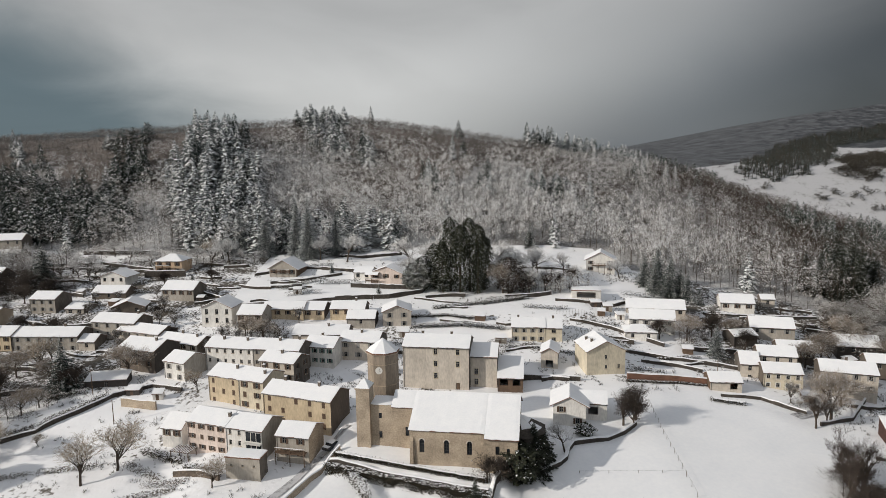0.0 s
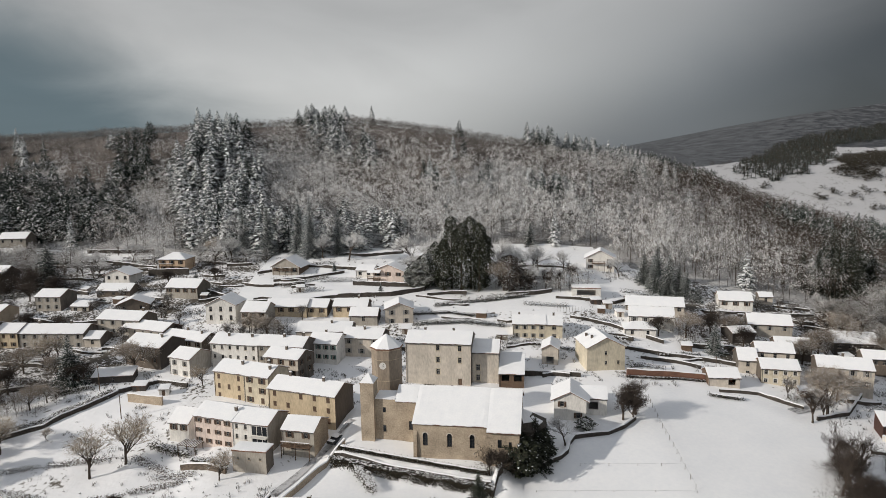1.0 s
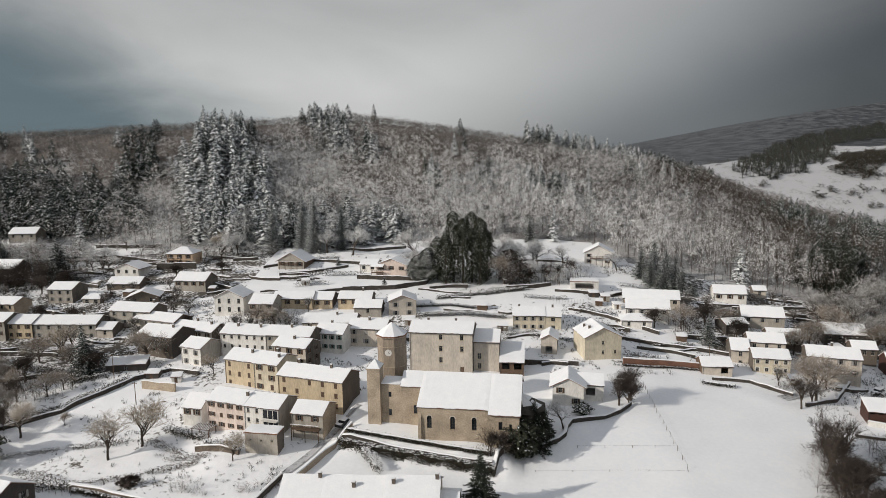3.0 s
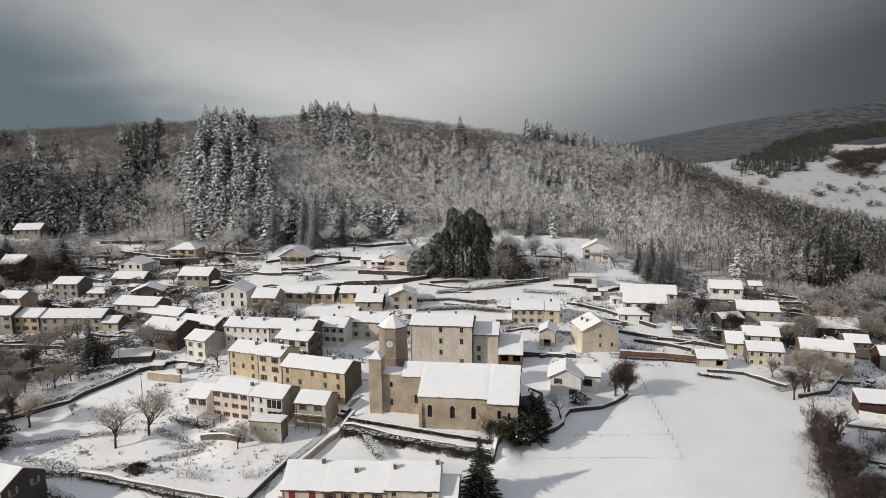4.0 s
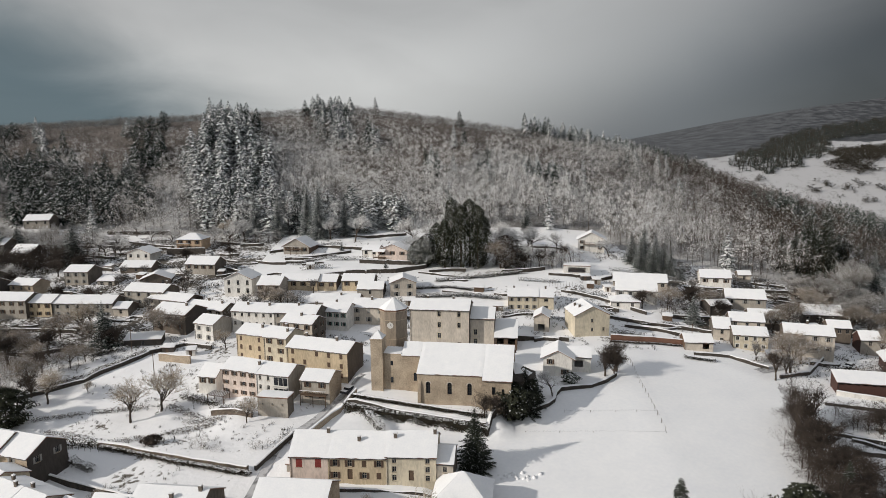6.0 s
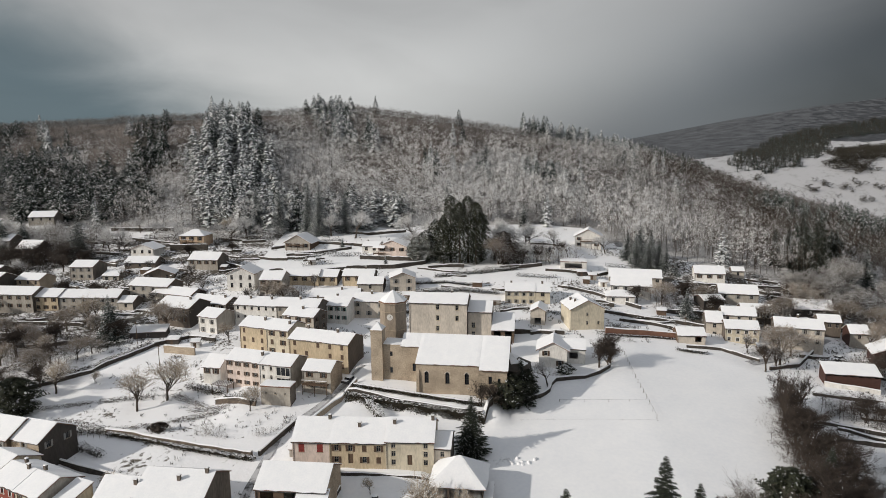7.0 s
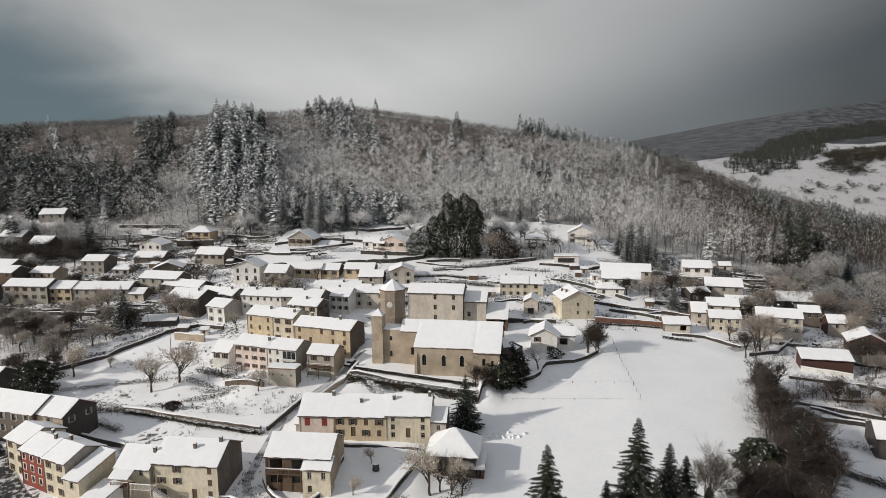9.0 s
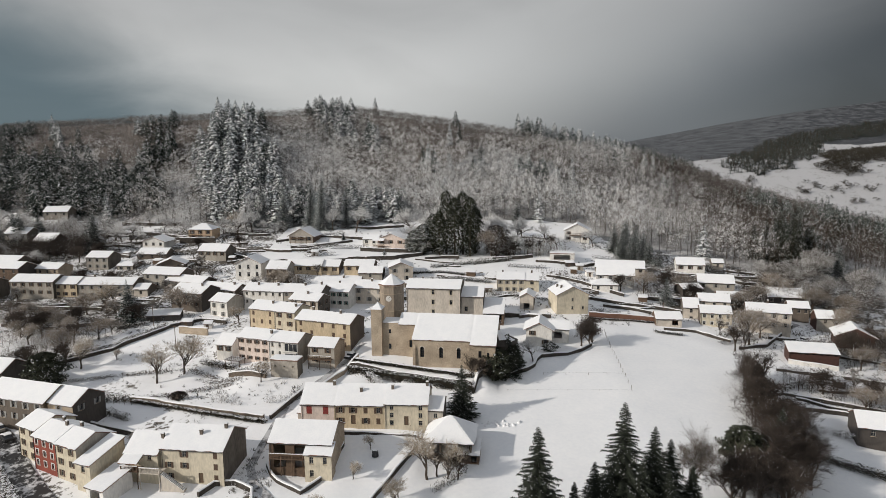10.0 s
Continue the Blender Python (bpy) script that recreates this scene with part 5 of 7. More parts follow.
grown(brown_tree, [(-112, 173, 8), (-118, 177, 8), (-117, 169, 7), (-109, 180, 7), (56, 113, 11), (60, 115, 11), (53, 111, 9), (63, 110, 11), (39.9, 181.4, 8), (43.5, 183.8, 9), (42, 180.4, 7), (79, 142, 9), (75, 138, 10), (78, 133, 11), (73, 131, 9), (70, 126, 11), (75, 126, 10), (67, 120, 12), (72, 119, 11), (64, 114, 10), (78.5, 159, 8), (77, 152, 9), (122, 186, 9), (130, 192, 9), (110, 157, 7), (98, 160, 7), (-126, 197, 9), (-118, 203, 8), (-134, 199, 9), (-112, 190, 7), (-100, 205, 8), (-160, 284, 9), (-172, 288, 10), (-184, 284, 9), (-150, 280, 8), (-128, 246, 6), (-98, 253, 6), (-140, 248, 6.5), (-86, 236.5, 5.5), (-156, 274, 8), (-168, 262, 7), (-196, 280, 9), (-110, 288, 6), (-92, 290, 6), (134, 246, 10), (142, 254, 11), (124, 244, 8), (66, 236, 7), (84, 240, 8), (91, 232, 7)], 11)
crowned = tree_from(bare_geo(16, 0.8, 91, 5, 0.8, 9, 0.3, 4, 1.1, 0.7), 135, 242, "large rounded bare tree whitened with frost", mats=(BARK, EAST, FROST))
grown(crowned, [(148, 250, 18), (127, 248, 12), (156, 238, 16), (143, 236, 13), (134, 232, 11), (66.5, 116.5, 7.5), (56, 118.5, 6.5)], 16)
rt = random.Random(14)
strays = []
for x0, x1, y0, y1, n in ((-190, -95, 206, 306, 42), (-95, -45, 225, 250, 8), (88, 150, 205, 262, 22), (84, 135, 150, 200, 10)):
    spots = [(rt.uniform(x0, x1), rt.uniform(y0, y1), rt.uniform(3.5, 7.5)) for _ in range(4 * n)]
    strays += [p for p in spots if clear_of_houses(p[0], p[1], 1.5)][:n]
wispy = tree_from(bare_geo(8, 0.7, 33, 4, 0.5, 8, 0.2, 4, 1.05, 0.7, 2), -118, 226, "thin bare garden tree dusted with snow", mats=(BARK, EAST, FROST))
grown(wispy, strays, 8)
frosted = tree_from(bare_geo(12, 0.85, 31, 4, 1.1, 7, 0.24, 4, 1.1), -12.7, 285.4, "frosted bare tree at the garden's edge", mats=(BARK, RIME, FROST))
grown(frosted, [(24.5, 170.5, 7), (19, 168.5, 5), (-98, 322, 11), (-108, 316, 9), (-86, 312, 8), (23, 275, 12), (28, 272, 11), (-150, 300, 9), (-158, 310, 10), (-172, 305, 10), (-184, 318, 12), (-196, 300, 10), (-140, 322, 9), (-128, 316, 8), (-170, 270, 8), (-205, 318, 10), (-214, 330, 11), (-200, 336, 9), (-188, 330, 9), (-232, 336, 10), (-176, 322, 8), (-164, 322, 8), (-150, 330, 9), (-196, 280, 9), (-208, 290, 10), (-186, 304, 8),
                (50, 280, 8), (68, 290, 9), (86, 284, 9), (132, 262, 8), (-4, 283, 19), (33, 285, 15), (19, 276, 16), (22, 273, 14), (24, 283, 15), (2, 284, 20), (12, 286, 19), (-42, 312, 14), (-14, 300, 15), (4, 300, 14), (20, 300, 13), (-54, 316, 12), (36, 292, 12), (46, 290, 10), (-150, 312, 9), (-144, 300, 8), (-100, 312, 11), (-94, 318, 12)], 12)
# firs
fir = tree_from(fine_fir(20, 6.6, 86, 2, 0.06, 3.8), 14.3, 93.1, "dark green fir with a little snow", "fir_tree", mats=(BARK, DARK_NEEDLE, SNOW), group="firs")
fir.scale = (1.28,) * 3
grown(fir, [(29.1, 98.9, 26.5), (24, 97, 17.5), (34.3, 99.5, 22), (20.5, 95.5, 15), (37.5, 101, 19), (9, 92, 9), (31.5, 96.5, 18), (26.5, 97, 16), (36, 97, 16), (41, 100, 15), (18, 94.5, 13), (22.5, 94.5, 14), (33, 94, 10), (37, 93, 9)], 20)
yew = tree_from(fine_fir(13, 4.6, 64, 9, 0.10, 2.8), 4.1, 142.7, "dark conifer beside the front houses", "conifer", mats=(BARK, DARK_NEEDLE, SNOW), group="firs")
grown(yew, [(16.9, 163.4, 9.5), (19.5, 166, 7), (71, 129, 10)], 11)
white_fir = tree_from(fine_fir(12, 4.4, 44, 14, 0.6, 1.8), 78.5, 279.4, "fir laden with snow", "fir_tree", mats=FIR, group="firs")
grown(white_fir, [(79.5, 225.7, 10), (83.3, 276.8, 14.5), (87, 269.5, 11), (81, 272, 13), (75.5, 283, 13), (80.5, 283, 16), (85.5, 273, 12.5), (77, 275, 12), (90, 266, 6.5), (158, 264, 13), (166, 268, 16), (37.9, 330, 11),
                  (-99, 288, 5), (-24.5, 268.5, 4.5), (-46, 297, 4)], 12)

tall_fir = tree_from(fine_fir(28, 5.8, 66, 17, 0.95, 2.0), -59.5, 318, "tall fir laden with snow", "fir_tree", mats=(BARK, RIMED_NEEDLE, SNOW), group="firs")
grown(tall_fir, [(-66, 324, 26), (-48, 322, 22), (-80, 325, 24), (-92, 328, 23)], 28)
dark_fir = tree_from(fine_fir(28, 5.8, 64, 19, 0.10, 2.0), 148.8, 284, "tall dark fir at the wood's edge", "fir_tree", mats=(BARK, DARK_NEEDLE, SNOW), group="firs")
grown(dark_fir, [(142, 281.8, 20.6), (146, 276, 25), (150, 271, 27), (153, 280, 30), (140, 289, 18), (157, 274, 22), (151, 276, 24), (160, 282, 20)], 28)

broad_fir = tree_from(fine_fir(16, 6.0, 46, 27, 0.4, 1.6), -156.5, 287.5, "broad dark fir dusted with snow", "fir_tree", mats=FIR, group="firs")
broad_fir.scale = (1.25,) * 3
grown(broad_fir, [(-102.9, 206.1, 15), (-198, 301, 18), (-205, 297, 14), (-190, 305, 12), (-208, 312, 17), (-216, 306, 15), (-196, 312, 14)], 16)


def evergreen_geo(h, r, seed, leaves, flecks=0.3):
    """A broad dark evergreen: a trunk, a crown of many small leaf clumps, and snow on them."""
    rnd = random.Random(seed)
    trunk, green, white = Geo(), Geo(), Geo()
    trunk.tube([(0, 0, -0.6), (0, 0, h * 0.8)], [h * 0.02, 0.05], 6)
    for _ in range(leaves):
        t = rnd.random() ** 0.8
        a = rnd.uniform(0, 6.283)
        rad = r * (1 - t ** 4.5) ** 0.6 * (0.62 + 0.38 * min(1, t * 3)) * (0.95 + 1.1 * noise.noise((math.cos(a) * 2.3, math.sin(a) * 2.3, t * 8 + seed))) * (1 - 0.3 * (t < 0.1))
        q = rad * rnd.uniform(0.7, 1.05)
        c = Vector((math.cos(a) * q, math.sin(a) * q, 0.4 + t * (h - 0.6)))
        s = rnd.uniform(0.28, 0.62)
        d = Vector((math.cos(a), math.sin(a), rnd.uniform(-0.9, 0.2))).normalized() * s
        e = Vector((-math.sin(a), math.cos(a), rnd.uniform(-0.4, 0.4))) * s * 0.6
        green.face([c - e, c + d, c + e])
        green.face([c - d * 0.6, c + e * 0.9, c + Vector((0, 0, s * 0.7))])
        if rnd.random() < flecks:
            white.face([c - e * 0.7 + Vector((0, 0, 0.12)), c + d * 0.7 + Vector((0, 0, 0.1)), c + e * 0.7 + Vector((0, 0, 0.12))])
    return trunk, green, white


for k, (x, y, h, r, snow) in enumerate([(-12.5, 275, 10, 3.2, 0.95), (-8.5, 274, 13, 3.8, 0.8), (-4.5, 276, 17, 3.6, 0.5), (-1.5, 272, 19, 3.8, 0.2), (1.5, 274, 27, 4.2, 0.2), (5.0, 271, 25, 4.4, 0.1), (8.5, 273, 27, 4.4, 0.14), (11.5, 271, 25, 4.2, 0.1), (13.8, 274, 20, 3.2, 0.14)]):
    tree_from(evergreen_geo(h, r, 40 + k, 3200, snow), x, y, "tall dark evergreen flecked with snow" if snow < 0.25 else "broad evergreen whitened with snow", "evergreen_tree", mats=(BARK, LEAF, SNOW), group="evergreens")
tree_from(evergreen_geo(13.5, 4.4, 50, 3000, 0.3), 22.5, 269.5, "ivy-brown rounded tree dusted with snow", "evergreen_tree", mats=(BARK, BRUSH, SNOW), group="evergreens")
tree_from(evergreen_geo(8, 3.4, 57, 1600, 0.35), 28.5, 270.5, "ivy-brown rounded tree dusted with snow", "evergreen_tree", mats=(BARK, BRUSH, SNOW), group="evergreens")
tree_from(evergreen_geo(8.5, 3.6, 51, 3600, 0.06), 13.6, 160.6, "ivy-dark evergreen against the apse", "evergreen_tree", mats=(BARK, LEAF, SNOW), group="evergreens")
tree_from(evergreen_geo(8, 3.0, 59, 3000, 0.06), 17, 165.5, "ivy-dark evergreen against the apse", "evergreen_tree", mats=(BARK, LEAF, SNOW), group="evergreens")
tree_from(evergreen_geo(8.5, 3.8, 71, 5200, 0.05), 61.5, 125.5, "dense dark evergreen at the field's edge", "evergreen_tree", mats=(BARK, LEAF, SNOW), group="evergreens")
tree_from(evergreen_geo(9.8, 4.3, 72, 4200, 0.02), -105.5, 165, "dense dark evergreen behind the brown house", "evergreen_tree", mats=(BARK, LEAF, SNOW), group="evergreens")
tree_from(evergreen_geo(2.8, 1.7, 52, 700, 0.9), 30.3, 177.2, "clipped round bush capped with snow", "bush", mats=(BARK, LEAF, SNOW), category="bush")


# ---- the woods ----
def template(geos):
    """Triangles of a tree as arrays, with a slot a mesh."""
    v, f, s = [], [], []
    for slot, g in enumerate(geos):
        k = len(v)
        v += g.v
        for q in g.f:
            for j in range(1, len(q) - 1):
                f.append((q[0] + k, q[j] + k, q[j + 1] + k))
                s.append(slot)
    return np.array(v), np.array(f), np.array(s)


def sparse_tree(seed, frost, limbs=14, sprays=13, thin=1.0, low=0.10, stem=0.008, size=1.0):
    """A small leafless tree for the woods: stem, limbs, and a clump of fine sprays at the end of each, snow on the upper side."""
    rnd = random.Random(seed)
    wood, fine, white = Geo(), Geo(), Geo()
    wood.tube([(0, 0, -0.05), (rnd.uniform(-0.03, 0.03), 0, 0.4), (rnd.uniform(-0.05, 0.05), 0, 0.85)], [stem, stem * 0.7, 0.002], 3, 0, False)
    for k in range(limbs):
        z = low + (0.74 - low) * (k + rnd.random()) / limbs
        a = rnd.uniform(0, 6.283)
        q = 0.36 * math.sqrt(max(0.05, 1 - ((z - 0.42) / 0.5) ** 2)) * rnd.uniform(0.45, 1.15)
        tip = Vector((math.cos(a) * q, math.sin(a) * q, z + rnd.uniform(0.06, 0.26)))
        s = Vector((-math.sin(a), math.cos(a), 0)) * 0.005
        wood.face([Vector((0, 0, z)) - s, Vector((0, 0, z)) + s, tip])
        r = rnd.uniform(0.055, 0.10)
        for j in range(sprays):
            o = Vector((rnd.gauss(0, 1), rnd.gauss(0, 1), rnd.gauss(0, 0.8))) * r * 0.62
            c = tip + o if rnd.random() < 0.8 else Vector((0, 0, z)).lerp(tip, rnd.uniform(0.3, 1.0)) + o * 0.4
            d = Vector((rnd.uniform(-1, 1), rnd.uniform(-1, 1), rnd.uniform(-0.5, 1.0))).normalized() * rnd.uniform(0.035, 0.075) * size
            e = d.cross(Vector((rnd.uniform(-1, 1), rnd.uniform(-1, 1), rnd.uniform(-1, 1)))).normalized() * rnd.uniform(0.005, 0.012) * thin
            (white if rnd.random() < frost * (1.0 + 0.8 * o.z / r) else fine).face([c - e, c + e, c + d])
    return template((wood, fine, white))


def plant(name, label, temps, spots, mats, category):
    """All trees of one wood, joined into one object."""
    V, F, S, k = [], [], [], 0
    rnd = np.random.default_rng(3)
    for x, y, h, w, i in spots:
        v, f, s = temps[i % len(temps)]
        a = rnd.uniform(0, 6.283)
        c, sn = np.cos(a), np.sin(a)
        q = np.stack([(v[:, 0] * c - v[:, 1] * sn) * w, (v[:, 0] * sn + v[:, 1] * c) * w, v[:, 2] * h], 1) + (x, y, height(x, y) - 0.1)
        V.append(q)
        F.append(f + k)
        S.append(s)
        k += len(v)
    me = bulk_mesh(name, np.concatenate(V), np.concatenate(F), np.concatenate(S), mats)
    return tagged(new(name, me), label, category, kind="stuff")


def fir_template(seed, snow, laden=1.0):
    """A fir for the woods: layers of small drooping sprays with snow on them."""
    rnd = random.Random(seed + 300)
    trunk, green, white = Geo(), Geo(), Geo()
    trunk.tube([(0, 0, -0.05), (0, 0, 0.9)], [0.010, 0.002], 3, 0, False)
    for k in range(24):
        t = k / 23
        n = int(17 - 10 * t)
        for j in range(n):
            a = rnd.uniform(0, 6.283)
            z = min(0.99, 0.05 + 0.94 * t + rnd.uniform(-0.035, 0.035))
            q = (0.21 * (1 - t) ** 0.66 + 0.010) * rnd.choice((0.6, 0.85, 1.0, 1.25)) * rnd.uniform(0.85, 1.1)
            d, s = Vector((math.cos(a), math.sin(a), 0)), Vector((-math.sin(a), math.cos(a), 0))
            w = rnd.uniform(0.013, 0.025) * (1.15 - 0.6 * t)
            root, tip = d * q * 0.25 + Vector((0, 0, z)), d * q + Vector((0, 0, z - rnd.uniform(-0.05, 0.65) * q - 0.008))
            mid = root.lerp(tip, 0.6)
            green.face([root, mid - s * w, tip - Vector((0, 0, 0.024))])
            green.face([root, tip - Vector((0, 0, 0.015)), mid + s * w])
            if rnd.random() < snow:
                up, v = Vector((0, 0, 0.009)), w * laden
                k0 = rnd.uniform(0.0, 0.5)
                white.face([root.lerp(tip, k0) + up, mid - s * v * rnd.uniform(0.4, 1.2) + up * 0.6, root.lerp(tip, rnd.uniform(0.75, 1.1)) + up * 0.4, mid + s * v * rnd.uniform(0.4, 1.2) + up * 0.6])
    return template((trunk, green, white))


def inside(x, y, blobs):
    return max((1 - ((x - bx) / rx) ** 2 - ((y - by) / ry) ** 2 for bx, by, rx, ry in blobs), default=-1)


FIR_STANDS = [(-108, 352, 27, 28), (-72, 338, 30, 16), (-40, 336, 20, 10), (-55, 346, 20, 10), (-122, 385, 18, 30), (-128, 408, 16, 16), (-72, 432, 14, 26), (-78, 455, 14, 20), (-62, 412, 7, 14), (-188, 354, 42, 16), (-242, 366, 48, 20), (-162, 378, 9, 12), (-168, 402, 8, 10), (-275, 410, 26, 16), (-45, 400, 8, 10)]
RIDGE_FIRS = [(75, 455, 30, 12), (115, 490, 30, 20), (160, 540, 35, 50), (200, 520, 22, 30), (165, 300, 16, 14), (265, 455, 40, 25), (220, 345, 22, 22),  (8, 395, 6, 6), (-8, 375, 7, 6), (20, 372, 6, 6), (45, 370, 8, 7), (60, 375, 7, 7), (6, 430, 5, 6), (75, 365, 6, 6), (192, 380, 14, 40), (225, 350, 18, 40)]
rw = random.Random(77)
laden, dusted, bares, browns, easts, darks, rimed = [], [], [], [], [], [], []
step = 4.5
y = 270.0
while y < 640:
    x = -430.0
    while x < 400:
        px, py = x + rw.uniform(-2.6, 2.6), y + rw.uniform(-2.6, 2.6)
        x += step * (1.0 if y < 520 else 1.35)
        if py < float(edge_of_wood(px)) + rw.uniform(-3, 5) or abs(px) > 0.72 * py + 45:
            continue
        cy = float(curve(px, CREST_Y))
        if py > cy + 22:
            continue
        stand, lone = inside(px, py, FIR_STANDS), inside(px, py, RIDGE_FIRS)
        patch = noise.noise((px * 0.045, py * 0.045, 2.0))
        if stand > rw.uniform(-0.1, 0.95):
            tall = 1 - 0.42 * float(smooth(385, 420, py))
            (laden if px > -145 and rw.random() < 0.85 else dusted).append((px, py, (rw.uniform(11, 24.5) if px > -145 else rw.uniform(9, 17)) * tall * (0.72 if px > -84 and py < 370 else 1.0), rw.uniform(20, 30) * (0.4 + 0.6 * tall), rw.randrange(6)))
        elif lone > rw.uniform(0.0, 0.8) or rw.random() < (0.05 if patch > 0.15 and py < 405 else 0.015 if py < cy - 60 else 0.002):
            (laden if rw.random() < 0.7 and px < 150 else dusted).append((px, py, rw.uniform(9, 16), rw.uniform(13, 19), rw.randrange(6)))
        else:
            top = float(smooth(-70, -20, py - cy + 25 * patch))
            tree = (px, py, rw.uniform(8.5, 14.5) * (1.2 if py < 360 else 1.0) * (1 - 0.58 * top), rw.uniform(8.5, 13.5), rw.randrange(8))
            # brown crest; the western share of brown trees also paints in cloud shade
            brown = rw.random() < 0.12 + 0.85 * top + 0.6 * float(smooth(-130, -200, px)) + 0.3 * float(smooth(130, 230, px))
            if px > 146 - 0.05 * (py - 260) + rw.uniform(-28, 28):
                darks.append(tree)
            elif px > 60 + 0.12 * (py - 300) + rw.uniform(-45, 45) and rw.random() < 0.75 * (1 - 0.8 * top):
                easts.append(tree)
            elif brown:
                browns.append(tree)
            elif -105 < px < 105 and py < 376 + 34 * patch:
                rimed.append(tree)
            else:
                bares.append(tree)
    y += step * (0.95 if y < 520 else 1.3)
plant("laden_fir_wood", "fir wood thickly laden with snow", [fir_template(s, 1.0, 2.1) for s in range(6)], laden, (BARK, RIMED_NEEDLE, SNOW), "wood")
plant("fir_wood", "dark fir wood dusted with snow", [fir_template(s + 10, 0.5 + 0.05 * s, 0.9) for s in range(6)], dusted, FIR, "wood")
far_firs = []
for _ in range(17000):
    x, y = rw.uniform(400, 1250), rw.uniform(960, 1560)
    if bool(far_copse(x, y)):
        far_firs.append((x, y, rw.uniform(7, 12), rw.uniform(17, 25), rw.randrange(3)))
plant("mountain_firs", "dark plantation of firs on the far mountain", [template(conifer_geo(1.0, 0.24, 4, 4, s, 0.12, 0.45, 0.03)) for s in range(3)], far_firs, FIR, "wood")
far_bush = [(x, y, rw.uniform(5, 8), rw.uniform(10, 16), rw.randrange(8)) for x, y in [(rw.uniform(420, 760), rw.uniform(880, 1190)) for _ in range(90)] if bool(far_meadow(x, y)) and rw.random() < 0.5]
far_bush += [(bx + rw.gauss(0, 5), by + rw.gauss(0, 4), rw.uniform(5, 8), rw.uniform(9, 13), rw.randrange(8)) for bx, by in ((510, 910), (559, 911), (577, 926), (604, 915), (449, 945), (532, 923), (564, 881)) for _ in range(7)]
far_bush += [(x, y, rw.uniform(5, 9), rw.uniform(12, 18), rw.randrange(8)) for x, y in [(rw.uniform(560, 1000), rw.uniform(950, 1210)) for _ in range(4200)] if bool(far_scrub(x, y))]
plant("mountain_scrub", "dark leafless scrub on the far pasture", [sparse_tree(s, 0.02, 14, 22, 2.2, 0.04, size=1.1) for s in range(8)], far_bush, (BARK, HEDGE, FROST), "scrub")
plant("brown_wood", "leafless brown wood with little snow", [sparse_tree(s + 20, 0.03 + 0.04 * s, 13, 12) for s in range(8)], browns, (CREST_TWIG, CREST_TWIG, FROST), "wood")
plant("eastern_wood", "tall leafless brown wood with dark trunks", [sparse_tree(s + 40, 0.25 + 0.075 * s, 12, 13, 0.85, 0.28, 0.011) for s in range(8)], easts, (BARK, EAST, FROST), "wood")
plant("dark_wood", "dark leafless brown wood above the stream", [sparse_tree(s + 120, 0.03 + 0.03 * s, 13, 13, 0.9, 0.12) for s in range(8)], darks, (BARK, BRUSH, FROST), "wood")
plant("bare_wood", "leafless frosted wood on the hill", [sparse_tree(s, 0.52 + 0.07 * s, 16, 18, 1.0) for s in range(8)], bares, (BARK, TWIG, FROST), "wood")
plant("rimed_wood", "leafless trees thick with snow at the wood's edge", [sparse_tree(s + 140, 0.72 + 0.06 * s, 16, 20, 1.2) for s in range(8)], [(x, y, h * 1.15, w * 1.1, i) for x, y, h, w, i in rimed], (BARK, TWIG, FROST), "wood")


# ---- walls, hedges, fences ----
def along(points, step):
    """Places at even steps along a bent line, with the direction."""
    out = []
    for (x0, y0), (x1, y1) in zip(points, points[1:]):
        n = max(1, int(math.hypot(x1 - x0, y1 - y0) / step))
        for k in range(n):
            t = k / n
            out.append((x0 + (x1 - x0) * t, y0 + (y1 - y0) * t))
    return out + [points[-1]]


def stone_wall(points, h, label, mat=None, thick=0.5, name="stone_wall", deep=1.2):
    """A wall that follows the ground, capped with snow."""
    pts = along(points, 2.0)
    ob = thing(name, pose(*pts[0], height(*pts[0])), label, "wall", "garden walls")
    g, s = Geo(), Geo()
    o = Vector((*pts[0], height(*pts[0])))
    rnd = random.Random(int(abs(pts[0][0] * 10)))
    rows = []
    for i, (x, y) in enumerate(pts):
        a, b = pts[max(i - 1, 0)], pts[min(i + 1, len(pts) - 1)]
        d = Vector((b[0] - a[0], b[1] - a[1], 0)).normalized()
        rows.append((Vector((x, y, height(x, y))) - o, Vector((-d.y, d.x, 0)) * thick / 2, rnd.uniform(-0.12, 0.12)))
    up = Vector((0, 0, 1))
    for (p, n, e), (q, m, f) in zip(rows, rows[1:]):
        for geo, z0, z1, wide in ((g, -deep, h, 1.0), (s, h + 0.004, h + 0.2, 1.15)):
            A = [p - n * wide + up * (z0 if geo is g else z0 + e), p + n * wide + up * (z0 if geo is g else z0 + e), p + n * wide * (1 if geo is g else 0.6) + up * (z1 + e), p - n * wide * (1 if geo is g else 0.6) + up * (z1 + e)]
            B = [q - m * wide + up * (z0 if geo is g else z0 + f), q + m * wide + up * (z0 if geo is g else z0 + f), q + m * wide * (1 if geo is g else 0.6) + up * (z1 + f), q - m * wide * (1 if geo is g else 0.6) + up * (z1 + f)]
            geo.solid(A + B, [(0, 1, 2, 3), (7, 6, 5, 4), (0, 4, 5, 1), (1, 5, 6, 2), (2, 6, 7, 3), (3, 7, 4, 0)])
    part("masonry", g, mat or DARK_STONE, ob)
    part("snow_cap", s, SNOW, ob, "white snow")


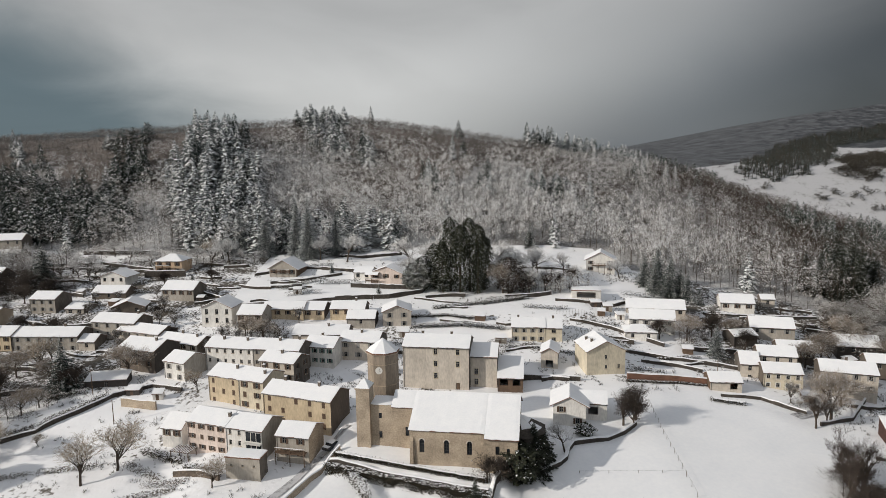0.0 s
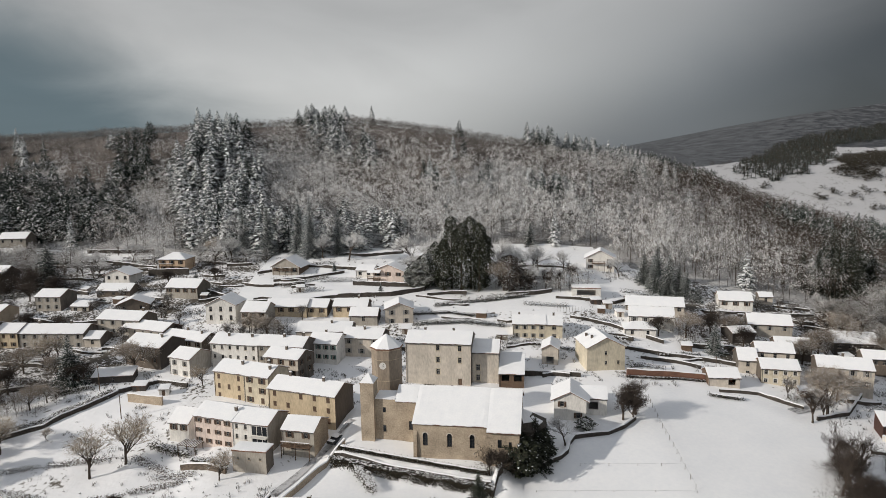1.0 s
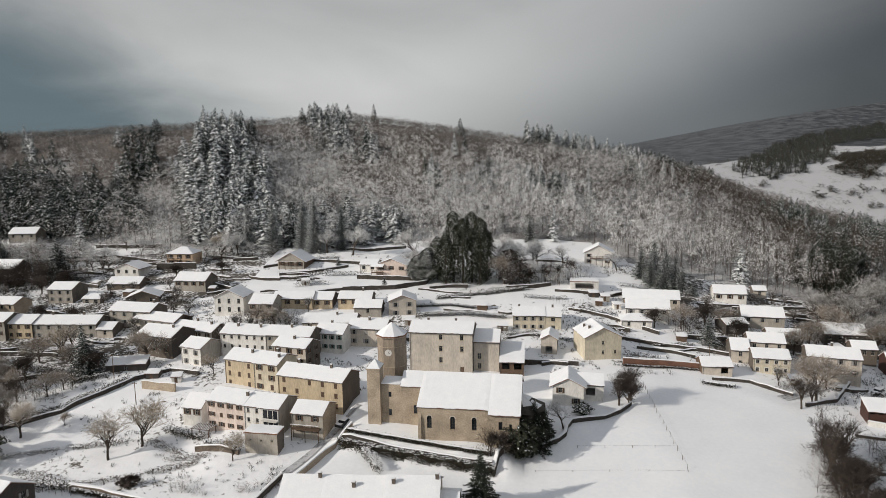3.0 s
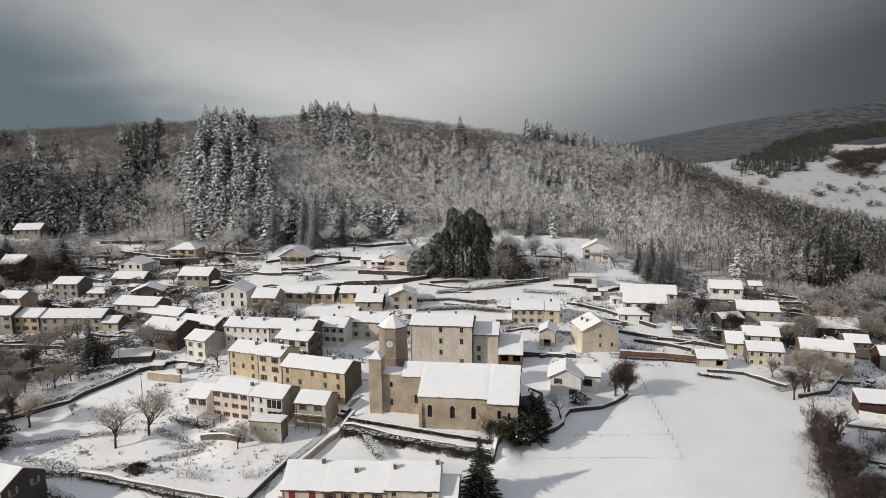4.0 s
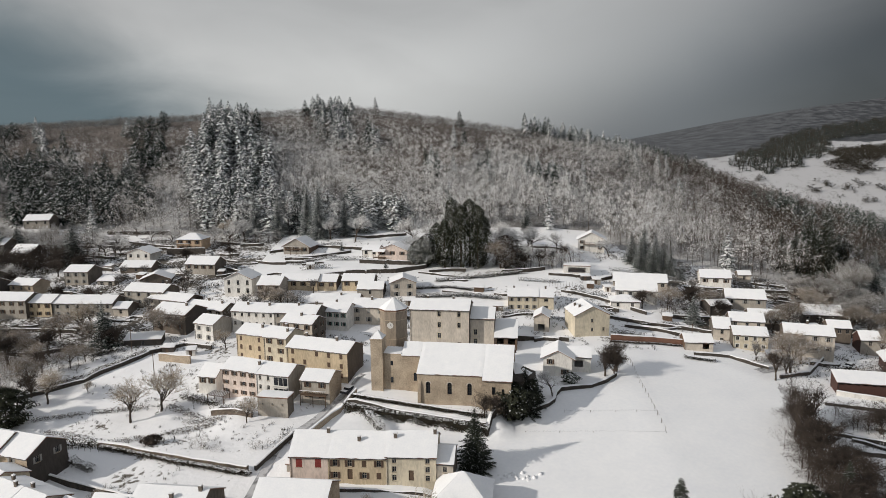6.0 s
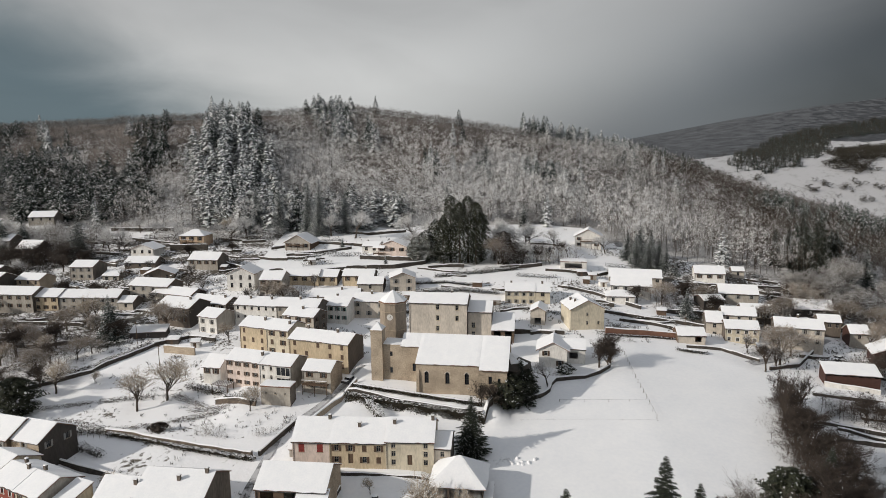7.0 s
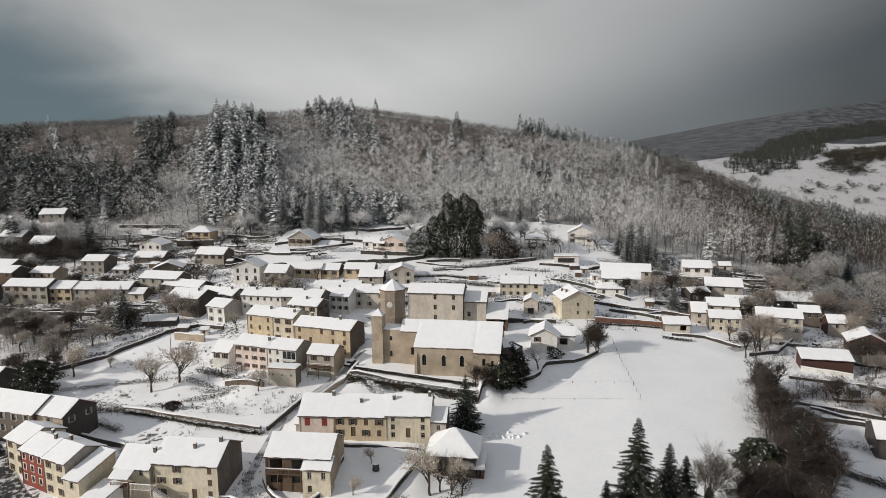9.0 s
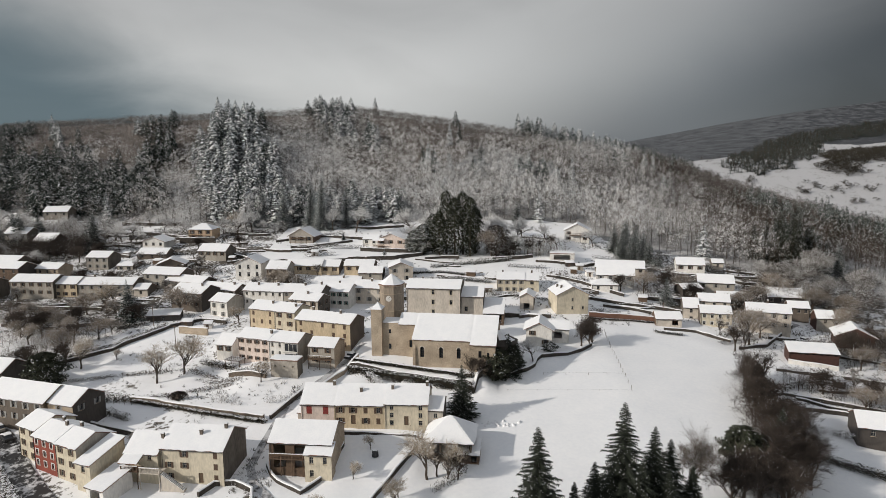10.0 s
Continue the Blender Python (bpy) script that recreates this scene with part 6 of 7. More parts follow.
def hedge(points, h, w, label, snow=0.4, name="hedge", density=62, mat=None):
    """A clipped or wild hedge of many small sprays with snow on top."""
    pts = along(points, 0.5)
    o = Vector((*pts[0], height(*pts[0])))
    ob = thing(name, pose(*o), label, "hedge", "hedges")
    g, s = Geo(), Geo()
    rnd = random.Random(int(abs(pts[0][0] * 10 + pts[0][1])))
    for x, y in pts:
        for _ in range(density):
            c = Vector((x + rnd.uniform(-1, 1) * w / 2, y + rnd.uniform(-1, 1) * w / 2, 0))
            c.z = height(x, y) + rnd.uniform(0, h)
            c -= o
            d = Vector((rnd.uniform(-1, 1), rnd.uniform(-1, 1), rnd.uniform(-0.2, 1))).normalized() * rnd.uniform(0.15, 0.42)
            e = d.orthogonal().normalized() * rnd.uniform(0.04, 0.12)
            g.face([c - e, c + e, c + d])
        for _ in range(int(density * snow * 0.5)):
            c = Vector((x + rnd.uniform(-1, 1) * w / 2, y + rnd.uniform(-1, 1) * w / 2, 0))
            c.z = height(x, y) + h * rnd.uniform(0.8, 1.06)
            c -= o
            a = rnd.uniform(0, 6.28)
            r = rnd.uniform(0.12, 0.36)
            s.face([c + Vector((math.cos(a + k), math.sin(a + k), rnd.uniform(-0.12, 0.12))) * r for k in (0, 2.1, 4.2)])
    tagged(part("foliage", g, mat or HEDGE, ob), kind="stuff")
    if snow > 1:
        s = Geo()
        for (x, y), (p, q) in zip(pts, pts[1:]):
            n = Vector((y - q, p - x, 0)).normalized() * w * rnd.uniform(0.3, 0.55)
            a, b = Vector((x, y, height(x, y) + h * 0.98)) - o, Vector((p, q, height(p, q) + h * 0.98)) - o
            t = Vector((0, 0, rnd.uniform(0.12, 0.22)))
            s.solid([a - n, b - n, b + n, a + n, a - n * 0.7 + t, b - n * 0.7 + t, b + n * 0.7 + t, a + n * 0.7 + t], [(3, 2, 1, 0), (4, 5, 6, 7), (0, 1, 5, 4), (1, 2, 6, 5), (2, 3, 7, 6), (3, 0, 4, 7)])
    if s.f:
        tagged(part("snow", s, SNOW, ob, "white snow"), kind="stuff")


hedge([(-23.5, 165.9), (-13.2, 162.6), (-3.3, 159.6), (6.6, 156.7)], 0.95, 0.9, "clipped hedge on the church terrace capped with snow", 1.5, density=90)
stone_wall([(-24.5, 164.6), (-13.1, 160.8), (-3.3, 157.9), (7.2, 154.8)], 2.0, "dark terrace wall below the church", DARK_STONE, 0.7)
hedge([(-24.9, 164.0), (-13.3, 160.2), (-3.5, 157.3), (7.2, 154.1)], 2.5, 1.4, "ivy and dark hedge over the terrace wall dusted with snow", 0.14, density=190)
stone_wall([(7.2, 154.2), (9.5, 158)], 1.4, "corner of the church terrace wall", DARK_STONE, 0.7)
hedge([(-19.5, 161.5), (-17.5, 158.5), (-16, 155.5)], 2.0, 2.0, "overgrown shrubs beside the terrace steps", 0.7)
stone_wall([(-112.7, 178.8), (-104.9, 182.3), (-97.7, 185), (-91.4, 192.9), (-87.4, 200.8)], 1.0, "dark wall along the orchard lane", DARK_STONE)
hedge([(-112.7, 179.8), (-104.9, 183.3), (-97.7, 186), (-92.0, 193.4), (-88.4, 200.8)], 1.7, 1.1, "dark hedge along the orchard lane", 0.12)
stone_wall([(-82.3, 195.7), (-72.3, 192.7)], 2.2, "beige stone garden wall", STONE)
stone_wall([(-87.4, 200.8), (-79, 206), (-70, 203)], 1.2, "low garden wall under snow", DARK_STONE)
stone_wall([(-77.5, 152.9), (-61.2, 147.1), (-41.6, 141.9)], 1.5, "weathered retaining wall below the orchard", RUBBLE, 0.8)
hedge([(-88, 150), (-80, 146.5), (-74, 143.5)], 1.5, 1.8, "dark shrubs behind the front row", 0.3)
stone_wall([(-84, 142.5), (-72, 137.5), (-62, 134)], 1.1, "dark garden wall behind the front row", DARK_STONE)
hedge([(-90, 157), (-84, 154.5), (-77, 152.8)], 1.6, 2.2, "dark shrubs at the orchard corner", 0.3)
hedge([(-76.1, 151.7), (-66, 148.4), (-58.3, 145.6), (-41.2, 141)], 1.0, 1.2, "brambles along the orchard wall", 0.25, density=80)
hedge([(-68, 176.5), (-62.3, 173.9), (-58, 171.2)], 1.5, 1.9, "dark brambles below the pink house", 0.35)
hedge([(-55.5, 168.2), (-50, 165.2), (-47, 163.2)], 1.2, 1.6, "dark brambles below the pink house", 0.35)
stone_wall([(-57.5, 166.6), (-51, 164.2), (-46.5, 162.2)], 1.3, "rubble wall below the pink house", RUBBLE)
for pts in ([(-70, 172.5), (-66, 169.5), (-61, 166.5)], [(-101, 167.6), (-95, 169), (-90.5, 170)], [(-88, 170.5), (-82, 171.2), (-76.7, 172.1)], [(-80, 154.5), (-73, 157), (-68, 158.8)], [(-66, 160), (-60, 161.2), (-55.3, 161.8)], [(-62.8, 164.5), (-58, 164), (-53.9, 163.4)], [(-95, 162), (-88, 160), (-82, 158)]):
    hedge(pts, 0.7, 2.2, "low dry grass and brambles in the orchard", 0.3, "brambles", 30, EAST)
stone_wall([(-40.3, 142.6), (-35.4, 154.2)], 1.2, "stone wall along the steep lane", DARK_STONE)
stone_wall([(-33.5, 152), (-28, 162), (-23, 168)], 1.1, "stone parapet of the church lane", STONE)
stone_wall([(47.7, 206.2), (62.4, 206.6), (76, 205.4)], 1.9, "long red-brown terrace wall above the field", TILE, 0.7)
hedge([(47.7, 205.2), (62.4, 205.7), (76, 204.4)], 0.5, 0.8, "low brown growth at the terrace wall", 0.2, mat=BRUSH)
hedge([(66.5, 196.4), (70, 195.6), (73.8, 194.9)], 0.9, 1.6, "dark brambles under snow at the head of the field", 1.5)
hedge([(-4.5, 256.2), (11.1, 259.5), (27.2, 263.5)], 1.3, 1.3, "dark hedge row across the snowy meadow", 0.5)
hedge([(-10.8, 242.3), (4.3, 243.1), (17.6, 240)], 1.5, 1.8, "dark wild hedge across the slope", 0.6)
hedge([(-14, 249.5), (0, 250.5), (8, 248)], 0.9, 1.0, "thin hedge in the snowy meadow", 0.6)
for pts, h in (([(-53.3, 323.7), (-36.9, 317.3), (-19.3, 322)], 1.1), ([(-165.6, 333), (-134, 331)], 1.6), ([(-150.8, 321.3), (-123.2, 308.1)], 1.4), ([(-50.9, 301.3), (-29.7, 295.4)], 1.2), ([(-67.7, 284.7), (-54.3, 287.1), (-41.5, 294.3)], 1.0),
               ([(-39.7, 265.9), (-20.6, 267), (-9.1, 271.2), (-6, 282)], 1.5), ([(-77, 296), (-60, 303), (-50, 301.5)], 0.9), ([(-123, 300), (-106, 299)], 2.6), ([(-36, 279), (-14, 276)], 1.6), ([(-90, 276), (-72, 262), (-62, 263)], 1.0),
               ([(-152, 258), (-130, 250), (-118, 251)], 0.9), ([(38, 262), (58, 259), (66, 265)], 0.9), ([(40, 246), (52, 241), (66, 231)], 0.9), ([(49, 226), (62, 222), (78, 219), (84, 217)], 1.1), ([(88, 256), (110, 257), (128, 259)], 0.8),
               ([(88, 186), (98, 190), (108, 201), (117, 211)], 1.0), ([(92, 172), (108, 170), (126, 166)], 0.8), ([(70, 199.5), (80, 199), (88, 192)], 0.8), ([(-60, 262), (-40, 262)], 0.7), ([(-16, 210), (-14, 214)], 1.2),
               ([(13, 207), (24, 206.5), (35, 205)], 1.4), ([(-150, 224), (-128, 222), (-112, 224)], 1.2), ([(-150, 216), (-132, 213)], 0.9), ([(-146, 208), (-126, 203), (-114, 206)], 1.0), ([(-33, 134.6), (-18, 133.5), (-2, 132.2)], 0.5), ([(-5, 130), (-9.8, 120.6), (-13.2, 114.2), (-17, 106)], 1.0),
               ([(-36.3, 124.6), (-34.5, 121), (-32.7, 118.9), (-27.5, 115.2), (-23.1, 120.4), (-21.4, 129.6)], 0.9), ([(-47, 115), (-44.9, 118.3), (-41, 118.6), (-37, 116), (-35.5, 110)], 1.0), ([(83.7, 151.4), (95.7, 150.4), (110, 147)], 1.0), ([(86, 158), (99.5, 154.7), (114, 151)], 0.9)):
    stone_wall(pts, h, "low dry-stone wall topped with snow")
stone_wall([(12.2, 160.9), (16, 161.6), (19.5, 163.9), (22.5, 165.8), (24.3, 167.8), (25.3, 171), (26.9, 173.4), (30.5, 174.2), (34.7, 174.9), (39, 177.5), (42.7, 181.4)], 0.9, "dark curving garden wall round the chalet", DARK_STONE, 0.7)
for k, pts in enumerate([[(-58, 281), (-47, 288)], [(-126, 282), (-110, 279)], [(-110, 262), (-92, 258)], [(-92, 252), (-84, 257)], [(72, 232), (86, 230)], [(48, 234), (53, 228)], [(104, 215), (116, 222)], [(-112, 214), (-100, 216)], [(-124, 212), (-112, 209)],
                         [(-105, 200), (-96, 204)], [(-130, 182), (-116, 190)], [(86, 195), (92, 199)], [(88, 160), (96, 166)], [(84, 142), (96, 138)], [(-176, 276), (-160, 280)], [(-150, 296), (-140, 300)], [(-190, 290), (-180, 296)], [(-60, 229), (-50, 231)],
                         [(100, 248), (112, 252)], [(120, 250), (136, 246)], [(128, 214), (138, 220)], [(14, 222), (19, 228)], [(-22, 228), (-12, 232)], [(-8, 225), (8, 227)], [(-2, 116), (4, 122)], [(82, 110), (92, 104)]]):
    hedge(pts, 1.2 + 0.25 * (k % 4), 1.8 + 0.4 * (k % 3), "wild winter shrubs dusted with snow", 0.45, "shrubs", 30)


def wire_fence(points, gap=2.4, tall=1.1):
    pts = along(points, gap)
    o = Vector((*pts[0], height(*pts[0])))
    ob = thing("wire_fence", pose(*o), "thin wire fence with wooden posts in the snow", "fence", "field fences")
    post = Geo()
    post.tube([(0, 0, -0.4), (0, 0, tall)], [0.05, 0.04], 5)
    me = post.mesh("post", [WOOD])
    tops = []
    for x, y in pts:
        p = part("post", me, None, ob)
        p.location = Vector((x, y, height(x, y))) - o
        tops.append(p.location.copy())
    for z in (tall * 0.86,):
        g = Geo()
        g.tube([t + Vector((0, 0, z)) for t in tops], [0.012] * len(tops), 3)
        part("wire", g, METAL, ob)


wire_fence([(49.3, 192.7), (47.9, 177.8), (47.2, 161.8), (47.1, 155.7)])
wire_fence([(26.1, 163.1), (37.9, 162.9), (47.6, 162.9)], 4.6, 0.6)
wire_fence([(16, 155.3), (31, 155.1), (47, 154.8)], 7.5, 0.35)

stone_wall([(98.5, 178.2), (111.2, 175.0)], 1.2, "pale rendered base wall below the red shed", WHITE, 0.4)


# ---- lanes ----
def road(points, width, mat, name="road"):
    """A slushy lane laid over the snow."""
    pts = along(points, 1.5)
    g = Geo()
    rows = []
    for i, (x, y) in enumerate(pts):
        a, b = pts[max(i - 1, 0)], pts[min(i + 1, len(pts) - 1)]
        d = Vector((b[0] - a[0], b[1] - a[1])).normalized()
        rows.append([(x - d.y * width * s, y + d.x * width * s) for s in (-0.5, -0.25, 0, 0.25, 0.5)])
    k = len(rows[0])
    g.v = [(x, y, height(x, y) + 0.16 + 0.35 * noise.noise((x * 0.11, y * 0.11, 0))) for r in rows for x, y in r]
    for i in range(len(rows) - 1):
        for j in range(k - 1):
            p = i * k + j
            g.f.append((p, p + 1, p + k + 1, p + k))
            g.s.append(0)
    tagged(new(name, g.mesh(name, [mat], True)), "slushy lane with wheel tracks through the snow", "road", kind="structure")


road([(-104, 142), (-97.7, 136), (-91, 128.6), (-84.7, 122), (-74, 112.2), (-62, 101)], 4.6, WET_ROAD)
hedge([(-99, 130.5), (-92, 123.5), (-84, 115.8), (-76, 108.5)], 1.7, 2.6, "dark wild hedge along the road", 0.3, density=110)
road([(-22.8, 178.6), (-27.2, 170.8), (-31, 162.8), (-34.7, 156.6), (-37.8, 150), (-38.4, 142), (-39.4, 132), (-39.6, 124), (-37.5, 119), (-33, 113.5), (-31, 104)], 1.7, SLUSH)
road([(84, 190), (96, 196), (108, 205), (120, 214)], 3.0, SLUSH)


# ---- parked cars ----
def car(x, y, turn, paint, label):
    ob = thing("car", pose(x, y, height(x, y) + 0.12, 0, 0, turn), label, "car", "parked cars")

    def side(profile, w0, w1):
        g = Geo()
        n = len(profile)
        g.solid([(px, w0, pz) for px, pz in profile] + [(px, w1, pz) for px, pz in profile], [tuple(range(n)), tuple(range(2 * n - 1, n - 1, -1))] + [(k, n + k, n + (k + 1) % n, (k + 1) % n) for k in range(n)])
        return g

    part("body", side([(-2.0, 0.35), (-2.05, 0.75), (-1.9, 0.9), (-1.1, 0.98), (1.75, 0.98), (2.0, 0.85), (2.0, 0.35)], -0.85, 0.85), paint, ob)
    part("cabin", side([(-1.1, 0.98), (-0.45, 1.45), (1.1, 1.45), (1.75, 0.98)], -0.74, 0.74), GLASS, ob, "dark windows")
    s = Geo()
    snow_sheet(s, (-0.6, -0.76, 1.46), (1.2, -0.76, 1.46), (1.2, 0.76, 1.46), (-0.6, 0.76, 1.46), 0.18, 2)
    part("roof_snow", s, ROOF_SNOW, ob)
    s = Geo()
    snow_sheet(s, (-1.95, -0.8, 0.94), (-1.05, -0.8, 1.0), (-1.05, 0.8, 1.0), (-1.95, 0.8, 0.94), 0.1, 3)
    part("bonnet_snow", s, ROOF_SNOW, ob)
    for wx in (-1.25, 1.25):
        for wy in (-0.86, 0.7):
            g = Geo()
            ring = [(wx + 0.32 * math.cos(a), wy, 0.32 + 0.32 * math.sin(a)) for a in np.linspace(0, 2 * math.pi, 13)[:-1]]
            g.solid(ring + [(p, q + 0.16, r) for p, q, r in ring], [tuple(range(12)), tuple(range(23, 11, -1))] + [(k, 12 + k, 12 + (k + 1) % 12, (k + 1) % 12) for k in range(12)])
            part("wheel", g, METAL, ob)


car(-25.5, 171.5, 60, METAL, "small dark car parked beside the church lane")
car(113.0, 196.5, 30, METAL, "dark car under snow beside the shed")
car(-97.5, 136.5, -42, METAL, "dark car under snow at the road")
car(-102.0, 140.5, -42, GREY, "grey car under snow at the road")


# ---- balconies, porches, garden fittings ----
def balcony(x, y, z, turn, w, d, label, roof=0.0, mat=None):
    """A timber balcony on posts, with a slatted railing."""
    mat = mat or WOOD
    ob = thing("balcony", pose(x, y, z, 0, 0, turn), label, "balcony")
    g = Geo()
    g.box((0, -d, -0.16), (w, 0.1, 0))
    part("deck", g, mat, ob)
    n = max(2, int(w / 2.2) + 1)
    for k in range(n):
        g = Geo()
        px = 0.06 + (w - 0.2) * k / (n - 1)
        g.box((px, -d + 0.02, -3.6), (px + 0.14, -d + 0.16, 1.0))
        part("post", g, mat, ob)
    g = Geo()
    g.box((0, -d + 0.02, 0.95), (w, -d + 0.12, 1.03))
    part("rail", g, mat, ob)
    s = Geo()
    s.box((0, -d + 0.0, 1.034), (w, -d + 0.14, 1.13))
    part("rail_snow", s, ROOF_SNOW, ob)
    me = Geo()
    me.box((0, 0, 0.004), (0.05, 0.04, 0.945))
    slat = me.mesh("slat", [mat])
    for k in range(int(w / 0.28)):
        p = part("slat", slat, None, ob)
        p.location = (0.1 + k * 0.28, -d + 0.05, 0)
    if roof:
        tile, snow = Geo(), []
        roof_plane(tile, snow, (-0.2, -d - 0.3, roof), (w + 0.2, -d - 0.3, roof), (w + 0.2, 0, roof + 0.9), (-0.2, 0, roof + 0.9), 21)
        put_roof("porch_roof", tile, snow, ob)


balcony(-36.2, 168.8, 5.4, -13, 6.6, 1.4, "timber balcony with a slatted railing on the stone house")
balcony(-62.6, 119.9, -0.6, -8, 3.6, 2.2, "timber porch under a snowy lean-to roof", 1.7)
balcony(-58.6, 119.4, -0.7, -8, 4.2, 2.4, "pale masonry balcony with snow on its railing", mat=BEIGE)
balcony(-34.6, 121.7, 0.4, -6, 7.0, 1.3, "timber gallery along the barn house")
balcony(-119.4, 303.3, 22.2, -5, 6.0, 1.2, "timber balcony on the orange house")
balcony(-69.5, 294, 21.6, -12, 8.0, 1.3, "timber balcony across the chalet front")
balcony(58.5, 296.5, 21.8, -14, 7.5, 1.3, "timber balcony on the white hillside house")
balcony(-30.5, 283.6, 19.4, -16, 5.0, 1.6, "villa terrace with a railing under snow", 2.4)


def outside_stair(x, y, z, turn, drop, wide):
    """A stone stair that falls along its x from the height z, with snow on every step."""
    ob = thing("outside_stair", pose(x, y, z, 0, 0, turn), "pale stone stair with snow lying on its steps", "stair")
    n = int(drop / 0.18)
    for k in range(n):
        g = Geo()
        g.box((k * 0.27, 0, -drop - 0.3), (k * 0.27 + 0.265, wide, -0.18 * (k + 1)))
        st = part("step", g, BEIGE, ob)
        g = Geo()
        g.box((k * 0.27 + 0.02, 0.03, -0.18 * (k + 1) + 0.004), (k * 0.27 + 0.25, wide - 0.03, -0.18 * (k + 1) + 0.09))
        part("step_snow", g, ROOF_SNOW, st)
    g = Geo()
    g.tube([(0, 0, 0.9), (n * 0.27, 0, 0.9 - drop)], [0.03, 0.03], 5)
    for k in range(0, n + 1, 4):
        g.tube([(k * 0.27, 0, 0.9 - 0.18 * k), (k * 0.27, 0, -0.18 * k)], [0.02, 0.02], 4)
    part("railing", g, METAL, ob, "thin dark metal railing")


outside_stair(-54.6, 116.6, -0.75, -8, 3.2, 1.1)


def loggia():
    """The glazed corner of the renovated white house."""
    ob = thing("glazed_loggia", modern.matrix_world.copy(), "dark glazed loggia in a white frame", "loggia")
    H = 7.0 + 1.6
    for z in (H - 2.7, H - 5.2):
        g = Geo()
        wall_face(g, (4.9, -0.12, z), (1, 0, 0), (0, -1, 0), 4.0, 2.3, [(0.15, 0.15, 1.3, 2.15), (1.42, 0.15, 2.6, 2.15), (2.72, 0.15, 3.85, 2.15)], 0.1)
        fr = part("frame", g.weld(), FRAME, ob)
        for x in (5.05, 6.32, 7.62):
            g = Geo()
            g.box((x, -0.08, z + 0.15), (x + 1.15, -0.05, z + 2.15))
            part("pane", g, GLASS, fr)
    g = Geo()
    g.box((4.9, -0.9, H - 3.0), (8.9, -0.14, H - 2.82))
    part("balcony_slab", g, FRAME, ob)


loggia()


def pergola(x, y, turn, w, d, h):
    ob = thing("pergola", pose(x, y, height(x, y), 0, 0, turn), "wooden pergola with snow on its slats", "pergola")
    for px in (0, w):
        for py in (0, d):
            g = Geo()
            g.box((px - 0.07, py - 0.07, -0.5), (px + 0.07, py + 0.07, h))
            part("post", g, WOOD, ob)
    for py in (0, d):
        g = Geo()
        g.box((-0.3, py - 0.06, h + 0.004), (w + 0.3, py + 0.06, h + 0.16))
        part("beam", g, WOOD, ob)
    for k in range(9):
        g = Geo()
        px = w * k / 8
        g.box((px - 0.05, -0.4, h + 0.164), (px + 0.05, d + 0.4, h + 0.28))
        sl = part("slat", g, WOOD, ob)
        g = Geo()
        g.box((px - 0.06, -0.4, h + 0.284), (px + 0.06, d + 0.4, h + 0.36))
        part("slat_snow", g, ROOF_SNOW, sl)


pergola(-60.5, 172.6, -18, 4.5, 2.6, 2.5)


def composter(x, y):
    ob = thing("compost_bin", pose(x, y, height(x, y)), "dark compost bin capped with snow", "bin")
    g = Geo()
    prism_ring(g, 0, 0, 0.75, -0.1, 1.3, 8, r1=0.6)
    part("bin", g, METAL, ob)
    g = Geo()
    prism_ring(g, 0, 0, 0.7, 1.304, 1.6, 8, r1=0.4)
    part("snow_cap", g, ROOF_SNOW, ob)


composter(-14.3, 126.0)


def pole(x, y, h):
    ob = thing("utility_pole", pose(x, y, height(x, y)), "thin wooden utility pole", "pole", "utility poles")
    g = Geo()
    g.tube([(0, 0, -0.5), (0, 0, h)], [0.12, 0.08], 6)
    part("shaft", g, WOOD, ob)
    g = Geo()
    g.box((-0.6, -0.05, h - 0.5), (0.6, 0.05, h - 0.4))
    part("crossarm", g, WOOD, ob)


for p in ((72.3, 207.5, 6.5), (-93.5, 203, 7), (98, 199, 7), (-80, 187, 6)):
    pole(*p)


# ---- thickets ----
def thicket(name, label, line, wide, count, low, high, seed, temps, mat=None):
    rnd = random.Random(seed)
    pts = along(line, 0.7)
    spots = []
    for _ in range(count):
        x, y = rnd.choice(pts)
        h = rnd.uniform(low, high)
        spots.append((x + rnd.uniform(-wide, wide), y + rnd.uniform(-wide, wide), h, h * rnd.uniform(1.1, 1.7), rnd.randrange(8)))
    plant(name, label, temps, spots, (BARK, mat or TWIG, FROST), "thicket")


brushy = [sparse_tree(s + 60, 0.012, 20, 16, 0.6, 0.06, 0.007, 0.75) for s in range(8)]
hedge([(79, 130.5), (84.5, 127.3), (90.4, 124), (102, 118)], 1.7, 1.2, "dark clipped hedge beside the stream", 0.3, density=150)
thicket("hedgerow_thicket", "dense brown leafless thicket along the field", [(79, 163), (77.5, 157), (75.5, 150)], 1.2, 44, 2.5, 6, 1, brushy, BRUSH)
thicket("stream_thicket", "dense brown leafless thicket by the stream", [(74.5, 147), (73.5, 140), (73, 134), (69.5, 127), (64, 120), (59, 117)], 3.8, 190, 3, 8, 2, brushy, BRUSH)
thicket("orchard_thicket", "brown leafless scrub beside the orchard", [(-142, 198), (-128, 194), (-114, 200), (-104, 206)], 8, 80, 2.5, 6, 4, brushy, EAST)
thicket("lane_thicket", "leafless bushes along the western lane", [(-132, 182), (-118, 188), (-104, 192)], 4, 60, 1.5, 4.5, 5, brushy, EAST)
thicket("apse_thicket", "leafless bushes beside the church", [(7.5, 156), (11, 159.5), (15, 162)], 1.6, 26, 3, 7, 6, brushy, BRUSH)
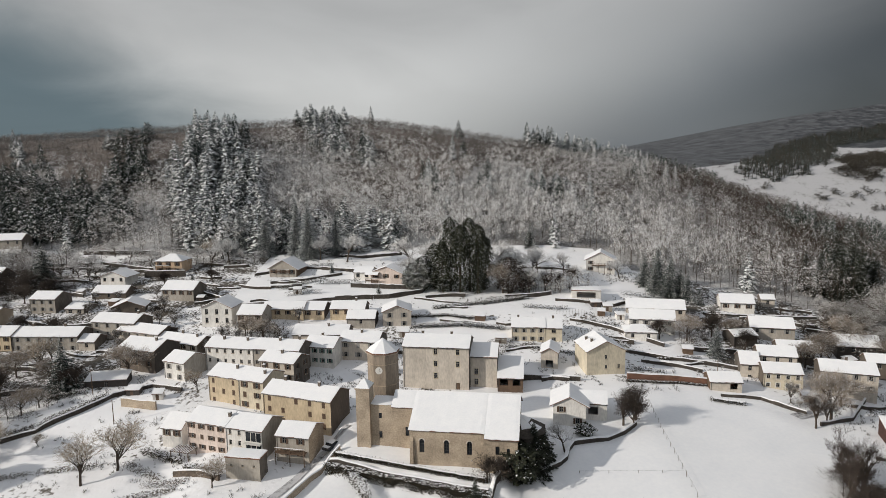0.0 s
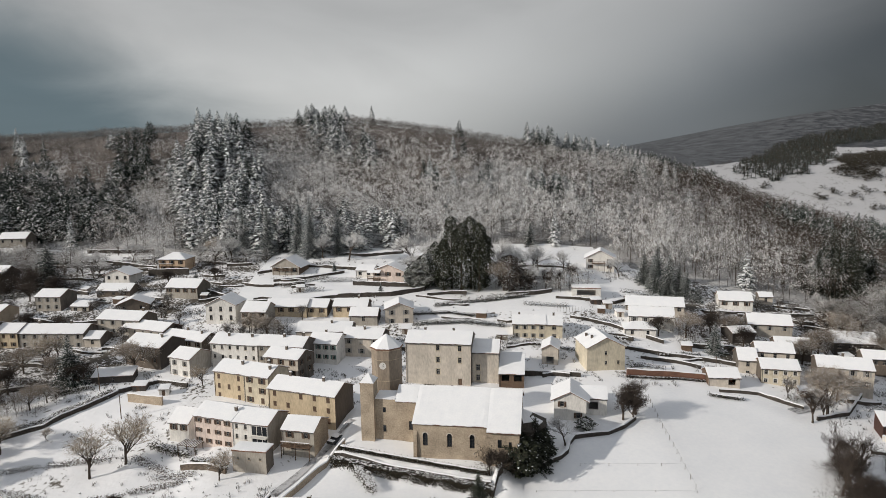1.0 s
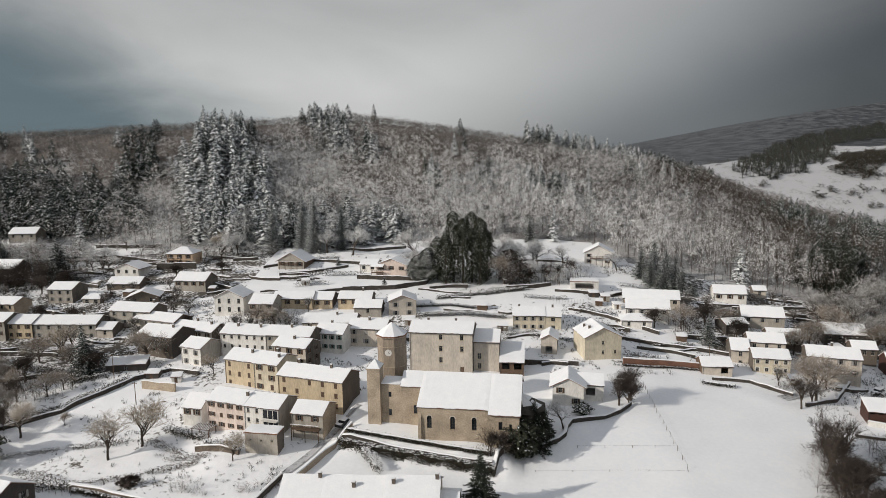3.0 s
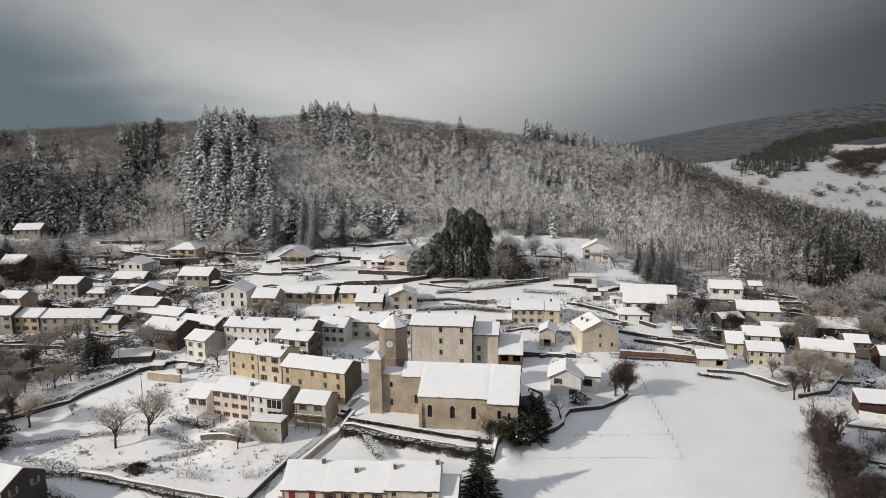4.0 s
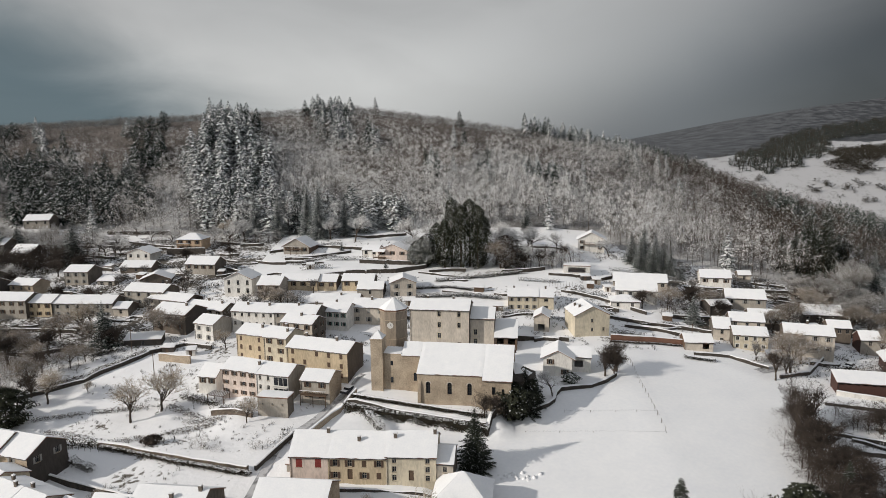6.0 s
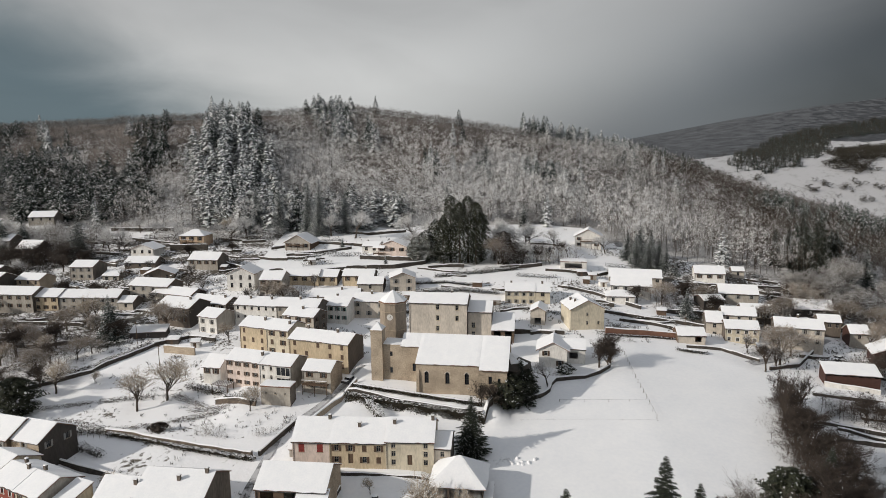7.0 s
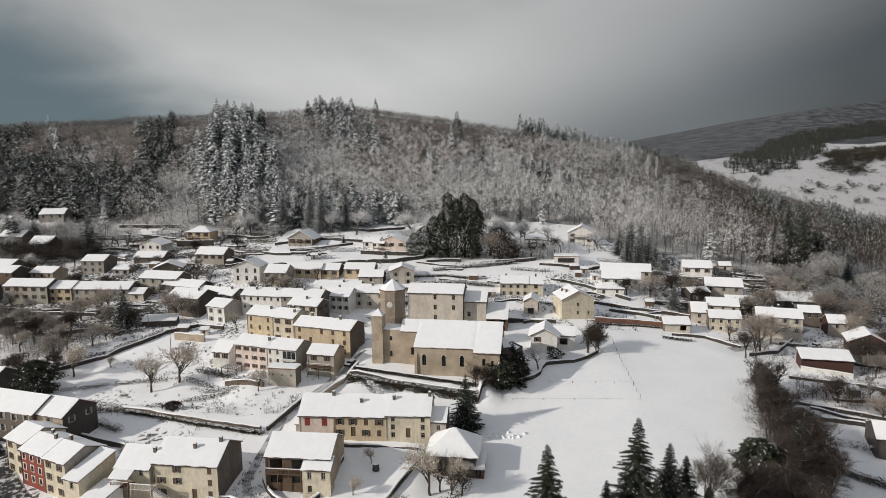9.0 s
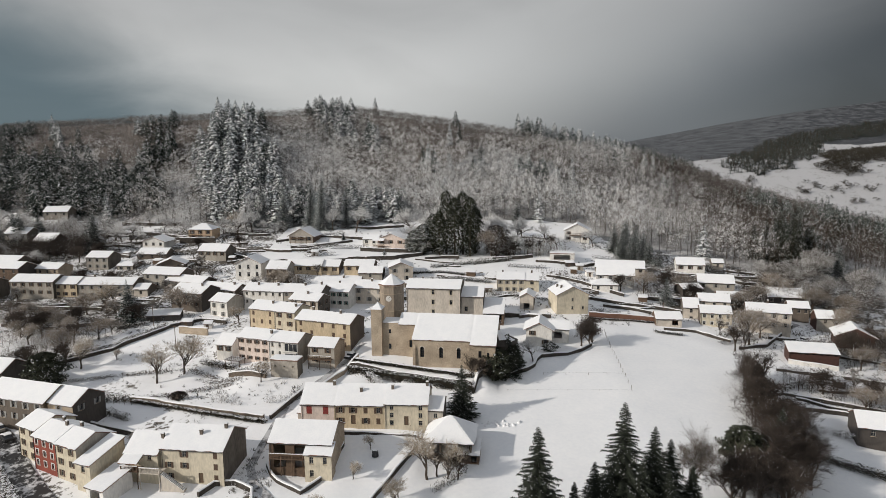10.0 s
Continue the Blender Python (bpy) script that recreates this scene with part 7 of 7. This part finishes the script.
thicket("garden_thicket", "brown leafless garden trees", [(-68, 240), (-58, 238), (-52, 236)], 3, 24, 4, 7, 7, brushy, BRUSH)
thicket("eastern_thicket", "leafless trees among the eastern houses", [(70, 234), (80, 238), (92, 238)], 4, 30, 3, 6, 8, brushy, BRUSH)
thicket("far_eastern_thicket", "brown leafless trees on the eastern edge", [(118, 232), (130, 238), (146, 240), (160, 236), (150, 226)], 7, 70, 5, 10, 9, [sparse_tree(s + 200, 0.3) for s in range(8)], EAST)
thicket("western_thicket", "frosted leafless trees above the village", [(-230, 330), (-205, 318), (-180, 312), (-160, 320)], 10, 190, 5, 11, 10, [sparse_tree(s + 80, 0.4) for s in range(8)])
thicket("meadow_thicket", "frosted leafless shrubs below the wood", [(20, 276), (36, 272), (50, 274)], 5, 70, 4, 9, 11, [sparse_tree(s + 90, 0.6) for s in range(8)])
thicket("slope_thicket", "frosted leafless shrubs on the upper slope", [(-140, 318), (-112, 312), (-90, 316), (-78, 308)], 5, 70, 3, 7, 12, [sparse_tree(s + 100, 0.6) for s in range(8)])

thicket("north_western_thicket", "dark leafless trees round the upper western houses", [(-200, 286), (-182, 284), (-166, 286), (-152, 290)], 7, 170, 5, 10, 13, brushy, BRUSH)
thicket("shed_thicket", "dark leafless trees behind the red shed", [(114, 184), (126, 184), (140, 194), (134, 202)], 5, 90, 3.5, 8, 15, brushy, BRUSH)
thicket("stream_bank_thicket", "dark leafless scrub along the stream bank", [(92, 163), (108, 156), (128, 150)], 4, 80, 2.5, 7, 16, brushy, BRUSH)
thicket("row_thicket", "dark leafless shrubs below the western row", [(-160, 222), (-140, 218), (-120, 220)], 5, 70, 2, 5.5, 14, brushy, BRUSH)


# ---- small sheds and stakes in the gardens ----
def garden_shed(x, y, turn, w, d, h, mat):
    ob = thing("garden_shed", pose(x, y, height(x, y) - 0.3, 0, 0, turn), "small garden shed under a cap of snow", "shed", "garden sheds")
    g = Geo()
    wall_face(g, (0, 0, 0), (1, 0, 0), (0, -1, 0), w, h, [(w * 0.3, 0.3, w * 0.3 + 0.8, min(h - 0.2, 2.0))], 0.1)
    g.box((0, 0.1, 0), (0.1, d, h))
    g.box((w - 0.1, 0.1, 0), (w, d, h))
    g.box((0.1, d - 0.1, 0), (w - 0.1, d, h))
    part("wall", g, mat, ob)
    g = Geo()
    g.box((w * 0.3, 0.03, 0.3), (w * 0.3 + 0.8, 0.07, min(h - 0.2, 2.0)))
    part("door", g, WOOD, ob)
    tile, snow = Geo(), []
    roof_plane(tile, snow, (-0.2, -0.3, h), (w + 0.2, -0.3, h), (w + 0.2, d + 0.2, h + 0.5), (-0.2, d + 0.2, h + 0.5), 31, 0.08, 0.25)
    put_roof("roof", tile, snow, ob)


for k, (x, y) in enumerate([(50, 250), (53, 254), (49.5, 257), (56, 247.5), (70, 226.5), (14.5, 231), (-90, 268), (-56, 272), (-122, 268), (-140, 280), (106, 231.5), (118, 225), (91, 199.5), (-15, 236), (-84, 201.5), (-75.5, 198), (45, 224), (-33.5, 141), (104, 164), (112, 160), (9, 247), (-104, 247)]):
    garden_shed(x, y, -12 + 7 * (k % 4), 2.4 + 0.5 * (k % 3), 2.2, 1.9 + 0.2 * (k % 2), (WOOD, GREY, DARKWALL, WHITE)[k % 4])


# ---- low garden walls and shrubs along the contours ----
rg = random.Random(64)
for x0, x1, y0, y1, n in ((-175, -92, 214, 318, 26), (-90, -40, 256, 312, 13), (-22, 36, 222, 300, 15), (40, 128, 212, 276, 22), (-24, 44, 204, 232, 8), (84, 132, 150, 200, 9)):
    made = 0
    for _ in range(400):
        if made >= n:
            break
        x, y, w, a = rg.uniform(x0, x1), rg.uniform(y0, y1), rg.uniform(6, 17), rg.uniform(-0.35, 0.2)
        pts = [(x + w * k / 5, y + w * k / 5 * a + 0.5 * math.sin(x + k)) for k in range(6)]
        if y > float(edge_of_wood(x)) - 6 or not all(clear_of_houses(px, py, 1.0) for px, py in pts):
            continue
        made += 1
        if made % 3:
            stone_wall(pts, rg.uniform(0.5, 1.2), "low dry-stone wall topped with snow")
        else:
            hedge(pts, rg.uniform(0.8, 1.8), rg.uniform(0.9, 1.8), "wild winter shrubs dusted with snow", 0.35, "shrubs", 30)


def stake_row(x0, y0, x1, y1, n):
    ob = thing("stake_row", pose(x0, y0, height(x0, y0)), "row of thin garden stakes in the snow", "stakes", "garden stakes")
    g = Geo()
    g.tube([(0, 0, -0.3), (0, 0, 1.5)], [0.04, 0.03], 4)
    me = g.mesh("stake", [WOOD])
    for k in range(n):
        x, y = x0 + (x1 - x0) * k / (n - 1), y0 + (y1 - y0) * k / (n - 1)
        s = part("stake", me, None, ob)
        s.location = (x - x0, y - y0, height(x, y) - height(x0, y0))


stake_row(36, 253, 46, 251, 11)
stake_row(36.5, 250.5, 46.5, 248.5, 11)
stake_row(-88, 154.5, -78, 150.8, 7)


# ---- undergrowth in the gardens ----
def undergrowth():
    rnd = random.Random(91)
    g = Geo()
    boxes = [(Matrix.Rotation(radians(-t), 2), x, y, L, W) for x, y, L, W, t in HOUSES]
    made = 0
    for _ in range(90000):
        x, y = rnd.uniform(-190, 175), rnd.uniform(96, 330)
        if made > 9500:
            break
        if y > float(edge_of_wood(x)) or (10 < x < 79 and y < 200) or (-34 < x < 12 and 112 < y < 185) or (x > 60 and y < 150) or (60 < x < 94 and 160 < y < 202) or (-78 < x < 62 and y > 252 and rnd.random() < 0.75):
            continue
        west = 0.18 if x < -90 else 0.10 if x < -40 else 0.0
        if noise.noise((x * 0.045, y * 0.06, 5)) + 0.5 * noise.noise((x * 0.2, y * 0.2, 9)) < 0.16 - west - (0.12 if x > 79 else 0):
            continue
        if any(-0.8 < (m @ Vector((x - hx, y - hy))).x < L + 0.8 and -0.8 < (m @ Vector((x - hx, y - hy))).y < W + 0.8 for m, hx, hy, L, W in boxes):
            continue
        if -96 < x < -40 and 138 < y < 184 and rnd.random() < 0.6:
            continue
        made += 1
        z, s = height(x, y), rnd.uniform(0.3, 1.1) * (1.5 if rnd.random() < 0.12 else 1)
        for _ in range(14):
            c = Vector((x + rnd.uniform(-0.5, 0.5) * s, y + rnd.uniform(-0.5, 0.5) * s, z))
            d = Vector((rnd.uniform(-0.6, 0.6), rnd.uniform(-0.6, 0.6), 1)).normalized() * s * rnd.uniform(0.5, 1.1)
            e = Vector((rnd.uniform(-1, 1), rnd.uniform(-1, 1), 0)).normalized() * rnd.uniform(0.02, 0.06)
            c.z += rnd.uniform(-0.1, 0.3) * s
            g.face([c - e, c + e, c + d], 1 if rnd.random() < 0.16 else 0)
    tagged(new("undergrowth", g.mesh("undergrowth", [HEDGE, SNOW])), "dry winter weeds and small shrubs in the snow", "undergrowth", kind="stuff")


undergrowth()


tree_from(evergreen_geo(1.9, 1.6, 63, 700, 0.03), -66.3, 154.1, "rounded brown bush above the orchard wall", "bush", mats=(BARK, BRUSH, SNOW), category="bush")
thicket("orchard_shrubs", "small bare shrubs above the orchard wall", [(-56, 151), (-50, 150)], 1.2, 9, 1.6, 3, 17, brushy, TWIG)
thicket("corner_shrubs", "small frosted shrubs at the orchard corner", [(-43, 150.5), (-38.6, 151.6)], 1.4, 10, 1.5, 3, 18, brushy, RIME)


def snow_heaps(x, y, count):
    """Lumps of snow pushed up beside the barn."""
    rnd = random.Random(8)
    ob = thing("snow_heap", pose(x, y, height(x, y)), "lumps of snow pushed up in the field", "snow")
    for _ in range(count):
        g = Geo()
        px, py, r = rnd.uniform(-5, 5), rnd.uniform(-1.2, 1.2), rnd.uniform(0.25, 0.6)
        z = height(x + px, y + py) - height(x, y)
        ring = [(px + r * math.cos(a) * rnd.uniform(0.7, 1.1), py + r * math.sin(a) * rnd.uniform(0.7, 1.1)) for a in np.linspace(0, 2 * math.pi, 8)[:-1]]
        g.solid([(a, b, z - 0.2) for a, b in ring] + [(px + (a - px) * 0.55, py + (b - py) * 0.55, z + r * 0.55) for a, b in ring], [(k, (k + 1) % 7, 7 + (k + 1) % 7, 7 + k) for k in range(7)] + [tuple(range(7, 14))])
        part("lump", g, ROOF_SNOW, ob, soft=True)


snow_heaps(12.9, 140.1, 24)
